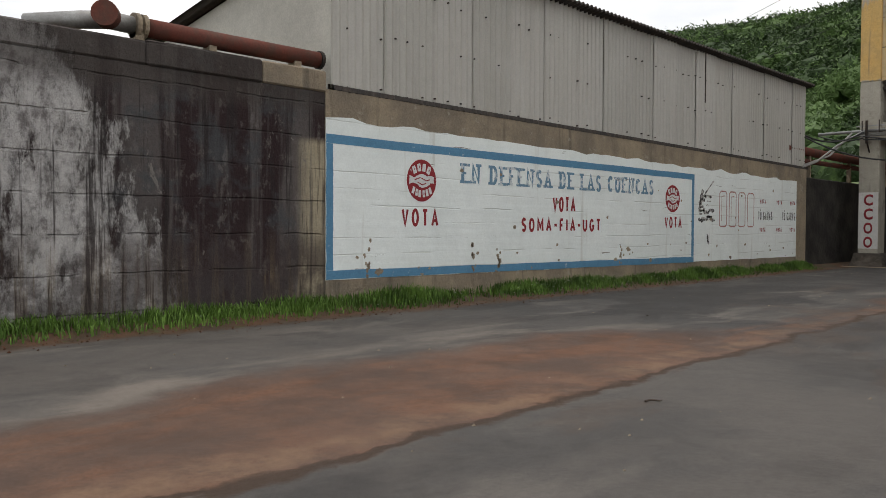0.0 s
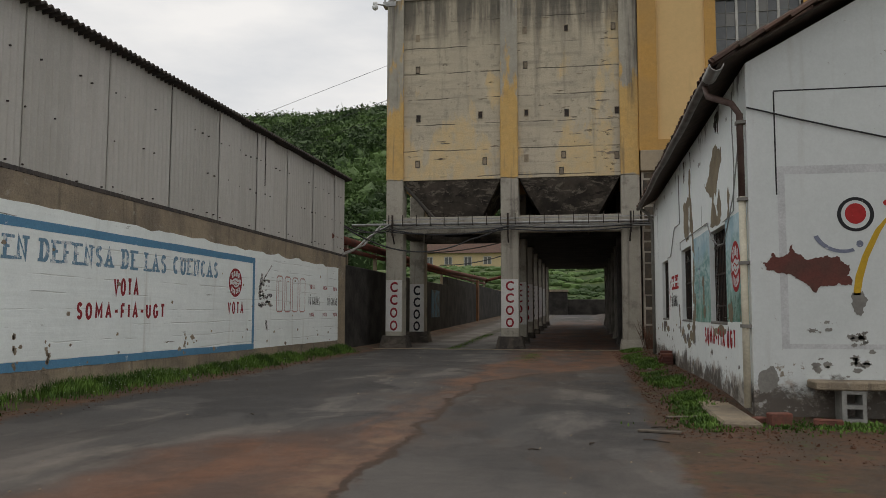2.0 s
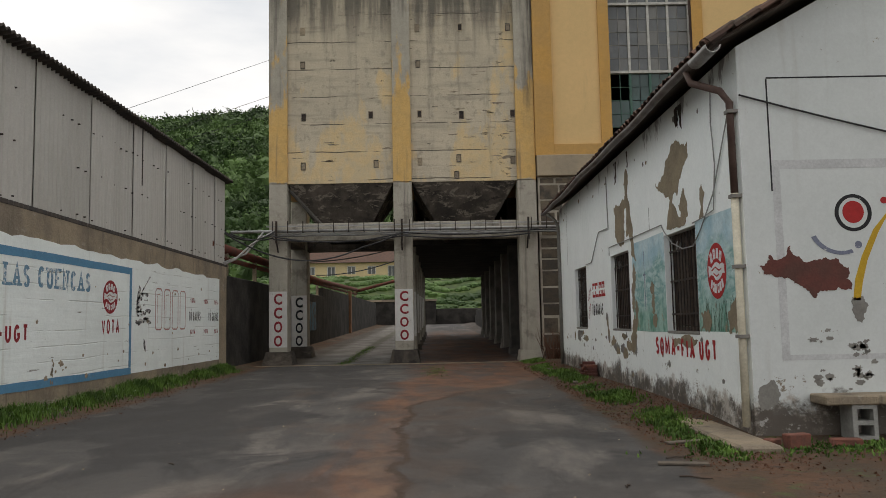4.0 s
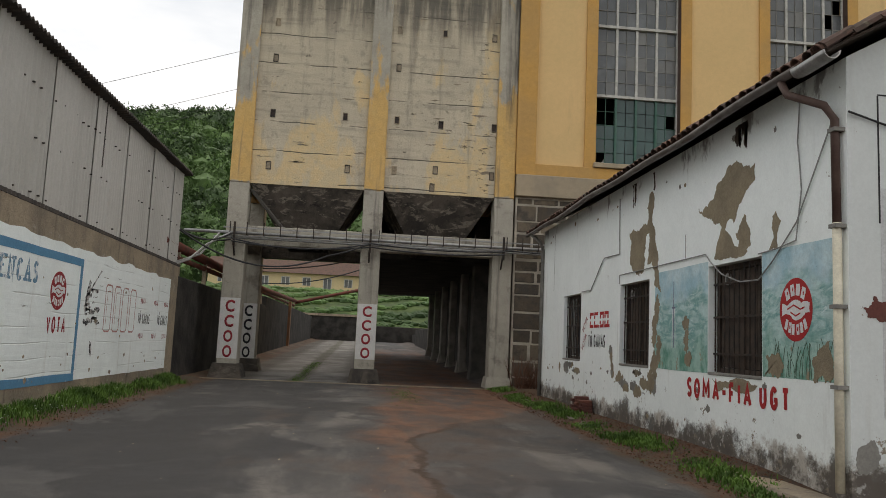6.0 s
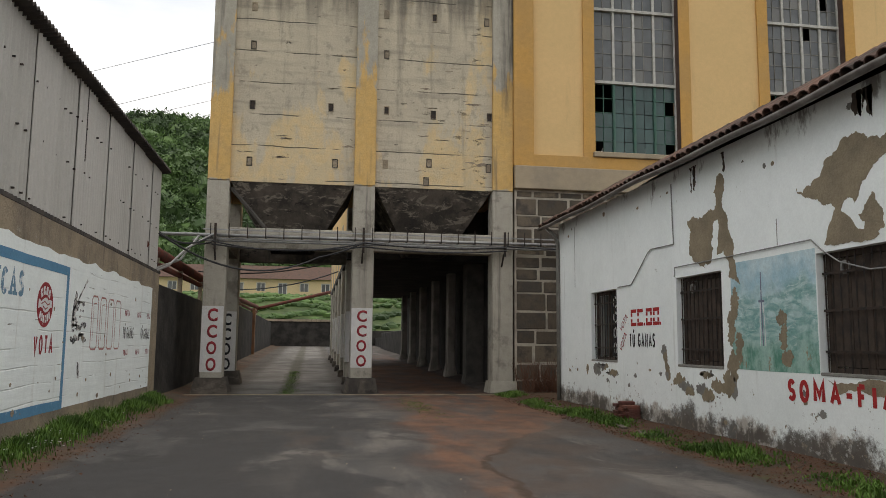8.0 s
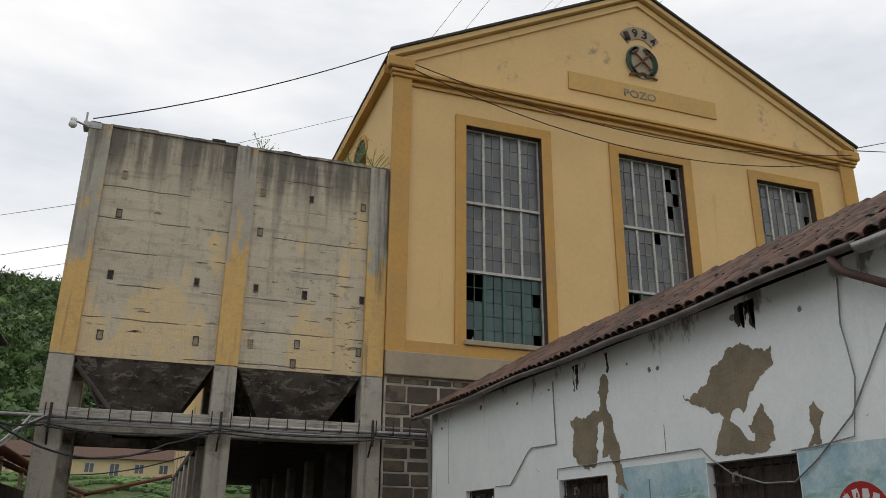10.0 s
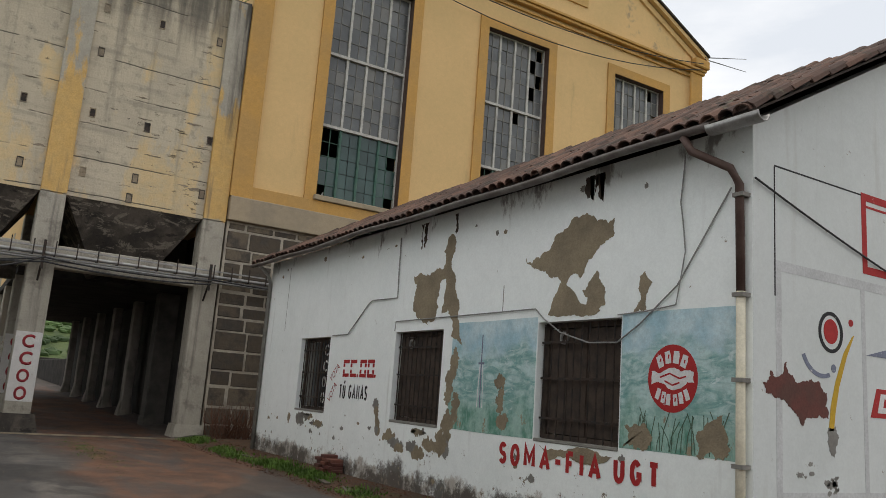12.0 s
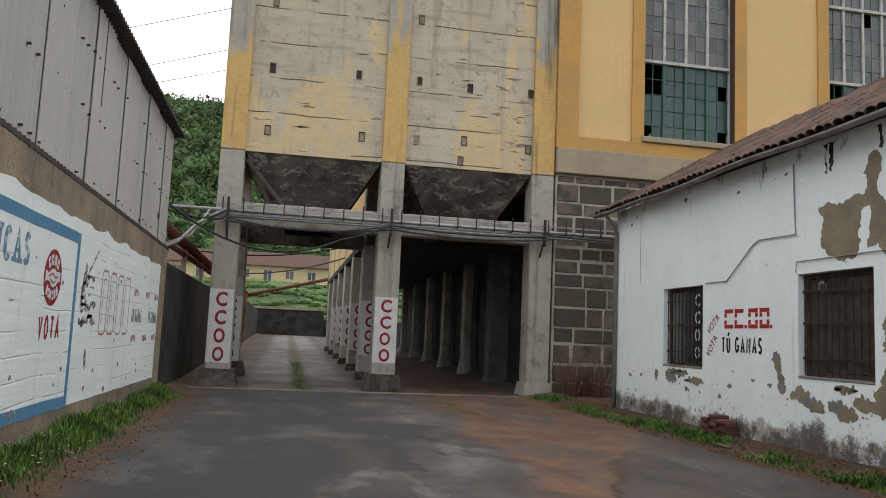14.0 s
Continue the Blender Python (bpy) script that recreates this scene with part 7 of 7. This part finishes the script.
def leafy_mesh(name, v, f, mat):
    me = bpy.data.meshes.new(name)
    me.from_pydata(v.tolist(), [], f.tolist())
    me.materials.append(mat)
    return new(name, me)


rng = np.random.default_rng(5)
n = 1500
row = rng.integers(0, 9, n)
cen = np.stack([rng.uniform(-30, 12, n), 99 + row * 3.3 + rng.normal(0, 0.35, n), np.zeros(n)], 1)
cen[:, 1] += 1.2 * np.sin(cen[:, 0] * 0.5 + row)
cen[:, 2] = [ground_z(x, y) + 0.15 for x, y, _ in cen]
v, f = leafy(cen, rng.uniform(0.25, 0.6, (n, 1)) * np.array([1.5, 0.9, 0.8]), 3)
tagged(leafy_mesh("hedge", v, f, LEAF), "clipped green shrubs on the terrace slope", "hedge", "", "stuff")

# ---- wooded hill ----
def hill_z(x, y):
    crest = 81 + 1.5 * smooth01(-120, -40, x) + 9 * noise.noise(Vector((x * 0.012, 0, 3))) - 14 * smooth01(-150, -330, x)
    z = 6 + (crest - 6) * smooth01(120, 330, y) ** 0.85
    return z + 2.5 * noise.noise(Vector((x * 0.03, y * 0.03, 0)))


hx = [-520 + 12 * i for i in range(62)]
hy = [140 + 9 * j for j in range(32)]
vs = [(x, y, hill_z(x, y) - 3.0) for y in hy for x in hx]
fs = [(j * 62 + i, j * 62 + i + 1, (j + 1) * 62 + i + 1, (j + 1) * 62 + i) for j in range(31) for i in range(61)]
me = bpy.data.meshes.new("hillside")
me.from_pydata(vs, [], fs)
me.materials.append(LEAF)
tagged(new("hillside", me), "steep hillside under the woods", "hill", "", "structure")
rng = np.random.default_rng(17)
crowns = np.stack([rng.uniform(-235, 60, 3300), rng.uniform(142, 345, 3300)], 1)
cz = np.array([hill_z(x, y) for x, y in crowns])
cr = rng.uniform(2.2, 5.6, len(crowns))
core_c = np.stack([crowns[:, 0], crowns[:, 1], cz + 0.4], 1)
v1, f1 = leafy(core_c, np.stack([cr * 0.72, cr * 0.72, cr * 0.7], 1), 23, 1)
# leaf sprays over each crown, uneven, some standing out
per = 210
way = rng.normal(0, 1, (len(crowns), per, 3))
way[:, :, 2] = np.abs(way[:, :, 2]) * 0.9 - 0.25
way /= np.linalg.norm(way, axis=2, keepdims=True)
lump = 0.84 + 0.26 * np.sin(way[:, :, 0:1] * 5 + cr[:, None, None] * 7) * np.cos(way[:, :, 1:2] * 4 + cr[:, None, None] * 3)
mid = core_c[:, None, :] + way * cr[:, None, None] * lump * rng.uniform(0.85, 1.15, (len(crowns), per, 1))
size = rng.uniform(0.22, 0.5, (len(crowns), per, 1))
tri = np.stack([mid + rng.normal(0, 1, mid.shape) * size for _ in range(3)], 2).reshape(-1, 3)
v = np.concatenate([v1, tri])
f = np.concatenate([f1, np.arange(len(tri)).reshape(-1, 3) + len(v1)])
tagged(leafy_mesh("hill_woods", v, f, LEAF), "dense green spring woodland on the hill", "trees", "", "stuff")

# ---- grass and weeds ----
def blades(spots, seed, tall, wide=0.012):
    r = random.Random(seed)
    vs, fs = [], []
    for x, y, scale in spots:
        z = ground_z(x, y) - 0.01
        h = tall * scale * r.uniform(0.5, 1.2)
        a = r.uniform(0, math.tau)
        lean = Vector((math.cos(a), math.sin(a), 0)) * h * r.uniform(0.15, 0.7)
        side = Vector((-math.sin(a), math.cos(a), 0)) * wide * r.uniform(0.7, 1.5)
        b = Vector((x, y, z))
        o = len(vs)
        vs += [tuple(b - side), tuple(b + side), tuple(b + lean * 0.4 + side * 0.8 + Vector((0, 0, h * 0.65))), tuple(b + lean * 0.4 - side * 0.8 + Vector((0, 0, h * 0.65))), tuple(b + lean + Vector((0, 0, h)))]
        fs += [(o, o + 1, o + 2, o + 3), (o + 3, o + 2, o + 4)]
    return vs, fs


rg = random.Random(2)
spots = []
while len(spots) < 19000:
    y = rg.uniform(-3, 29.0)
    dense = 0.5 + 0.9 * noise.noise(Vector((y * 0.55, 0, 1)))
    if rg.random() < dense + 0.12:
        d = abs(rg.gauss(0, 0.24))
        if d < 0.75:
            spots.append((-9.30 + d, y, max(0.2, (1.15 - d) * (0.6 + dense * 0.6))))
vs, fs = blades(spots, 1, 0.2, 0.008)
me = bpy.data.meshes.new("wall_grass")
me.from_pydata(vs, [], fs)
me.materials.append(GRASS)
tagged(new("wall_grass", me), "rough green grass along the mural wall", "grass", "", "stuff")
spots = []
while len(spots) < 8500:
    y = rg.uniform(11.0, 31.5)
    dense = 1.2 * noise.noise(Vector((y * 0.6, 3, 1))) + 0.45
    x = 0.93 + 0.1 * math.sin(y * 0.9) + rg.gauss(0, 0.14)
    if rg.random() < dense and x < 1.55:
        spots.append((x, y, 0.4 + dense * 0.8))
for k in range(1500):
    spots.append((rg.gauss(2.6, 0.9), rg.gauss(11.7, 0.25), 0.5))
for k in range(1600):
    spots.append((-5.85 + rg.gauss(0, 0.12), rg.uniform(32, 46), 0.35))
for k in range(150):
    spots.append((0.16 + rg.gauss(0, 0.1), 6.14 + rg.gauss(0, 0.06), 0.3))
for k in range(700):
    spots.append((-2.4 + rg.gauss(0, 0.2), 27 + rg.gauss(0, 1.5), 0.25))
vs, fs = blades(spots, 2, 0.10)
me = bpy.data.meshes.new("verge_grass")
me.from_pydata(vs, [], fs)
me.materials.append(GRASS)
tagged(new("verge_grass", me), "thin green grass in the verge and road joints", "grass", "", "stuff")
vs, fs = [], []
for k in range(150):
    y = rg.gauss(16.5, 3.0)
    x = -9.2 + abs(rg.gauss(0, 0.35))
    z = ground_z(x, y) + rg.uniform(0.06, 0.22)
    o = len(vs)
    for a in range(6):
        vs.append((x + 0.011 * math.cos(a * math.tau / 6), y + 0.011 * math.sin(a * math.tau / 6), z + 0.004 * (a % 2)))
    fs.append(tuple(range(o, o + 6)))
me = bpy.data.meshes.new("daisies")
me.from_pydata(vs, [], fs)
me.materials.append(PETAL)
tagged(new("daisies", me), "small white daisies in the grass", "flowers", "", "stuff")
# crumbs of soil, leaves and litter on the verges
vs, fs = [], []
for k in range(9000):
    if k % 3:
        x, y = rg.uniform(0.3, 1.55), rg.uniform(10.5, 31)
    else:
        x, y = -8.55 + rg.gauss(0, 0.3), rg.uniform(-2, 29)
    if k % 9 == 0:
        x, y = rg.uniform(0.8, 5.0), rg.uniform(9.0, 12.1)
    z, s = ground_z(x, y), rg.uniform(0.008, 0.03)
    o = len(vs)
    vs += [(x + rg.uniform(-s, s), y + rg.uniform(-s, s), z + rg.uniform(0, s)) for _ in range(3)] + [(x, y, z + s)]
    fs += [(o, o + 1, o + 3), (o + 1, o + 2, o + 3), (o + 2, o, o + 3)]
me = bpy.data.meshes.new("leaf_litter")
me.from_pydata(vs, [], fs)
me.materials.append(DEAD)
tagged(new("leaf_litter", me), "brown leaf litter and crumbs along the walls", "litter", "", "stuff")

# ---- stones of the hall's base ----
rq = random.Random(14)
z = 0.0
while z < 6.85:
    h = rq.choice((0.42, 0.5, 0.56, 0.62))
    h = min(h, 6.86 - z)
    x = X0 + 0.1
    while x < 7.2:
        w = rq.uniform(0.55, 1.15)
        bm = boxes(((x + rq.uniform(0.02, 0.05), FY + 0.07 - rq.uniform(0, 0.03), z + rq.uniform(0.015, 0.05)), (x + w - rq.uniform(0.02, 0.05), FY + 0.2, z + h - rq.uniform(0.015, 0.05))), bevel=0.02)
        part("stone", bm, STONE, hall)
        x += w
    z += h
